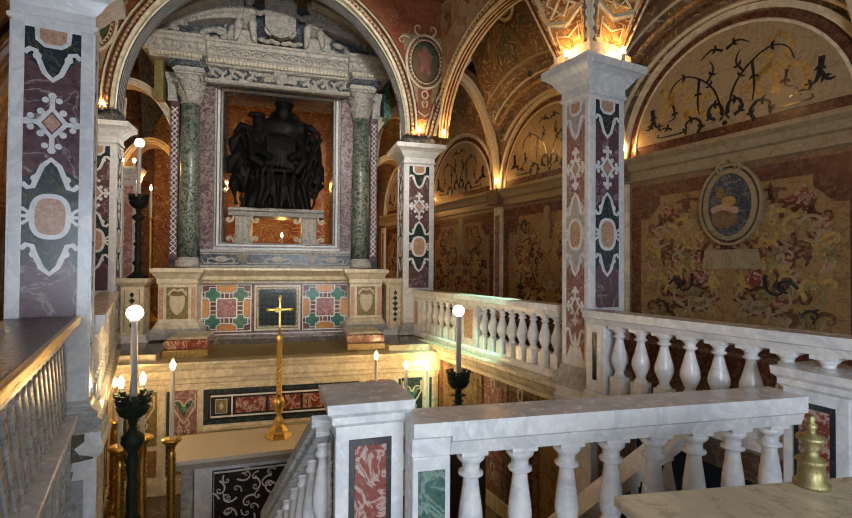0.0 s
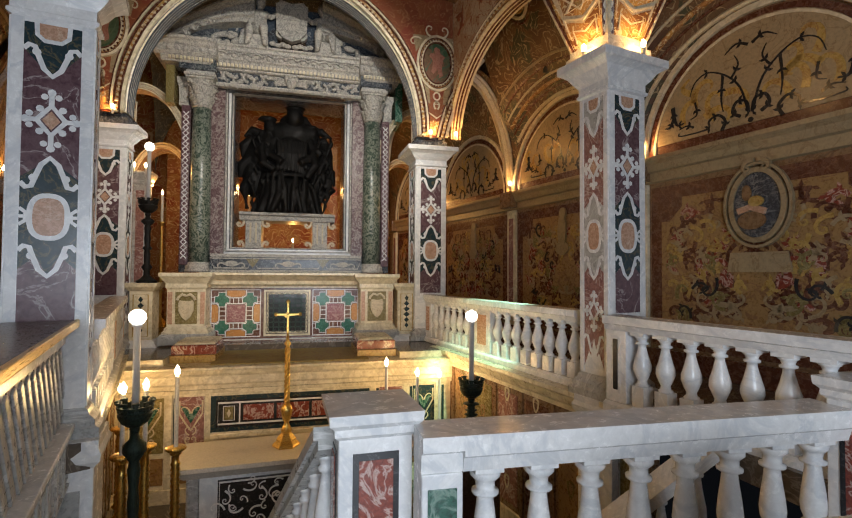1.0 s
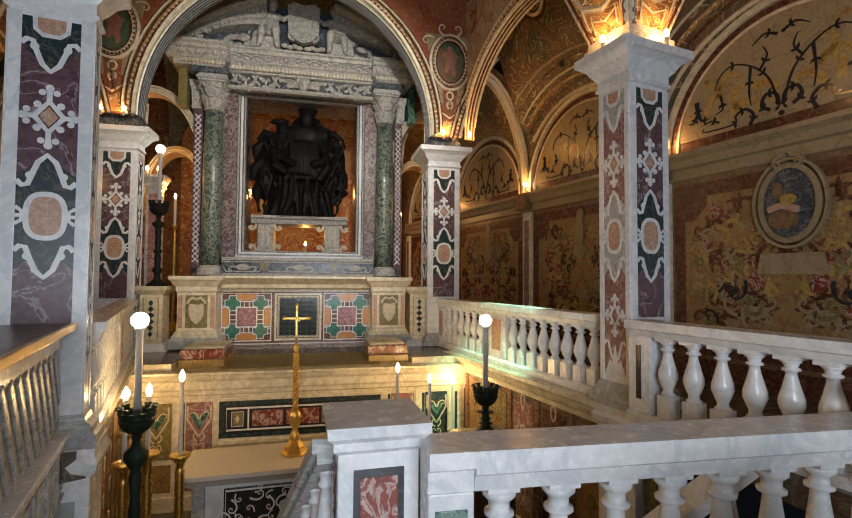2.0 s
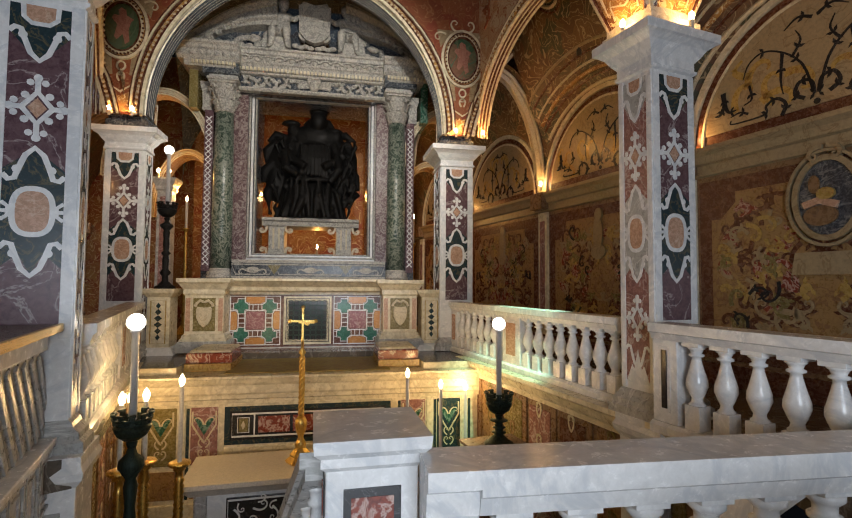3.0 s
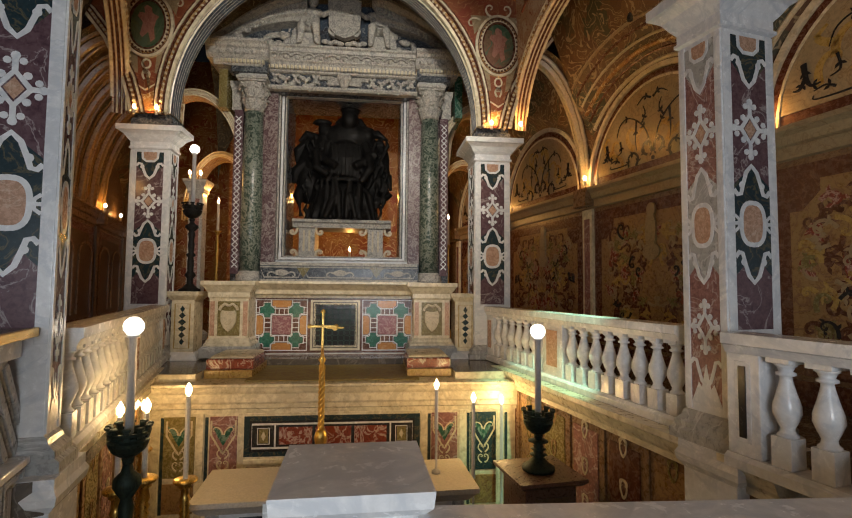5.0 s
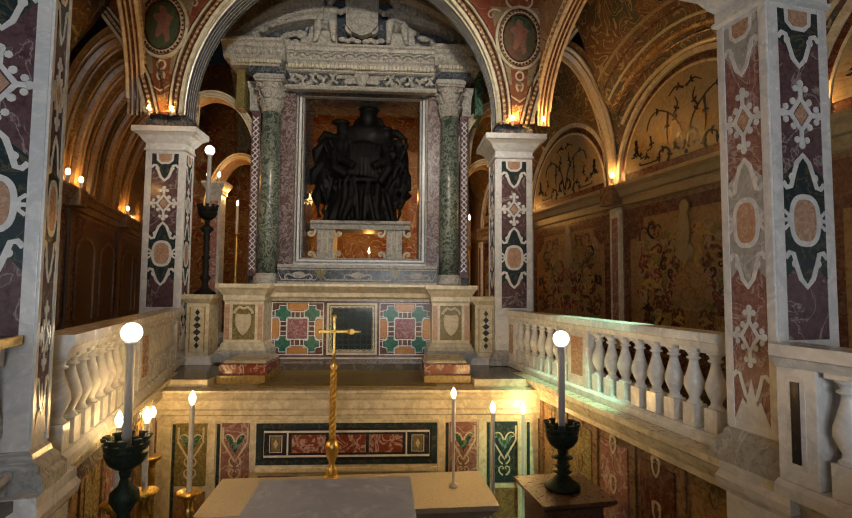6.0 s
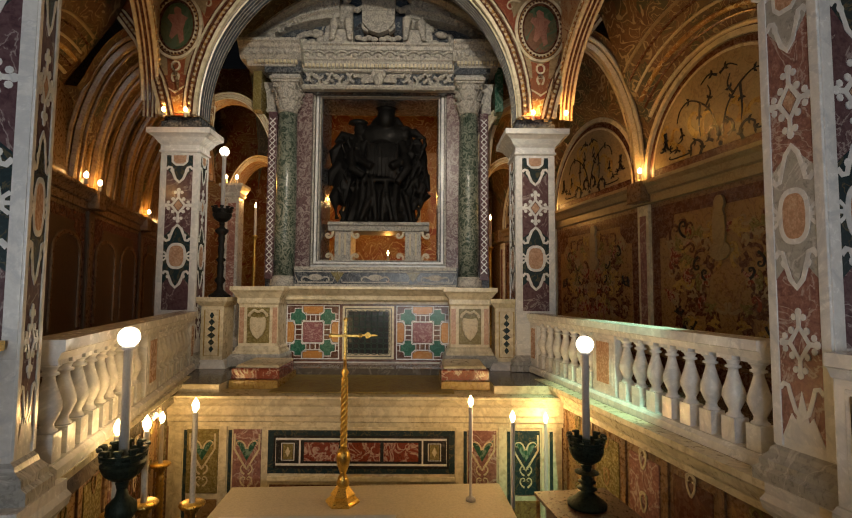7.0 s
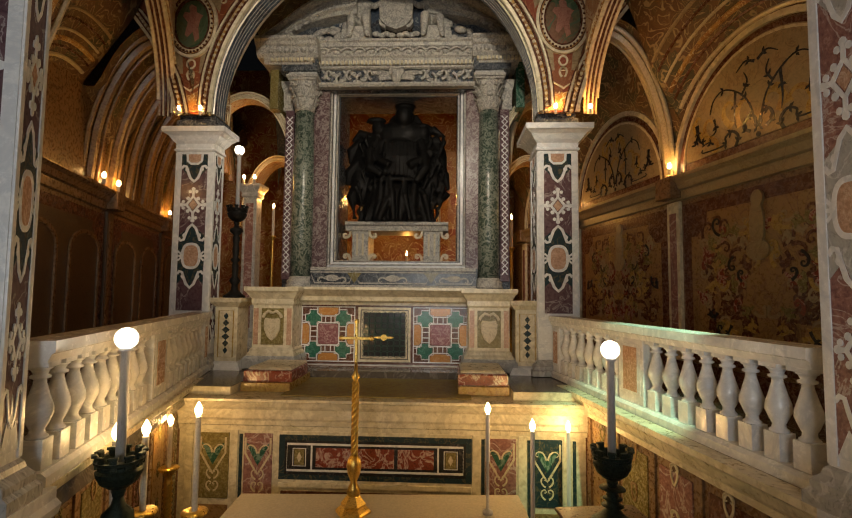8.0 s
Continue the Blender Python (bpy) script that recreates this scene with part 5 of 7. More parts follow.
# middle figure: trunk, shoulders, cope, head and crown
blob(bm, (0.0, 0.12, 1.0), 0.92, (1.0, 0.35, 1.05), 20, 14)
blob(bm, (0.05, -0.02, 1.35), 0.42, (0.95, 0.75, 1.45), 16, 12)
blob(bm, (0.08, 0.0, 1.92), 0.5, (1.15, 0.5, 0.62), 16, 10)
blob(bm, (0.1, 0.02, 2.16), 0.32, (1.05, 0.6, 0.8), 14, 10)
for e in (-1, 1):
    blob(bm, (e * 0.78, 0.05, 1.35), 0.3, (0.85, 0.6, 1.7), 12, 9)
blob(bm, (0.12, -0.14, 2.27), 0.23, (0.85, 0.95, 1.1), 14, 10)
blob(bm, (0.13, -0.1, 2.45), 0.2, (1.0, 1.0, 0.7), 14, 8)
blob(bm, (0.13, -0.1, 2.52), 0.27, (1.0, 1.0, 0.2), 14, 8)
blob(bm, (0.13, -0.1, 2.61), 0.05, (1, 1, 1), 8, 6)
for e in (-1, 1):
    tube(bm, [(0.06 + e * 0.4, -0.05, 1.72), (0.06 + e * 0.5, -0.22, 1.35), (0.06 + e * 0.2, -0.42, 1.15)], [0.14, 0.12, 0.08], 8)
for i in range(9):
    tube(bm, [(-0.25 + 0.08 * i, -0.26, 1.7), (-0.22 + 0.075 * i, -0.34, 1.35), (-0.26 + 0.085 * i, -0.36, 0.95)], [0.03, 0.045, 0.03], 6)
# companions: heads with plumed caps, trunks
for x, z, w in ((-0.44, 2.06, 1.15), (0.54, 1.95, 1.0)):
    blob(bm, (x, -0.05, z), 0.135 * w, (0.9, 1, 1.15), 12, 9)
    blob(bm, (x - 0.05, -0.02, z + 0.14 * w), 0.15 * w, (1.25, 0.9, 0.45), 12, 7)
    tube(bm, [(x, 0, z - 0.1), (x * 1.15, 0.02, z - 0.45)], [0.1, 0.26], 9)
tube(bm, [(-0.46, 0, 2.16), (-0.6, 0, 2.26), (-0.72, 0.02, 2.2)], [0.07, 0.06, 0.02], 7)
blob(bm, (-0.62, 0.02, 1.45), 0.34, (0.95, 0.7, 1.35), 14, 10)
blob(bm, (-0.78, 0.05, 0.85), 0.3, (0.85, 0.7, 1.6), 14, 10)
blob(bm, (0.58, 0.02, 1.4), 0.3, (0.95, 0.7, 1.35), 14, 10)
blob(bm, (0.66, 0.0, 0.85), 0.32, (0.95, 0.7, 1.25), 14, 10)
# raised arms, wing tips and blown drapery round the edge
for p, r in ((((0.2, 0, 2.3), (0.34, 0, 2.3), (0.5, -0.02, 2.08)), (0.07, 0.08, 0.06)),
             (((0.5, 0, 1.95), (0.75, 0, 2.02), (1.0, -0.02, 1.86)), (0.1, 0.1, 0.02)),
             (((0.6, 0, 1.75), (0.82, 0, 1.82), (0.96, 0, 1.66)), (0.1, 0.08, 0.02)),
             (((0.7, 0, 1.5), (0.9, 0, 1.3), (0.98, 0, 1.02)), (0.13, 0.12, 0.08)),
             (((0.75, 0, 1.1), (1.0, 0, 1.02), (1.07, 0, 0.72)), (0.14, 0.11, 0.03)),
             (((0.85, 0, 0.9), (1.0, 0, 0.62), (0.82, -0.05, 0.42)), (0.13, 0.12, 0.06)),
             (((-0.6, 0, 1.85), (-0.84, 0, 1.95), (-1.0, 0, 1.78)), (0.12, 0.1, 0.03)),
             (((-0.8, 0, 1.75), (-1.02, 0, 1.55), (-1.04, 0, 1.3)), (0.12, 0.12, 0.03)),
             (((-0.85, 0, 1.3), (-1.06, 0, 1.1), (-1.1, 0, 0.82)), (0.13, 0.11, 0.03)),
             (((-0.85, 0, 0.8), (-1.0, 0, 0.55), (-0.92, 0, 0.1)), (0.16, 0.12, 0.06)),
             (((-0.6, -0.2, 1.5), (-0.55, -0.4, 1.1), (-0.3, -0.45, 0.95)), (0.12, 0.1, 0.07)),
             (((0.55, -0.2, 1.45), (0.6, -0.4, 1.1), (0.4, -0.45, 0.8)), (0.12, 0.1, 0.07))):
    tube(bm, p, list(r), 8)
for i in range(34):
    e = random.choice((-1, 1))
    x, z = e * random.uniform(0.45, 0.95), random.uniform(0.15, 1.75)
    tube(bm, [(x, -0.2, z + 0.16), (x + e * 0.04, -0.26, z), (x - e * 0.03, -0.24, z - 0.2)], [0.02, random.uniform(0.035, 0.06), 0.02], 6)
st = tagged(part("bronze_statue", bm, BRONZE, at=pose(0.0, 12.4, 2.945)), "dark bronze statue group seated above the altar", "statue")
rm = st.modifiers.new("cast", "REMESH")
rm.mode, rm.voxel_size, rm.use_smooth_shade = "VOXEL", 0.022, True

# ---- long walls with lunettes ----


def scroll_field(bm, cx, cz, w, h, d, n, seed, size, width):
    """Mirrored scrolls with leaves over a field of half sizes w and h."""
    rng = random.Random(seed)
    for i in range(n):
        x, z = rng.uniform(0.08, 0.86) * w, rng.uniform(-0.85, 0.85) * h
        a, hd, sz = rng.uniform(0, 6.28), rng.choice((-1, 1)), size * rng.uniform(0.6, 1.2)
        for s in (1, -1):
            p = spiral(0, 0, a, sz, 1.35, hd)
            q = [(cx + s * max(0.02, min(w * 0.97, x + px)), cz + max(-h * 0.97, min(h * 0.97, z + pz))) for px, pz in p]
            ribbon(bm, q, width * 1.4, d, taper=True)
            if i % 2:
                leafs(bm, q, width * 0.8, d * 0.9, 6)


def arch_pts(r, n=24, rz=None):
    return [(r * math.cos(math.pi * i / n), (rz or r) * math.sin(math.pi * i / n)) for i in range(n + 1)]


def lunette(root, cx, z0, r, seed):
    """A half-round inlaid panel: rust rim, cream field, black and yellow scrolls."""
    at = pose(cx, -0.01, z0)
    bm = bmesh.new()
    plate(bm, [(r + 0.0, 0)] + [(x * 1.0, z) for x, z in arch_pts(r)] + [(-r, 0)], 0.02)
    part("rim", bm, BROWN, root, at=at)
    bm = bmesh.new()
    k = r - 0.14
    plate(bm, [(x, z + 0.12) for x, z in arch_pts(k, rz=k - 0.05)], 0.012, -0.02)
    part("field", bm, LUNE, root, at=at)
    bm = bmesh.new()
    ribbon(bm, arch_pts(r + 0.06), 0.07, 0.05)
    ribbon(bm, arch_pts(r - 0.1), 0.03, 0.04)
    part("arch_moulding", bm, CREAM, root, at=at)
    bm = bmesh.new()
    q = k / 1.1
    for s in (-1, 1):
        for w, keys in ((0.04, ((0.1, 0.2), (0.18, 0.26), (0.14, 0.36), (0.04, 0.34), (0.02, 0.22), (0.1, 0.5), (0.25, 0.68), (0.45, 0.78), (0.6, 0.72), (0.66, 0.58))),
                        (0.035, ((0.28, 0.7), (0.3, 0.45), (0.28, 0.3))), (0.03, ((0.2, 0.62), (0.12, 0.75), (0.16, 0.86))),
                        (0.04, ((0.3, 0.1), (0.26, 0.2), (0.34, 0.28), (0.44, 0.24), (0.46, 0.16), (0.78, 0.16), (0.8, 0.2))),
                        (0.06, ((0.88, 0.52), (0.86, 0.38), (0.82, 0.3), (0.74, 0.3))), (0.05, ((0.86, 0.4), (0.92, 0.3), (0.98, 0.3))),
                        (0.03, ((0.6, 0.5), (0.58, 0.36), (0.66, 0.32))), (0.035, ((0.02, 0.92), (0.14, 0.97), (0.26, 0.9))), (0.03, ((0.62, 0.22), (0.7, 0.26), (0.8, 0.24)))):
            p = []
            for m in range(len(keys) - 1):
                a0, a1, a2, a3 = keys[max(0, m - 1)], keys[m], keys[m + 1], keys[min(len(keys) - 1, m + 2)]
                for e in range(5):
                    f = e / 5
                    p.append(tuple(s * q * v if c == 0 else q * v for c, v in enumerate(0.5 * (2 * a1[c] + (a2[c] - a0[c]) * f + (2 * a0[c] - 5 * a1[c] + 4 * a2[c] - a3[c]) * f * f + (3 * a1[c] - a0[c] - 3 * a2[c] + a3[c]) * f ** 3) for c in (0, 1))))
            p.append((s * q * keys[-1][0], q * keys[-1][1]))
            ribbon(bm, p, w, 0.008, taper=True)
            leafs(bm, p, 0.022, 0.008, 8)
    plate(bm, oval(0, 0.14 * q, 0.03, 0.03, 10), 0.008)
    part("black_scrolls", bm, DARK, root, at=at @ pose(0, -0.032, 0))
    bm = bmesh.new()
    rng = random.Random(seed)
    for i in range(7):
        x, z = rng.uniform(0.1, 0.75) * k, rng.uniform(0.2, 0.75) * k
        if math.hypot(x, z) > 0.85 * k:
            continue
        for s in (-1, 1):
            p = spiral(s * x, z, rng.uniform(0, 3) if s > 0 else rng.uniform(0, 3), 0.3, 0.8, s)
            p = [(px, max(0.15, min(pz, 0.9 * math.sqrt(max(0.01, k * k - px * px))))) for px, pz in p]
            ribbon(bm, p, 0.09, 0.004, taper=True)
    part("yellow_scrolls", bm, YELLOW, root, at=at @ pose(0, -0.032, 0))


def long_wall(name, p, q, bays, top, cornice, dado, label, rich, field, seed):
    """From p to q, face on the right-hand side; bays: places of pilasters along it."""
    p, q = Vector((*p, 0)), Vector((*q, 0))
    L = (q - p).length
    root = thing(name, pose(p.x, p.y, 0, 0, 0, math.degrees(math.atan2(q.y - p.y, q.x - p.x))), label, "wall", kind="structure")
    part("backing", boxes((0, L, 0, 0.3, AMB - 0.2, top)), TAN, root)
    c = cornice
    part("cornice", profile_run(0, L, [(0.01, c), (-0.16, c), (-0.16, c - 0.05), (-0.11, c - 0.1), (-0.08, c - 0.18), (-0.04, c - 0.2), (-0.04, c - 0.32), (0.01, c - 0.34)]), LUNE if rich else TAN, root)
    part("skirting", boxes((0, L, -0.04, 0.02, AMB, AMB + 0.25)), BROWN, root)
    for i, b in enumerate(bays):
        part("pilaster", boxes((b - 0.13, b + 0.13, -0.05, 0.02, AMB + 0.25, c - 0.34)), CREAM if rich else WALLWOOD, root)
        part("pilaster_panel", boxes((b - 0.07, b + 0.07, -0.056, 0, AMB + 0.45, c - 0.5), bevel=0.003), PINKM if rich else TAN, root)
        part("impost", boxes((b - 0.17, b + 0.17, -0.2, 0.02, c - 0.3, c + 0.004)), TAN, root)
        if i + 1 == len(bays):
            break
        e = bays[i + 1]
        m, w = (b + e) / 2, (e - b) / 2 - 0.17
        z0, z1 = AMB + 0.3, c - 0.4
        part("border", boxes((m - w, m + w, -0.012, 0.02, z0, z1), bevel=0.003), BROWN, root)
        bm = bmesh.new()
        a, u, v = w - 0.16, z0 + 0.14, z1 - 0.17
        ch = 0.3
        plate(bm, [(m - a, u + ch * .3), (m - a + ch * .5, u), (m + a - ch * .5, u), (m + a, u + ch * .3), (m + a, v - ch), (m + a - ch * .4, v - ch), (m + a - ch, v - ch * .4), (m + a - ch, v), (m - a + ch, v), (m - a + ch, v - ch * .4), (m - a + ch * .4, v - ch), (m - a, v - ch)], 0.006, -0.012)
        part("field", bm, field, root)
        if rich:
            for k, (mt, n, size, wd) in enumerate(((BROWN, 30, 0.3, 0.036), (REDM, 12, 0.2, 0.04), (LUNE, 16, 0.24, 0.03), (YELLOW, 12, 0.22, 0.036), (OLIVE, 8, 0.2, 0.034), (DARK, 5, 0.26, 0.026))):
                bm = bmesh.new()
                scroll_field(bm, m, (u + v) / 2, a * 0.95, (v - u) / 2 * 0.92, 0.005 + 0.001 * k, n, seed + i * 10 + k, size, wd)
                part("scrollwork", bm, mt, root, at=pose(0, -0.018, 0))
            lunette(root, m, c + 0.02, w + 0.02, seed + i)
        else:
            bm = bmesh.new()
            for xx in (m - w * 0.5, m + w * 0.5):
                ww = w * 0.36
                ribbon(bm, [(xx - ww, u + .1), (xx - ww, v - 0.5)] + [(xx - ww * math.cos(math.pi * t / 10), v - 0.5 + 0.3 * math.sin(math.pi * t / 10)) for t in range(1, 10)] + [(xx + ww, v - 0.5), (xx + ww, u + .1)], 0.06, 0.03)
            part("arched_panel", bm, TAN, root, at=pose(0, -0.012, 0))
    return root


SY = lambda y: (16 - y) * math.sqrt(1.04)
BAYS = [SY(15.1), SY(12.15), SY(9.2), SY(6.25), SY(3.3), SY(0.35)]
east = long_wall("wall_east", (WR(16), 16), (WR(-4), -4), BAYS, 7.5, 3.15, 0.6, "aisle wall of inlaid brown and ochre marble with half-round panels", True, OCHRE, 20)
s46 = SY(4.72)
bm = bmesh.new()
plate(bm, oval(s46, 2.36, 0.25, 0.36, 28), 0.03)
part("oval_picture", bm, BLUEM, east, at=pose(0, -0.018, 0))
bm = bmesh.new()
plate(bm, oval(s46 - 0.05, 2.19, 0.15, 0.1, 18), 0.02)
plate(bm, oval(s46 - 0.1, 2.5, 0.05, 0.09, 16), 0.022)
part("picture_shape", bm, TAN, east, at=pose(0, -0.048, 0))
bm = bmesh.new()
ribbon(bm, [(s46 - 0.2, 2.3), (s46 - 0.06, 2.34), (s46 + 0.1, 2.28)], 0.07, 0.026)
part("picture_shape", bm, PEACH, east, at=pose(0, -0.048, 0))
bm = bmesh.new()
plate(bm, oval(s46 + 0.0, 2.4, 0.08, 0.06, 14), 0.028)
part("picture_shape", bm, YELLOW, east, at=pose(0, -0.048, 0))
bm = bmesh.new()
ribbon(bm, oval(s46, 2.36, 0.28, 0.39, 32), 0.055, 0.05, closed=True)
ribbon(bm, oval(s46, 2.36, 0.35, 0.46, 32), 0.03, 0.05, closed=True)
for s in (-1, 1):
    ribbon(bm, spiral(s46 + s * 0.02, 2.86, 0 if s > 0 else math.pi, 0.18, 1.3, -s), 0.05, 0.06, taper=True)
plate(bm, [(s46 - 0.34, 1.62), (s46 + 0.34, 1.62), (s46 + 0.3, 1.84), (s46 - 0.3, 1.84)], 0.03)
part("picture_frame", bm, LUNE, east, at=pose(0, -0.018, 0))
# pale saints in the far bays, as plain shapes
for yy in (10.6, 7.8):
    bm = bmesh.new()
    x = SY(yy)
    plate(bm, oval(x, 2.3, 0.1, 0.3, 14), 0.03)
    plate(bm, oval(x + 0.02, 2.6, 0.08, 0.1, 14), 0.035)
    plate(bm, oval(x, 2.02, 0.16, 0.12, 14), 0.025)
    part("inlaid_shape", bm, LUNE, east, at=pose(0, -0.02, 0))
LYK = math.sqrt(1 + 0.288 ** 2)
SL = lambda y: (y + 4) * LYK
west = long_wall("wall_west", (WL(-4), -4), (WL(17), 17), [SL(y) for y in (1.0, 4.0, 7.2, 10.2, 13.2, 16.2)], 7.5, 3.15, 0.6, "dark panelled aisle wall with arched panels", False, WALLWOOD, 90)
bm = boxes((WL(17) - 0.5, WR(17) + 1, 17, 17.3, AMB - 0.2, 8.5), (-3.3, 2.4, 15.2, 15.5, AMB - 0.2, 8.5))
tagged(part("wall_north", bm, FRESCO), "ochre wall far behind the altar", "wall", kind="structure")
bm = boxes((-3, 8, -4.3, -4, -0.3, 1.2), (-3, 8, -4.3, -4, 4.4, 8.5), (-3, -2.8, -4.3, -4, 1.2, 4.4), (0.6, 1.1, -4.3, -4, 1.2, 4.4), (3.4, 8, -4.3, -4, 1.2, 4.4))
tagged(part("wall_south", bm, TAN), "plain wall with two tall openings at the stair", "wall", kind="structure")

# ---- arches and vaults ----
SPR = 4.1


def vault(name, corners, h, material, label, z0=SPR, n=36):
    """A sail vault over four corners (in order); the edges are half-round arches."""
    c = [Vector((*p, 0)) for p in corners]

    def at(u, v):
        a, b = (u + 1) / 2, (v + 1) / 2
        p = c[0] * (1 - a) * (1 - b) + c[1] * a * (1 - b) + c[2] * a * b + c[3] * (1 - a) * b
        p.z = z0 + h * math.sqrt(max(0, 2 - u * u - v * v))
        return p
    bm = bmesh.new()
    cut = [-math.cos(math.pi * i / n) for i in range(n + 1)]
    g = [[bm.verts.new(at(u, v)) for u in cut] for v in cut]
    for i in range(n):
        for j in range(n):
            bm.faces.new((g[i][j], g[i][j + 1], g[i + 1][j + 1], g[i + 1][j]))
    tagged(part(name, bm, material, smooth=True), label, "ceiling", kind="structure")
    return at


def arch_band(name, p, q, r_scale, z0, h, depth, side, material, label, top=7.6):
    """A wall over an opening from p to q with a half-round arch, moulded and beaded on its front (right-hand) side."""
    p, q = Vector((*p, 0)), Vector((*q, 0))
    L = (q - p).length
    root = thing(name, pose(p.x, p.y, 0, 0, 0, math.degrees(math.atan2(q.y - p.y, q.x - p.x))), label, "arch", kind="structure")
    n = 40
    arc = [(L / 2 - L / 2 * math.cos(math.pi * i / n), z0 + h * math.sin(math.pi * i / n)) for i in range(n + 1)]
    bm = bmesh.new()
    w = 0.14
    rows = []
    for i, (x, z) in enumerate(arc):
        a = math.pi * i / n
        ox, oz = x - w * math.cos(a), z + w * math.sin(a)
        rows.append([bm.verts.new(v) for v in ((x, depth / 2, z), (x, -depth / 2, z), (ox, -depth / 2, oz), (ox, depth / 2, oz))])
    for a, b in zip(rows, rows[1:]):
        for k in range(4):
            bm.faces.new((a[k], a[(k + 1) % 4], b[(k + 1) % 4], b[k]))
    part("arch_band", bm, material, root)
    for off, r in ((0.015, 0.016), (0.05, 0.01), (0.13, 0.02)):
        for s in (-1, 1):
            bm = bmesh.new()
            tube(bm, [(x - off * math.cos(math.pi * i / n), s * depth / 2, z + off * math.sin(math.pi * i / n)) for i, (x, z) in enumerate(arc)], r, 6)
            part("moulding", bm, CREAM, root)
    for k in range(1, 5):
        bm = bmesh.new()
        tube(bm, [(x, depth * (k / 5 - 0.5), z) for x, z in arc], 0.005, 5)
        part("soffit_rib", bm, STONE, root)
    bm = bmesh.new()
    m = 90
    for i in range(m + 1):
        a = math.pi * i / m
        x, z = L / 2 - (L / 2 + 0.075) * math.cos(a), z0 + (h + 0.075) * math.sin(a)
        for s in (-1, 1):
            g = bmesh.ops.create_icosphere(bm, subdivisions=1, radius=0.028)
            bmesh.ops.translate(bm, verts=g["verts"], vec=(x, s * depth / 2, z))
    part("beading", bm, IVORY, root)
    return root


PL, PR = (-2.72, 9.46), (2.63, 9.46)
pit_at = vault("ceiling_pit", [(LX(4.4) - 0.5, 4.4), (RX(4.4) + 0.4, 4.4), (RX(9.0) + 0.4, 9.0), (LX(9.0) - 0.5, 9.0)], 0.42, CREAMPAINT, "painted vault with rust and cream bands over the pit", z0=6.65)
vault("ceiling_altar", [PL, PR, (2.4, 15.2), (-3.6, 15.2)], 3.1, BLUEPAINT, "dark blue painted vault over the altar")
vault("ceiling_landing", [(LX(-4) - 0.5, -4), (RX(-4) + 0.4, -4), (RX(4.4) + 0.4, 4.4), (LX(4.4) - 0.5, 4.4)], 0.42, CREAMPAINT, "painted vault over the landing", z0=6.65)
arch_band("arch_altar", (-2.43, 9.3), (2.34, 9.3), 1, SPR + 0.02, 2.58, 0.34, -1, BLUEPAINT, "dark painted arch with beaded edges before the altar")
# the deep soffit behind the arch, with pale fillets
bm = bmesh.new()
rows = []
for i in range(33):
    a = math.pi * i / 32
    rows.append([bm.verts.new((-0.045 - r * math.cos(a), y, SPR + 0.02 + (r + 0.26 + 0.22 * (y - 9.55)) * math.sin(a))) for r, y in ((2.46, 9.55), (3.05, 10.65), (3.2, 10.65), (2.8, 9.55))])
for p, q in zip(rows, rows[1:]):
    for k in range(4):
        bm.faces.new((p[k], p[(k + 1) % 4], q[(k + 1) % 4], q[k]))
sof = tagged(part("soffit_altar", bm, BLUEPAINT), "dark blue soffit of the altar arch with pale fillets", "arch", kind="structure")
for j in range(7):
    f = (j + 0.5) / 7
    r, y = 2.45 + 0.59 * f, 9.55 + 1.1 * f
    bm = bmesh.new()
    tube(bm, [(-0.045 - r * math.cos(math.pi * i / 32), y, SPR + 0.02 + (r + 0.25 + 0.22 * (y - 9.55)) * math.sin(math.pi * i / 32)) for i in range(33)], 0.02, 6)
    part("fillet", bm, WHITE, sof)
for s in (-1, 1):
    arch_band("arch_far", (min(s * 2.2, s * 3.6), 13.4), (max(s * 2.2, s * 3.6), 13.4), 1, 3.0, 1.5, 0.5, -1, GOLDBAND, "gilded arch of the ambulatory behind the altar")
    arch_band("arch_far", (min(s * 2.0, s * 3.9), 11.6), (max(s * 2.0, s * 3.9), 11.6), 1, 3.6, 1.7, 0.3, -1, CREAMPAINT, "painted arch of the ambulatory beside the altar")
EDGE = [(0.0, 4.1), (0.06, 4.35), (0.15, 4.65), (0.42, 5.22), (0.77, 5.68), (1.4, 6.15), (2.1, 6.85)]
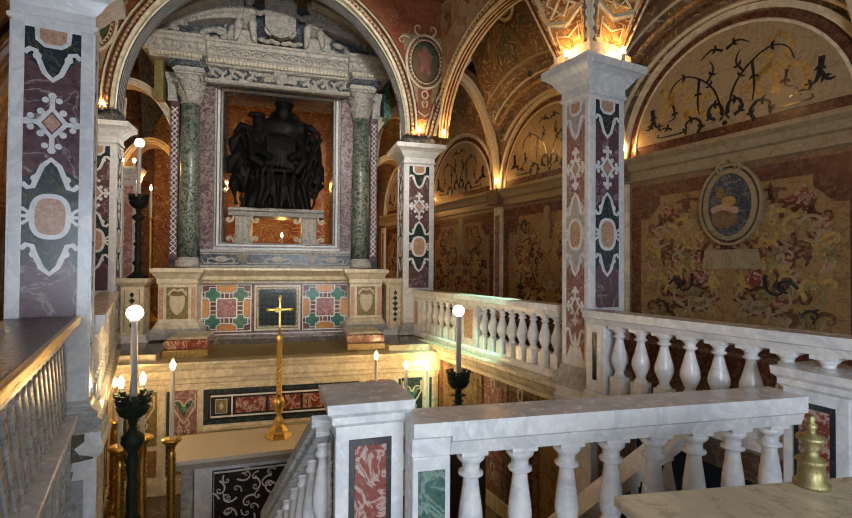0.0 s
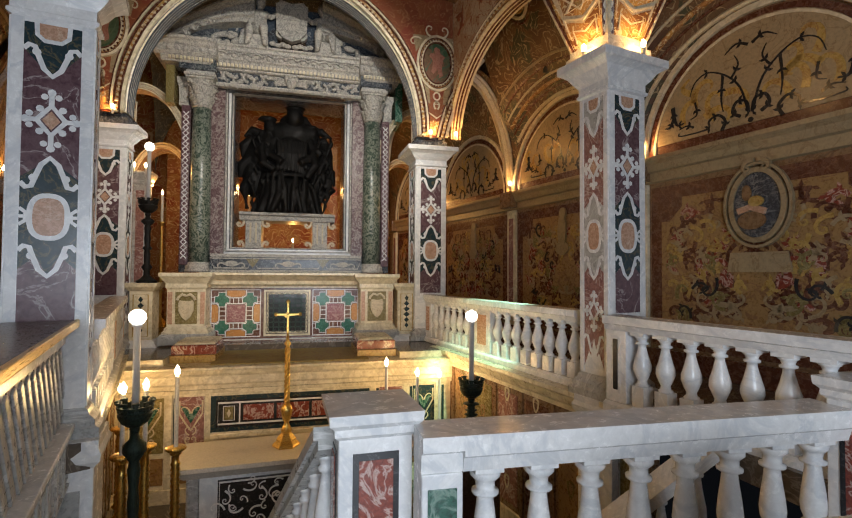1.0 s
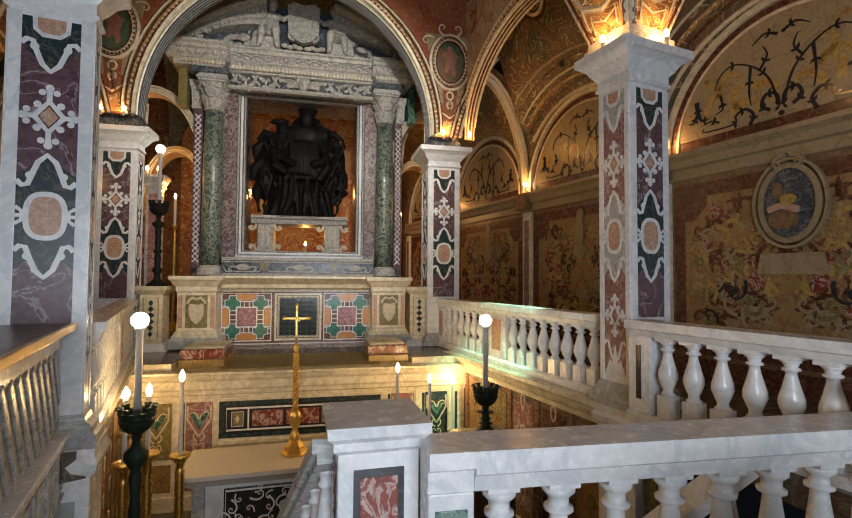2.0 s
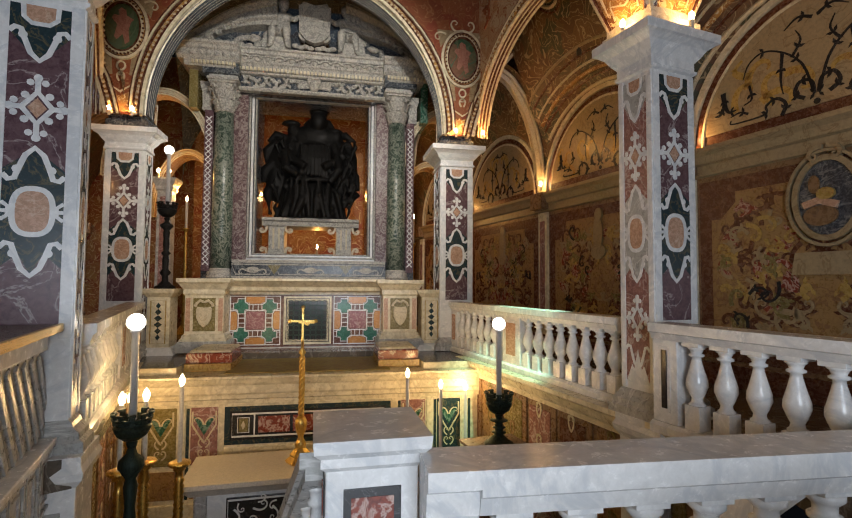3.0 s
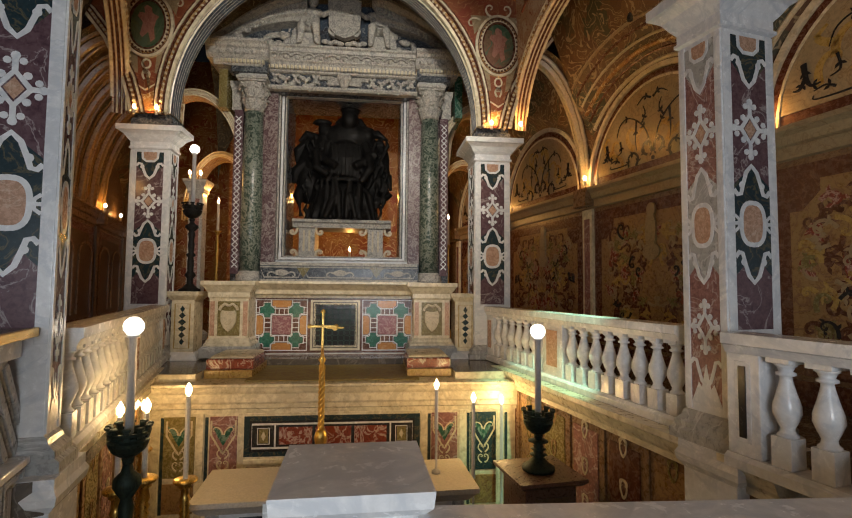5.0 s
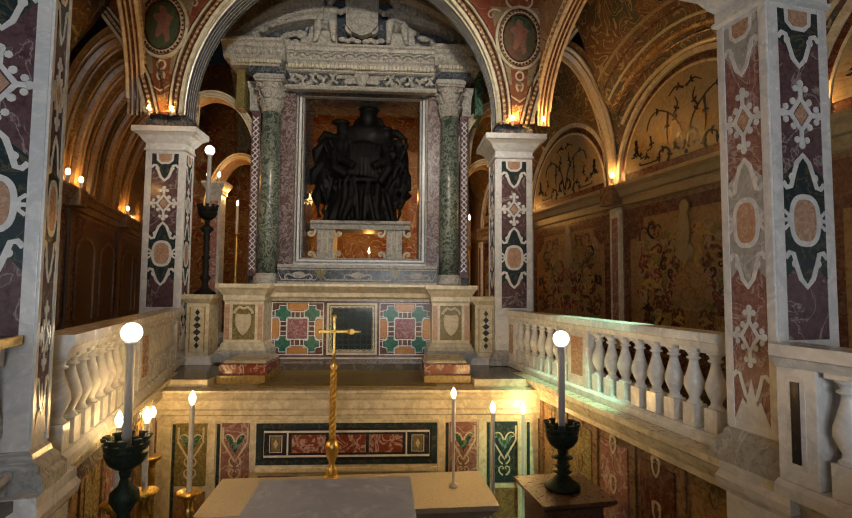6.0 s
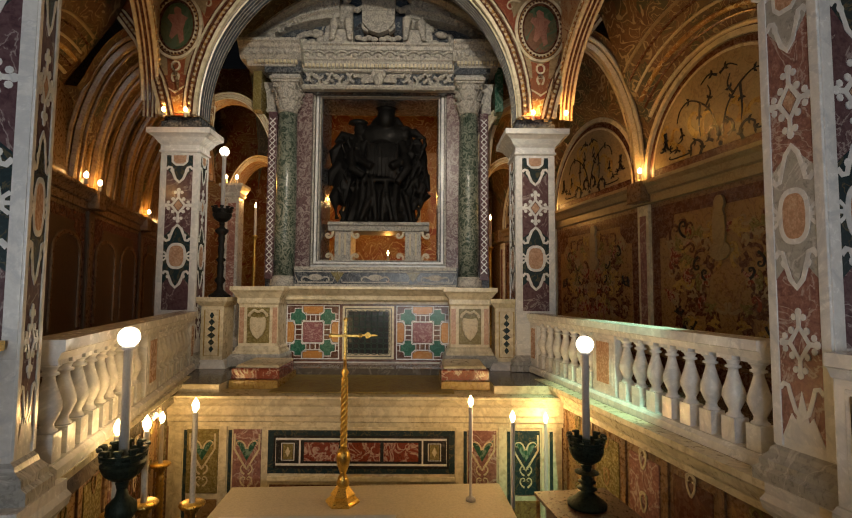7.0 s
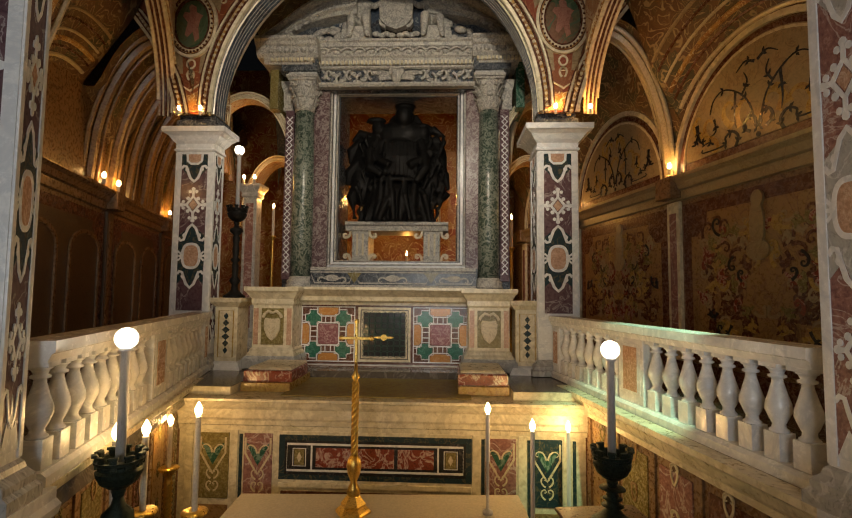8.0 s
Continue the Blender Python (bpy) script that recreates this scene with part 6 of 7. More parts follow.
for s, foot, inner in ((1, 2.9, 2.34), (-1, -2.99, -2.43)):
    root = thing("spandrel_wall", pose(0, 9.08, 0), "rust-red and cream painted spandrel above the pier", "spandrel", "spandrels", "structure")
    outer_pts = [(foot + s * dx, z) for dx, z in EDGE]
    mid, half = -0.045, 2.385 + 0.12
    inner_pts = [(mid + s * half * math.cos(a * math.pi / 32), SPR + 2.7 * math.sin(a * math.pi / 32)) for a in range(0, 15)]
    n = 40

    def walk_along(pts, f):
        zs = [z for _, z in pts]
        for (x0, z0), (x1, z1) in zip(pts, pts[1:]):
            if z0 <= f <= z1:
                return x0 + (x1 - x0) * (f - z0) / max(1e-6, z1 - z0)
        return pts[-1][0]
    bm = bmesh.new()
    rows = []
    for i in range(n + 1):
        z = 4.1 + 2.6 * i / n
        a, b = walk_along(inner_pts, z), walk_along(outer_pts, z)
        rows.append([[bm.verts.new((a + (b - a) * k / 6, y, z)) for k in range(7)] for y in (0.0, 0.3)])
    for p, q in zip(rows, rows[1:]):
        for k in range(6):
            for y in (0, 1):
                bm.faces.new((p[y][k], p[y][k + 1], q[y][k + 1], q[y][k]))
        bm.faces.new((p[0][6], p[1][6], q[1][6], q[0][6]))
        bm.faces.new((p[0][0], p[1][0], q[1][0], q[0][0]))
    part("wall", bm, RUST, root)
    for off, w, d, mt in ((0.02, 0.05, 0.05, CREAM), (0.06, 0.022, 0.06, BROWN), (0.1, 0.05, 0.03, GOLDBAND), (0.14, 0.022, 0.05, BROWN), (0.18, 0.03, 0.04, CREAM), (0.21, 0.015, 0.03, BROWN)):
        bm = bmesh.new()
        ribbon(bm, [(x - s * off, z) for x, z in outer_pts], w, d)
        part("edge_band", bm, mt, root)
        bm = bmesh.new()
        ribbon(bm, [(x + s * (off - 0.1), z + off * 0.5) for x, z in inner_pts], w, d)
        part("edge_band", bm, mt, root)
    bm = bmesh.new()
    for pts, o in ((outer_pts, -0.1), (inner_pts, 0.0)):
        for (x0, z0), (x1, z1) in zip(pts, pts[1:]):
            m = max(2, int(math.hypot(x1 - x0, z1 - z0) / 0.07))
            for k in range(m):
                g = bmesh.ops.create_icosphere(bm, subdivisions=1, radius=0.026)
                bmesh.ops.translate(bm, verts=g["verts"], vec=(x0 + (x1 - x0) * k / m + s * o, -0.05, z0 + (z1 - z0) * k / m))
    tagged(part("beading", bm, IVORY, root), kind="stuff")
    for e in (-1, 1):
        for pts in ([(0.16, 5.98), (0.46, 5.98), (0.4, 5.66)], [(0.14, 4.98), (0.3, 5.1), (0.2, 4.72), (0.12, 4.72)]):
            bm = bmesh.new()
            plate(bm, [(foot - s * 0.2 + e * x, z) for x, z in (pts if e > 0 else pts[::-1])], 0.008)
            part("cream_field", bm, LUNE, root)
    # painted oval with its rings, gilt foot panel and scrolls
    cx = foot - s * 0.2
    bm = bmesh.new()
    plate(bm, oval(cx, 5.47, 0.25, 0.37, 36), 0.02)
    part("oval_picture", bm, PAINTING, root)
    bm = bmesh.new()
    plate(bm, [(cx - 0.02, 5.78), (cx + 0.05, 5.74), (cx + 0.06, 5.66), (cx + 0.16, 5.6), (cx + 0.12, 5.55), (cx + 0.09, 5.42), (cx + 0.11, 5.25), (cx + 0.05, 5.2), (cx + 0.01, 5.36), (cx - 0.07, 5.27), (cx - 0.11, 5.31), (cx - 0.07, 5.5), (cx - 0.15, 5.6), (cx - 0.12, 5.66), (cx - 0.04, 5.65), (cx - 0.06, 5.74)], 0.006, -0.02)
    part("painted_shape", bm, SKIN, root)
    for r, w, d, mt in ((1.06, 0.025, 0.05, BROWN), (1.16, 0.04, 0.045, CREAM), (1.27, 0.03, 0.03, GOLDBAND), (1.37, 0.02, 0.04, BROWN), (1.47, 0.04, 0.05, CREAM)):
        bm = bmesh.new()
        ribbon(bm, oval(cx, 5.47, 0.25 * r, 0.37 * (1 + (r - 1) * 0.75), 44), w, d, closed=True)
        part("oval_ring", bm, mt, root)
    bm = bmesh.new()
    for x, z in oval(cx, 5.47, 0.25 * 1.22, 0.37 * 1.17, 36):
        g = bmesh.ops.create_icosphere(bm, subdivisions=1, radius=0.02)
        bmesh.ops.translate(bm, verts=g["verts"], vec=(x, -0.04, z))
    tagged(part("oval_beading", bm, BROWN, root), kind="stuff")
    bm = bmesh.new()
    plate(bm, [(cx - 0.24, 4.13), (cx + 0.2, 4.13), (cx + 0.22, 4.5), (cx, 4.38), (cx - 0.25, 4.5)], 0.012)
    part("gilt_panel", bm, GOLDBAND, root)
    bm = bmesh.new()
    ribbon(bm, [(cx - 0.26, 4.12), (cx - 0.27, 4.62), (cx, 4.45), (cx + 0.24, 4.62), (cx + 0.22, 4.12)], 0.03, 0.02)
    for e in (-1, 1):
        ribbon(bm, spiral(cx + e * 0.02, 4.62, math.pi / 2 - e * 0.6, 0.17, 1.2, e), 0.03, 0.02, taper=True)
        ribbon(bm, spiral(cx + e * 0.05, 5.95, 0.2 if e > 0 else math.pi - 0.2, 0.28, 1.2, e), 0.035, 0.02, taper=True)
        ribbon(bm, spiral(cx + e * 0.3, 5.9, math.pi / 2 - e * 1.1, 0.24, 1.2, -e), 0.03, 0.02, taper=True)
    ribbon(bm, oval(cx, 4.86, 0.06, 0.07, 14), 0.025, 0.02, closed=True)
    part("scrolls", bm, CREAM, root)

def aisle(name, inner, outer, y0, y1, lun, arc, material, label):
    """A side aisle's vault: y0..y1; lun and arc: bay bounds on the wall and the arcade."""
    def bay(y, bs, top):
        for a, b in zip(bs, bs[1:]):
            if a <= y <= b:
                f = (2 * y - a - b) / (b - a)
                return top * math.sqrt(max(0, 1 - f * f))
        return 0
    bm = bmesh.new()
    nu, nv = 18, 150
    g = []
    for j in range(nv + 1):
        y = y0 + (y1 - y0) * j / nv
        row = []
        for i in range(nu + 1):
            u = i / nu
            x = outer(y) * (1 - u) + inner(y) * u
            if arc is None:
                zc = (3.2 + bay(y, lun, 1.36)) * (1 - u) + 6.65 * u
                zb = 3.2 + 3.45 * math.sin(math.pi / 2 * u)
            else:
                zc = (3.2 + bay(y, lun, 1.36)) * (1 - u) + (SPR + bay(y, arc, 2.1)) * u
                zb = 3.2 + (SPR - 3.2) * u + 1.75 * math.sqrt(max(0, 1 - (2 * u - 1) ** 2))
            row.append(bm.verts.new((x, y, max(zc, zb))))
        g.append(row)
    for j in range(nv):
        for i in range(nu):
            bm.faces.new((g[j][i], g[j][i + 1], g[j + 1][i + 1], g[j + 1][i]))
    tagged(part(name, bm, material, smooth=True), label, "ceiling", kind="structure")


LUNE_E, LUNE_W = [-5.55, -2.6, 0.35, 3.3, 6.25, 9.2, 12.15, 15.1, 18.1], [-5, -2, 1.0, 4.0, 7.2, 10.2, 13.2, 16.2, 19]
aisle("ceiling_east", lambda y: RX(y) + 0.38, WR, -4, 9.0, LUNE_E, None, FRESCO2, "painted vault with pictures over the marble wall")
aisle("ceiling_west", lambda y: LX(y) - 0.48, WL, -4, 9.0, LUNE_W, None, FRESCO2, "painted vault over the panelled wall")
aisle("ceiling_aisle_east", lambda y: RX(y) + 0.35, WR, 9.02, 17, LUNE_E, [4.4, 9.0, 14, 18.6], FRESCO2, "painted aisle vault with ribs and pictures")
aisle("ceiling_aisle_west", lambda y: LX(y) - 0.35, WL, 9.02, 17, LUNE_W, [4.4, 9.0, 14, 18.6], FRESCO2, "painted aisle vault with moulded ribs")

# bands round the half-round panels and painted ovals on the vault webs


def web(y, u, lun):
    for a, c in zip(lun, lun[1:]):
        if a <= y <= c:
            f = (2 * y - a - c) / (c - a)
            v = 1.36 * math.sqrt(max(0, 1 - f * f))
    return max((3.2 + v) * (1 - u) + 6.65 * u, 3.2 + 3.45 * math.sin(math.pi / 2 * u))


for side, outer, inner, lun, bays in (("east", WR, lambda y: RX(y) + 0.38, LUNE_E, ((3.3, 6.25), (6.25, 9.2), (0.35, 3.3))), ("west", WL, lambda y: LX(y) - 0.48, LUNE_W, ((4.0, 7.2), (7.2, 10.2)))):
    for a, c in bays:
        root = thing("web_band", Matrix(), "cream, gold and rust bands round the half-round panel", "moulding", "web bands", "structure")
        for u, r, mt in ((0.05, 0.03, IVORY), (0.1, 0.02, BROWN), (0.14, 0.035, GOLDBAND), (0.19, 0.02, IVORY), (0.25, 0.02, BROWN), (0.3, 0.025, LUNE)):
            bm = bmesh.new()
            pts = []
            for i in range(33):
                y = (a + c) / 2 - (c - a) / 2 * 0.99 * math.cos(math.pi * i / 32)
                if y < 8.97:
                    pts.append((outer(y) * (1 - u) + inner(y) * u, y, web(y, u, lun) - 0.015))
            tube(bm, pts, r, 6)
            part("band", bm, mt, root)
        for yc, uc in ((a + 0.12 * (c - a), 0.62), ((a + c) / 2, 0.72)):
            if yc > 8.5:
                continue
            for k, (rr, t, mt) in enumerate(((1.0, 0.03, IVORY), (0.86, 0.018, GOLDBAND), (1.14, 0.018, BROWN))):
                bm = bmesh.new()
                pts = []
                for i in range(33):
                    y, u = yc + rr * 0.34 * math.cos(math.pi * i / 16), uc + rr * 0.17 * math.sin(math.pi * i / 16)
                    pts.append((outer(y) * (1 - u) + inner(y) * u, y, web(min(y, 8.9), u, lun) - 0.015))
                tube(bm, pts, t, 6, False)
                part("oval_ring", bm, mt, root)
            bm = bmesh.new()
            g = []
            for rr in (0.02, 0.4, 0.8):
                g.append([bm.verts.new((outer(yc + rr * 0.34 * math.cos(math.pi * i / 12)) * (1 - uc - rr * 0.17 * math.sin(math.pi * i / 12)) + inner(yc + rr * 0.34 * math.cos(math.pi * i / 12)) * (uc + rr * 0.17 * math.sin(math.pi * i / 12)), yc + rr * 0.34 * math.cos(math.pi * i / 12), web(min(8.9, yc + rr * 0.34 * math.cos(math.pi * i / 12)), uc + rr * 0.17 * math.sin(math.pi * i / 12), lun) - 0.012)) for i in range(24)])
            for p, q in zip(g, g[1:]):
                for i in range(24):
                    bm.faces.new((p[i], p[(i + 1) % 24], q[(i + 1) % 24], q[i]))
            part("oval_picture", bm, PAINTING, root)

# arcade walls between the far and the near piers, with a moulded arch

for p, q, hand in (((3.1, 9.15), (NP.x + 0.22, NP.y + 0.25), -1), ((NL.x - 0.22, NL.y + 0.25), (-3.19, 9.15), -1)):
    p, q = Vector((*p, 0)), Vector((*q, 0))
    L = (q - p).length
    root = thing("arcade_wall", pose(p.x, p.y, 0, 0, 0, math.degrees(math.atan2(q.y - p.y, q.x - p.x))), "cream painted arcade wall with rust scrolls and a moulded arch", "arcade", "arcade walls", "structure")
    n = 40

    def arc(o):
        return [(L / 2 - (L / 2 + o) * math.cos(math.pi * i / n), 4.1 + (1.52 + o) * math.sin(math.pi * i / n)) for i in range(n + 1)]
    bm = bmesh.new()
    rows = []
    for x, z in arc(0.0):
        rows.append([bm.verts.new(v) for v in ((x, 0.1, z), (x, -0.1, z), (x, -0.1, 6.78), (x, 0.1, 6.78))])
    for a, b in zip(rows, rows[1:]):
        for k in range(4):
            bm.faces.new((a[k], a[(k + 1) % 4], b[(k + 1) % 4], b[k]))
    part("wall", bm, CREAMPAINT, root)
    for o, r, mt in ((0.02, 0.03, CREAM), (0.055, 0.014, BROWN), (0.1, 0.03, GOLDBAND), (0.145, 0.014, BROWN), (0.18, 0.024, CREAM), (0.215, 0.012, BROWN)):
        for face in (-1, 1):
            bm = bmesh.new()
            tube(bm, [(x, face * 0.1, z) for x, z in arc(o) if 0 <= x <= L], r, 6)
            part("moulding", bm, mt, root)
    bm = bmesh.new()
    for i in range(1, 70):
        a = math.pi * i / 70
        g = bmesh.ops.create_icosphere(bm, subdivisions=1, radius=0.024)
        bmesh.ops.translate(bm, verts=g["verts"], vec=(L / 2 - (L / 2 + 0.1) * math.cos(a), -0.13, 4.1 + 1.62 * math.sin(a)))
    tagged(part("beading", bm, IVORY, root), kind="stuff")
    for dy, r, mt in ((-0.06, 0.012, BROWN), (-0.03, 0.01, CREAM), (0.0, 0.02, BROWN), (0.03, 0.01, CREAM), (0.06, 0.012, BROWN)):
        bm = bmesh.new()
        tube(bm, [(x, dy, z) for x, z in arc(0.0)], r, 6)
        part("soffit_line", bm, mt, root)
    for e in (-1, 1):
        bm = bmesh.new()
        for x, z, ang, size, hd in ((0.3, 5.95, 0.5, 0.45, 1), (1.2, 6.1, 2.4, 0.4, -1), (1.7, 6.35, 0.2, 0.3, -1)):
            sp = spiral(L / 2 + e * (L / 2 - x), z, ang if e < 0 else math.pi - ang, size, 1.3, -e * hd)
            ribbon(bm, sp, 0.045, 0.02, taper=True)
            leafs(bm, sp, 0.035, 0.02)
        part("scrolls", bm, RUST, root, at=pose(0, -0.1, 0))

# groins that rise from the wall between the half-round panels
for side, outer, inner, ys, k in (("east", WR, lambda y: RX(y) + 0.38, (0.35, 3.3, 6.25), 1), ("west", WL, lambda y: LX(y) - 0.48, (4.0, 7.2), 1)):
    for y in ys:
        root = thing("vault_groin", Matrix(), "cream and gold bands along the vault groin", "rib", "vault groins", "structure")
        for w, mt in ((0.14, IVORY), (0.0, GOLDBAND)):
            bm = bmesh.new()
            for dy in (-w, w) if w else (0,):
                pts = []
                for i in range(15):
                    u = 0.02 + 0.9 * i / 14
                    pts.append((outer(y) * (1 - u) + inner(y) * u, y + dy * (1 + 1.5 * u), 3.2 + 3.45 * math.sin(math.pi / 2 * u) - 0.03))
                tube(bm, pts, 0.03 if w else 0.08, 6)
            part("band", bm, mt, root)

# ribs of the aisle vaults at the wall bays
for side, outer, inner, ys, tone in (("east", WR, lambda y: RX(y) + 0.35, (9.3, 12.15), IVORY), ("west", WL, lambda y: LX(y) - 0.35, (9.4, 10.2, 11.0, 11.8, 12.6, 13.4), OCHRE)):
    for y in ys:
        root = thing("vault_rib", pose(0, 0, 0), "moulded and painted vault rib", "rib", "aisle ribs", "structure")
        bm = bmesh.new()
        for dy in (-0.16, 0, 0.16):
            pts = []
            for i in range(21):
                u = i / 20
                pts.append((outer(y) * (1 - u) + inner(y) * u, y + dy, 3.2 + 0.9 * u + 1.72 * math.sqrt(max(0, 1 - (2 * u - 1) ** 2)) - 0.02))
            tube(bm, pts, 0.035 if dy else 0.07, 6)
        part("rib", bm, tone, root)


# pendentive strapwork and the ring of the vault's middle picture
root = thing("vault_oval", Matrix(), "moulded oval frame in the middle of the vault", "moulding", kind="structure")


def oval_at(r, a):
    return pit_at(0.38 + r * math.cos(a), 0.34 + 1.12 * r * math.sin(a))


for r, t, mt in ((0.52, 0.022, BROWN), (0.5, 0.03, IVORY), (0.47, 0.045, GOLDBAND), (0.43, 0.022, BROWN), (0.41, 0.035, IVORY), (0.375, 0.02, BROWN), (0.35, 0.03, GOLDBAND)):
    bm = bmesh.new()
    tube(bm, [oval_at(r, a * math.pi / 32) - Vector((0, 0, 0.02)) for a in range(65)], t, 6, False)
    part("ring", bm, mt, root)
bm = bmesh.new()
for a in range(110):
    g = bmesh.ops.create_icosphere(bm, subdivisions=1, radius=0.028)
    bmesh.ops.translate(bm, verts=g["verts"], vec=oval_at(0.45, a * math.pi / 55) - Vector((0, 0, 0.05)))
tagged(part("beading", bm, IVORY, root), kind="stuff")
bm = bmesh.new()
g = [[bm.verts.new(oval_at(r, a * math.pi / 16) - Vector((0, 0, 0.02))) for a in range(32)] for r in (0.02, 0.2, 0.345)]
for a, b in zip(g, g[1:]):
    for k in range(32):
        bm.faces.new((a[k], a[(k + 1) % 32], b[(k + 1) % 32], b[k]))
part("picture", bm, PAINTING, root)

# spandrel blocks over the piers, with small bulbs behind the capitals


def bulb(at, power, scale=1.0, colour=AMBER, name="capital_bulb", label="small lit bulb on the capital"):
    root = thing(name, pose(*at), label, "lamp", "small bulbs")
    bm = lathe([(0, 0.1), (0.018, 0.085), (0.027, 0.06), (0.024, 0.035), (0.012, 0.02), (0.012, 0.015)], 12)
    part("bulb", bm, FLAME, root, smooth=True, at=Matrix.Scale(scale, 4)).visible_shadow = False
    part("holder", lathe([(0.02, -0.06), (0.022, 0.01), (0.014, 0.018)], 12), CANDLE, root, at=Matrix.Scale(scale, 4))
    if power:
        lamp("bulb_light", "POINT", (at[0], at[1], at[2] + 0.06 * scale), power, colour, 0.03)
    return root


for (x, y), top, dirs in (((PL[0], PL[1]), 3.92, ((0.12, -0.43), (-0.2, -0.43))), ((PR[0], PR[1]), 3.92, ((-0.05, -0.43), (0.44, -0.42))), ((NP.x, NP.y), 3.78, ((-0.36, -0.12), (0.16, -0.36))), ((NL.x, NL.y), 3.78, ((0.36, -0.1), (0.36, 0.2)))):
    root = thing("spandrel_foot", pose(x, y, 0, 0, 0, 0 if y > 9 else 11.3), "gilt and cream painted foot of the vault on its pier", "spandrel", "spandrel feet", "structure")
    bm = square_lathe([(0.3, 0.3, top), (0.3, 0.3, top + 0.12), (0.27, 0.27, top + 0.14), (0.27, 0.27, top + 0.2)])
    part("frieze", bm, BLUEM if y > 9 else GREYM, root)
    k = 1.35
    part("foot", square_lathe([(0.25, 0.25, top + 0.2), (0.25, 0.25, top + 0.75), (0.23, 0.23, top + 0.8)] if y > 9 else [(0.25, 0.25, top + 0.2), (0.26 * k, 0.26 * k, top + 0.5), (0.38 * k, 0.38 * k, top + 1.0), (0.62 * k, 0.62 * k, top + 1.6)]), GOLDBAND if y > 9 else IVORY, root)
    tilt = 0 if y > 9 else 18
    for i in range(4):
        at = pose(0, 0, 0, 0, 0, 90 * i) @ pose(0, -0.252, top + 0.2, tilt)
        bm = bmesh.new()
        plate(bm, [(-0.19, 0.02), (0.19, 0.02), (0.23, 0.32), (0, 0.22), (-0.23, 0.32)], 0.008)
        part("gilt_panel", bm, GOLDBAND, root, at=at)
        bm = bmesh.new()
        ribbon(bm, [(-0.2, 0.01), (-0.25, 0.36), (0, 0.26), (0.25, 0.36), (0.2, 0.01)], 0.03, 0.016)
        ribbon(bm, [(-0.14, 0.06), (-0.16, 0.2), (0, 0.14), (0.16, 0.2), (0.14, 0.06)], 0.02, 0.016)
        part("strapwork", bm, CREAM, root, at=at)
        if y > 9:
            continue
        bm = bmesh.new()
        plate(bm, [(-0.24, 0.4), (0, 0.3), (0.24, 0.4), (0.3, 0.74), (-0.3, 0.74)], 0.006)
        part("gilt_panel", bm, GOLDBAND, root, at=at)
        bm = bmesh.new()
        ribbon(bm, [(-0.2, 0.4), (0.24, 0.72), (-0.24, 0.72), (0.2, 0.4)], 0.035, 0.018, closed=True)
        ribbon(bm, [(0, 0.36), (0.2, 0.56), (0, 0.76), (-0.2, 0.56)], 0.022, 0.016, closed=True)
        part("strapwork", bm, CREAM, root, at=at)
        for e in (-1, 1):
            for o, w, mt in ((0.0, 0.03, CREAM), (0.035, 0.018, BROWN), (0.065, 0.024, GOLDBAND)):
                bm = bmesh.new()
                ribbon(bm, [(e * (0.245 - o), 0.0), (e * (0.35 - o), 0.36), (e * (0.49 - o), 0.84)], w, 0.02)
                part("edge_band", bm, mt, root, at=at)
            bm = bmesh.new()
            p = spiral(e * 0.03, 0.8, math.pi / 2 - e * 0.9, 0.2, 1.3, e)
            ribbon(bm, p, 0.03, 0.012, taper=True)
            leafs(bm, p, 0.03, 0.012)
            part("scroll", bm, BROWN, root, at=at)
        at = pose(0, 0, 0, 0, 0, 90 * i + 45) @ pose(0, -0.345, top + 0.2, 24.5)
        bm = bmesh.new()
        plate(bm, [(-0.05, 0), (0.05, 0), (0.06, 0.85), (-0.06, 0.85)], 0.012)
        part("corner_strip", bm, BROWN, root, at=at)
        bm = bmesh.new()
        for n in range(8):
            ribbon(bm, oval(0, 0.06 + 0.105 * n, 0.038, 0.045, 12), 0.018, 0.022, closed=True)
        part("guilloche", bm, IVORY, root, at=at)
    for dx, dy in dirs:
        bulb((x + dx, y + dy, top + (0.2 if y > 9 else 0.06)), 15 if y > 9 else (5 if x < 0 else 8))

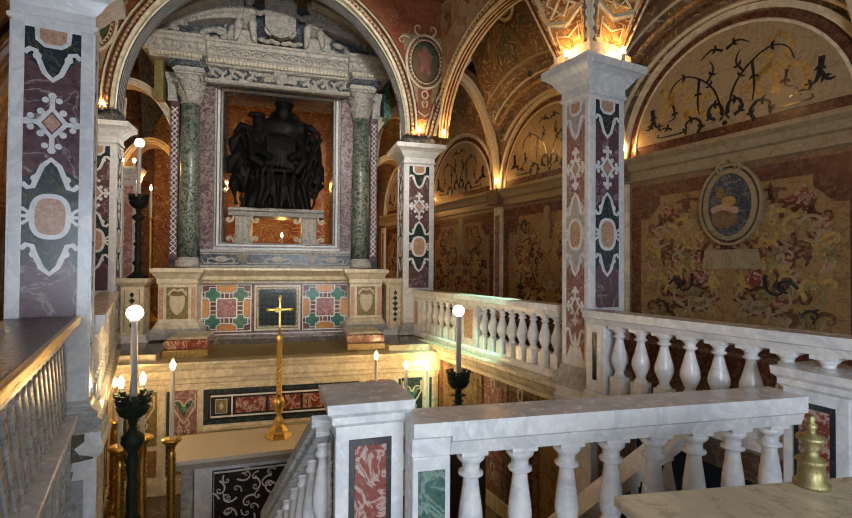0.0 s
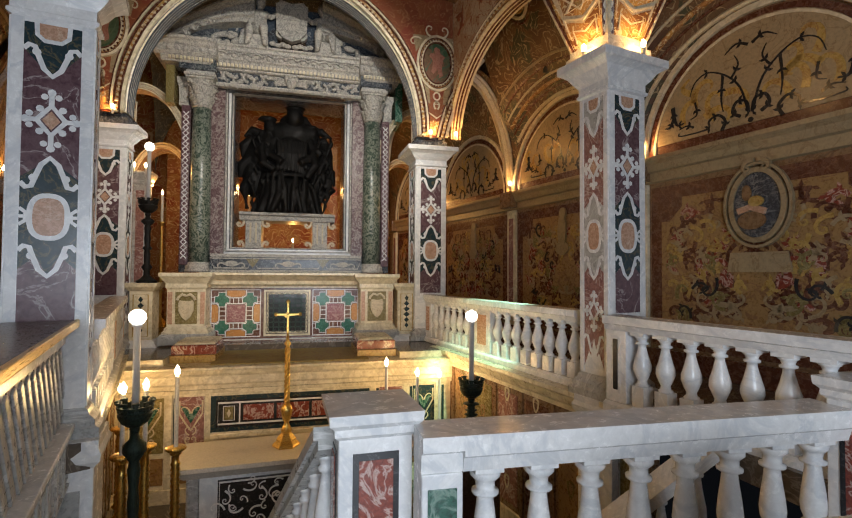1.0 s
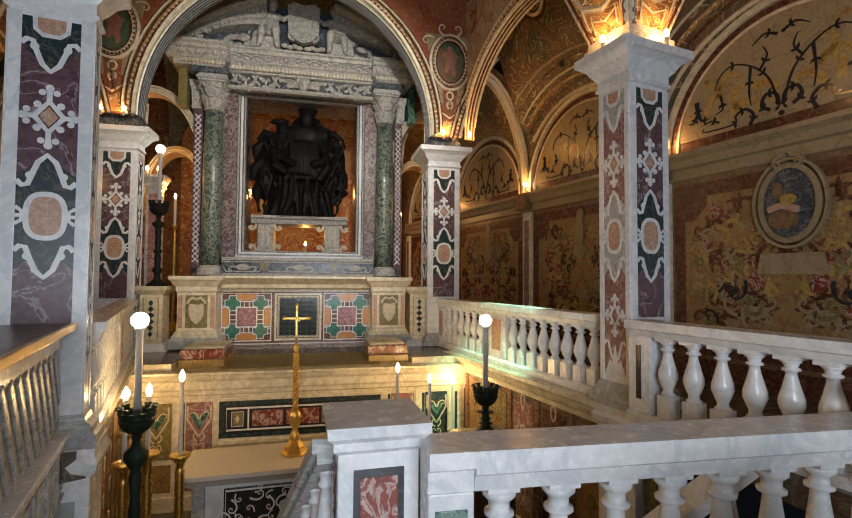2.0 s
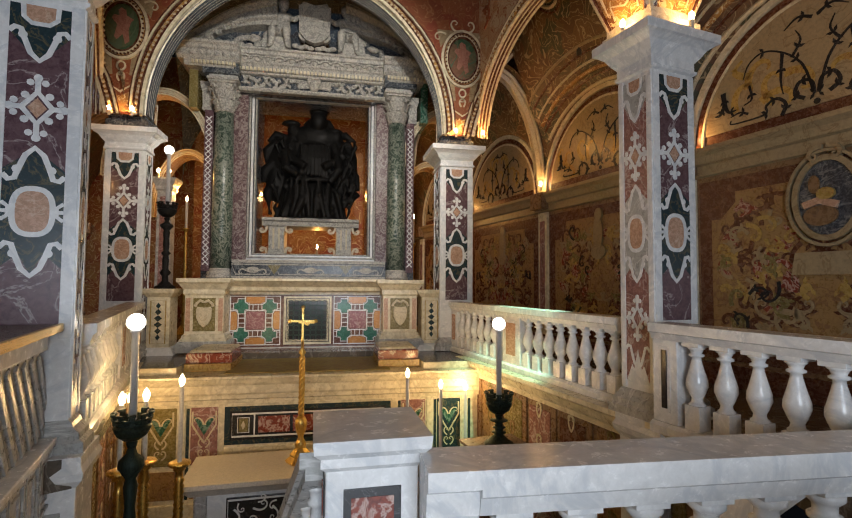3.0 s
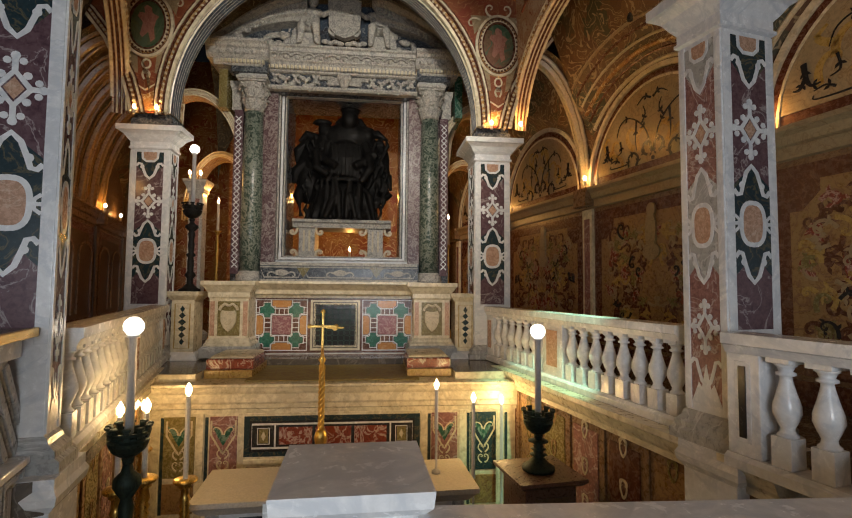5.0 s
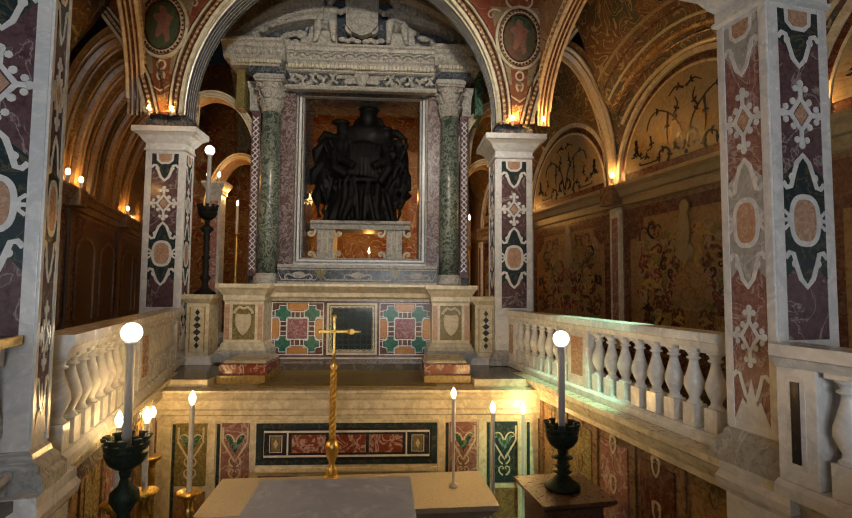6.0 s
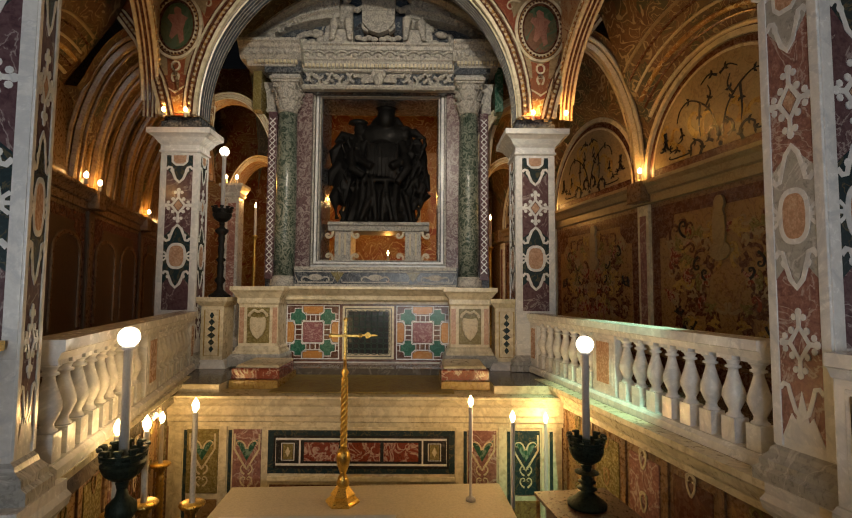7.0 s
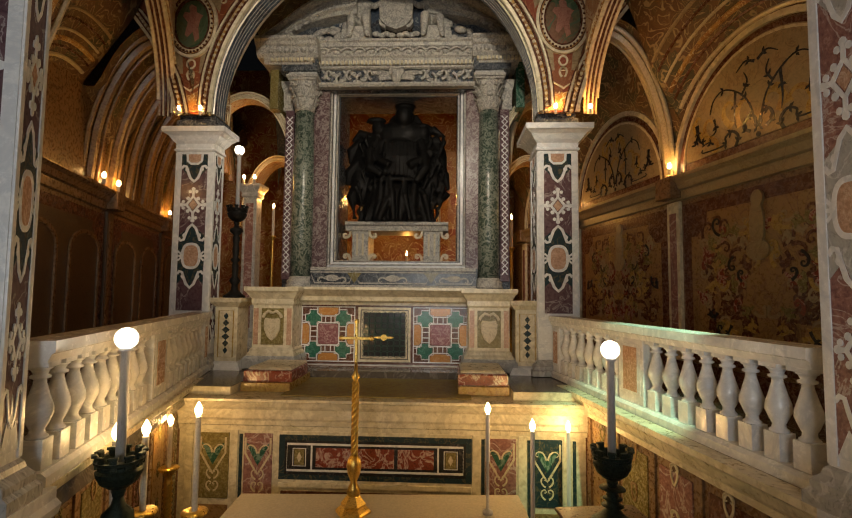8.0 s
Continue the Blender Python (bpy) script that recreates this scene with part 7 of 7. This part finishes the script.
# wall bracket bulbs
bulb((-2.9, 11.86, 3.76), 28, 1.2)
bulb((-3.12, 11.86, 3.76), 6, 1.2)
for y, z in ((9.1, 3.2), (6.35, 3.2), (12.1, 3.2), (6.1, 3.2)):
    bulb((WR(y) - 0.14, y, z + 0.06), 9, 1.1)
for y in (7.3, 9.6, 10.2, 13.3, 15.0):
    bulb((WL(y) + 0.16, y, 3.24), 7, 1.3)
for x, y, z in ((-0.98, 13.5, 3.5), (0.86, 13.5, 3.55), (-2.75, 12.6, 3.3), (2.45, 12.8, 3.1), (0.1, 13.6, 2.35)):
    root = thing("far_candle", pose(x, y, z), "tall lit candle behind the altar", "candle", "far candles")
    part("wax", lathe([(0.03, -0.6), (0.03, 0), (0.02, 0.01)], 12), CANDLE, root)
    part("flame", lathe([(0, 0.14), (0.022, 0.08), (0.025, 0.04), (0.01, 0.01)], 10), FLAME, root).visible_shadow = False
    part("stand", lathe([(0.2, AMB - z), (0.12, AMB - z + 0.1), (0.04, AMB - z + 0.2), (0.03, -0.7), (0.07, -0.62), (0.07, -0.6)], 14), BRASS, root)
    lamp("candle_light", "POINT", (x, y, z + 0.2), 24, AMBER, 0.04)

# ---- lamps and candlesticks in the pit ----


def globe_lamp(x, y, zg, zcup, zfoot, material, label, power=0.8, tall=0.0):
    root = thing("globe_lamp", pose(x, y, 0), label, "lamp", "globe lamps")
    r = 0.074
    bm = bmesh.new()
    blob(bm, (0, 0, zg), r, (1, 1, 1), 20, 14)
    part("globe", bm, GLOBE, root, "lit white glass globe", smooth=True).visible_shadow = False
    part("tube", lathe([(0.032, zcup - 0.02), (0.03, zg - 0.09), (0.045, zg - 0.085), (0.045, zg - 0.07), (0.025, zg - 0.06)], 16), STEEL, root, smooth=True)
    bm = lathe([(0.035, zcup - 0.25), (0.045, zcup - 0.21), (0.035, zcup - 0.2), (0.07, zcup - 0.185), (0.115, zcup - 0.15), (0.14, zcup - 0.1), (0.145, zcup - 0.075), (0.128, zcup - 0.06), (0.128, zcup - 0.04), (0.152, zcup - 0.02), (0.155, zcup), (0.13, zcup), (0.1, zcup - 0.05), (0.02, zcup - 0.06)], 24)
    cup = part("cup", bm, material, root)
    leaf = None
    for i in range(10):
        a = i * math.pi / 5
        at = pose(0.135 * math.cos(a), 0.135 * math.sin(a), zcup - 0.02, 0, 0, math.degrees(a))
        leaf = again(leaf, at, cup) if leaf else part("leaf", boxes((-0.012, 0.012, -0.022, 0.022, -0.03, 0.055), (-0.004, 0.03, -0.03, 0.03, 0.045, 0.065), bevel=0.006), material, cup, at=at)
    h = zcup - 0.25 - zfoot
    part("stem", lathe([(0.16, zfoot), (0.16, zfoot + 0.03), (0.11, zfoot + 0.06), (0.05, zfoot + 0.12)] + [(q, zfoot + 0.12 + (h - 0.12) * f) for q, f in ((0.045, 0.08), (0.085, 0.14), (0.045, 0.2), (0.05, 0.36), (0.04, 0.42), (0.075, 0.46), (0.04, 0.5), (0.05, 0.62), (0.04, 0.7), (0.055, 0.8), (0.04, 0.84), (0.1, 0.9), (0.095, 0.935), (0.045, 0.965))] + [(0.03, zcup - 0.25)], 18), material, root, smooth=True)
    lamp("globe_light", "POINT", (x, y, zg), power, (1.0, 0.85, 0.62), r)
    return root


globe_lamp(-1.147, 5.45, 1.16, 0.36, PITZ, GREENBRONZE, "bronze candelabrum with a lit globe standing in the pit")
globe_lamp(2.35, 6.15, 1.055, 0.25, -0.29, GREENBRONZE, "green bronze lamp with a lit globe on a wooden stand")
globe_lamp(-2.18, 9.47, 3.67, 2.75, 1.39, BRONZE, "tall dark bronze candelabrum with a lit globe", 0.2)
root = thing("lamp_stand", pose(2.35, 6.15, -0.2, 0, 0, 8), "dark wooden stand with a moulded top", "stand")
part("top", square_lathe([(0.3, 0.3, -0.16), (0.34, 0.34, -0.12), (0.34, 0.34, -0.092)]), WOOD, root)
part("body", boxes((-0.26, 0.26, -0.26, 0.26, PITZ + 0.2, -0.16)), WOOD, root)
part("panel", boxes((-0.18, 0.18, -0.268, -0.25, -0.8, -0.26), bevel=0.004), WALLWOOD, root)


def candlestick(x, y, flame, foot, label, brass=True, power=7, thick=1.0, cut=0.5):
    root = thing("candlestick", pose(x, y, 0), label, "candlestick", "candlesticks")
    zc = foot + (flame - foot) * cut
    m = BRASS if brass else STEEL
    if brass:
        rows = [(0.15, foot), (0.15, foot + 0.04), (0.08, foot + 0.09), (0.04, foot + 0.14)]
        up = zc - foot
        for f, q in ((0.12, 0.05), (0.15, 0.085), (0.19, 0.04), (0.24, 0.035), (0.27, 0.075), (0.3, 0.035)):
            rows.append((q * thick, foot + f * up))
        k = int(0.62 * up / 0.028)
        for i in range(k):
            rows.append(((0.036 if i % 2 else 0.05) * thick, foot + 0.32 * up + i * 0.028))
        rows += [(0.035, zc - 0.06), (0.06, zc - 0.045), (0.05, zc - 0.03), (0.095, zc - 0.005), (0.105, zc + 0.012), (0.1, zc + 0.025), (0.03, zc + 0.028)]
    else:
        rows = [(0.05, foot), (0.05, foot + 0.03), (0.016, foot + 0.05), (0.014, zc), (0.025, zc + 0.01)]
    part("stick", lathe(rows, 14), m, root, smooth=True)
    part("candle", lathe([(0.022, zc), (0.022, flame - 0.05), (0.012, flame - 0.045)], 12), CANDLE if brass else STEEL, root)
    part("bulb", lathe([(0, flame + 0.075), (0.012, flame + 0.055), (0.03, flame + 0.015), (0.026, flame - 0.02), (0.01, flame - 0.045)], 12), FLAME, root, "lit flame-shaped bulb", smooth=True).visible_shadow = False
    lamp("candle_light", "POINT", (x, y, flame), power, WARM, 0.03)


candlestick(-0.94, 6.08, 0.53, PITZ, "tall twisted brass candlestick with a lit electric candle", cut=0.63, power=15)
candlestick(-1.84, 7.28, 0.12, PITZ, "tall brass candlestick with a lit electric candle", cut=0.72, power=16)
candlestick(1.46, 7.1, 0.35, -0.65, "slim silver candlestick with a lit bulb on the altar table", False, power=12)
candlestick(1.9, 7.12, 0.19, PITZ, "slim candlestick with a lit bulb by the pit wall", False, power=16)
candlestick(2.4, 7.74, 0.02, PITZ, "slim candlestick with a lit bulb by the pit wall", False, power=8)
candlestick(-1.3, 5.62, 0.47, PITZ, "brass candlestick with a lit candle beside the candelabrum", power=0.25, cut=0.7)
candlestick(-1.13, 5.7, 0.48, PITZ, "brass candlestick with a lit candle beside the candelabrum", power=0.25, cut=0.72)

# altar crucifix: stand and bare cross
root = thing("altar_cross", pose(0.15, 7.04, 0), "tall gilt brass altar cross on a twisted stem", "cross")
part("foot", lathe([(0.17, -0.65), (0.175, -0.63), (0.16, -0.61), (0.12, -0.58), (0.125, -0.56), (0.1, -0.53), (0.06, -0.48), (0.065, -0.46), (0.05, -0.44)], 6), BRASS, root)
rows = [(0.05, -0.5), (0.07, -0.45), (0.05, -0.4), (0.03, -0.36), (0.06, -0.28), (0.075, -0.2), (0.06, -0.14), (0.03, -0.1)]
part("lower_stem", lathe(rows, 14), BRASS, root, smooth=True)
for k in range(3):
    bm = bmesh.new()
    tube(bm, [(0.02 * math.cos(q * 0.62 + k * 2.1), 0.02 * math.sin(q * 0.62 + k * 2.1), -0.1 + 0.018 * q) for q in range(40)], 0.019, 8)
    part("twist", bm, BRASS, root, smooth=True)
rows = [(0.03, 0.58), (0.02, 0.62), (0.045, 0.66), (0.02, 0.7), (0.014, 0.8)]
part("stem", lathe(rows, 14), BRASS, root, smooth=True)
bm = bmesh.new()
box(bm, -0.014, 0.014, -0.012, 0.012, 0.78, 1.2, 0.004)
box(bm, -0.15, 0.15, -0.012, 0.012, 1.02, 1.048, 0.004)
for x, z in ((-0.15, 1.034), (0.15, 1.034), (0, 1.2)):
    blob(bm, (x, 0, z), 0.026, (1, 0.6, 1), 8, 6)
part("cross", bm, BRASS, root)

# pale marble shelf beside the camera's start, with a worn brass turned knob on it
root = thing("marble_shelf", pose(1.75, 1.22, 0, 0, 0, -6), "pale cream marble shelf top on a square marble support", "shelf")
part("top", boxes((-0.6, 0.7, -0.22, 0.24, 0.895, 0.93), bevel=0.01), CREAM, root)
part("support", boxes((-0.1, 0.55, -0.15, 0.12, 0.0, 0.897)), WHITE, root)
root = thing("brass_finial", pose(1.83, 1.41, 0.93), "worn greenish brass turned finial standing on the shelf", "finial")
part("knob", lathe([(0, 0.225), (0.008, 0.222), (0.014, 0.212), (0.009, 0.2), (0.016, 0.195), (0.018, 0.185), (0.012, 0.175), (0.014, 0.165), (0.04, 0.155), (0.042, 0.145), (0.022, 0.136), (0.028, 0.125), (0.018, 0.112), (0.022, 0.095), (0.04, 0.085), (0.044, 0.078), (0.036, 0.07), (0.038, 0.02), (0.05, 0.012), (0.05, 0.0)], 24), OLDBRASS, root, smooth=True)

# greenish spot over the eastern balustrade
root = thing("spot_lamp", pose(2.9, 5.3, 3.83), "small hanging spot with a greenish light", "lamp")
lamp("spot_light", "SPOT", (2.76, 5.3, 3.78), 1100, (0.5, 1.0, 0.68), 0.04, (2.9, 6.9, 0.95), cone=30)
part("body", lathe([(0.01, 0.06), (0.025, 0.03), (0.025, -0.01), (0.02, -0.01)], 12), BRONZE, root)

# unseen flood lamp and housing, added over the stair head to light the altar
root = thing("flood_lamp", look((0.9, 4.5, 5.7), (0.0, 11.0, 3.4)), "unseen small flood lamp under the vault, added to light the altar", "lamp")
part("housing", boxes((-0.12, 0.12, -0.08, 0.08, 0.02, 0.16)), STEEL, root)
lamp("flood_light", "SPOT", (0.9, 4.56, 5.67), 1050, (1.0, 0.94, 0.84), 0.08, (-0.1, 10.8, 3.7), cone=72)
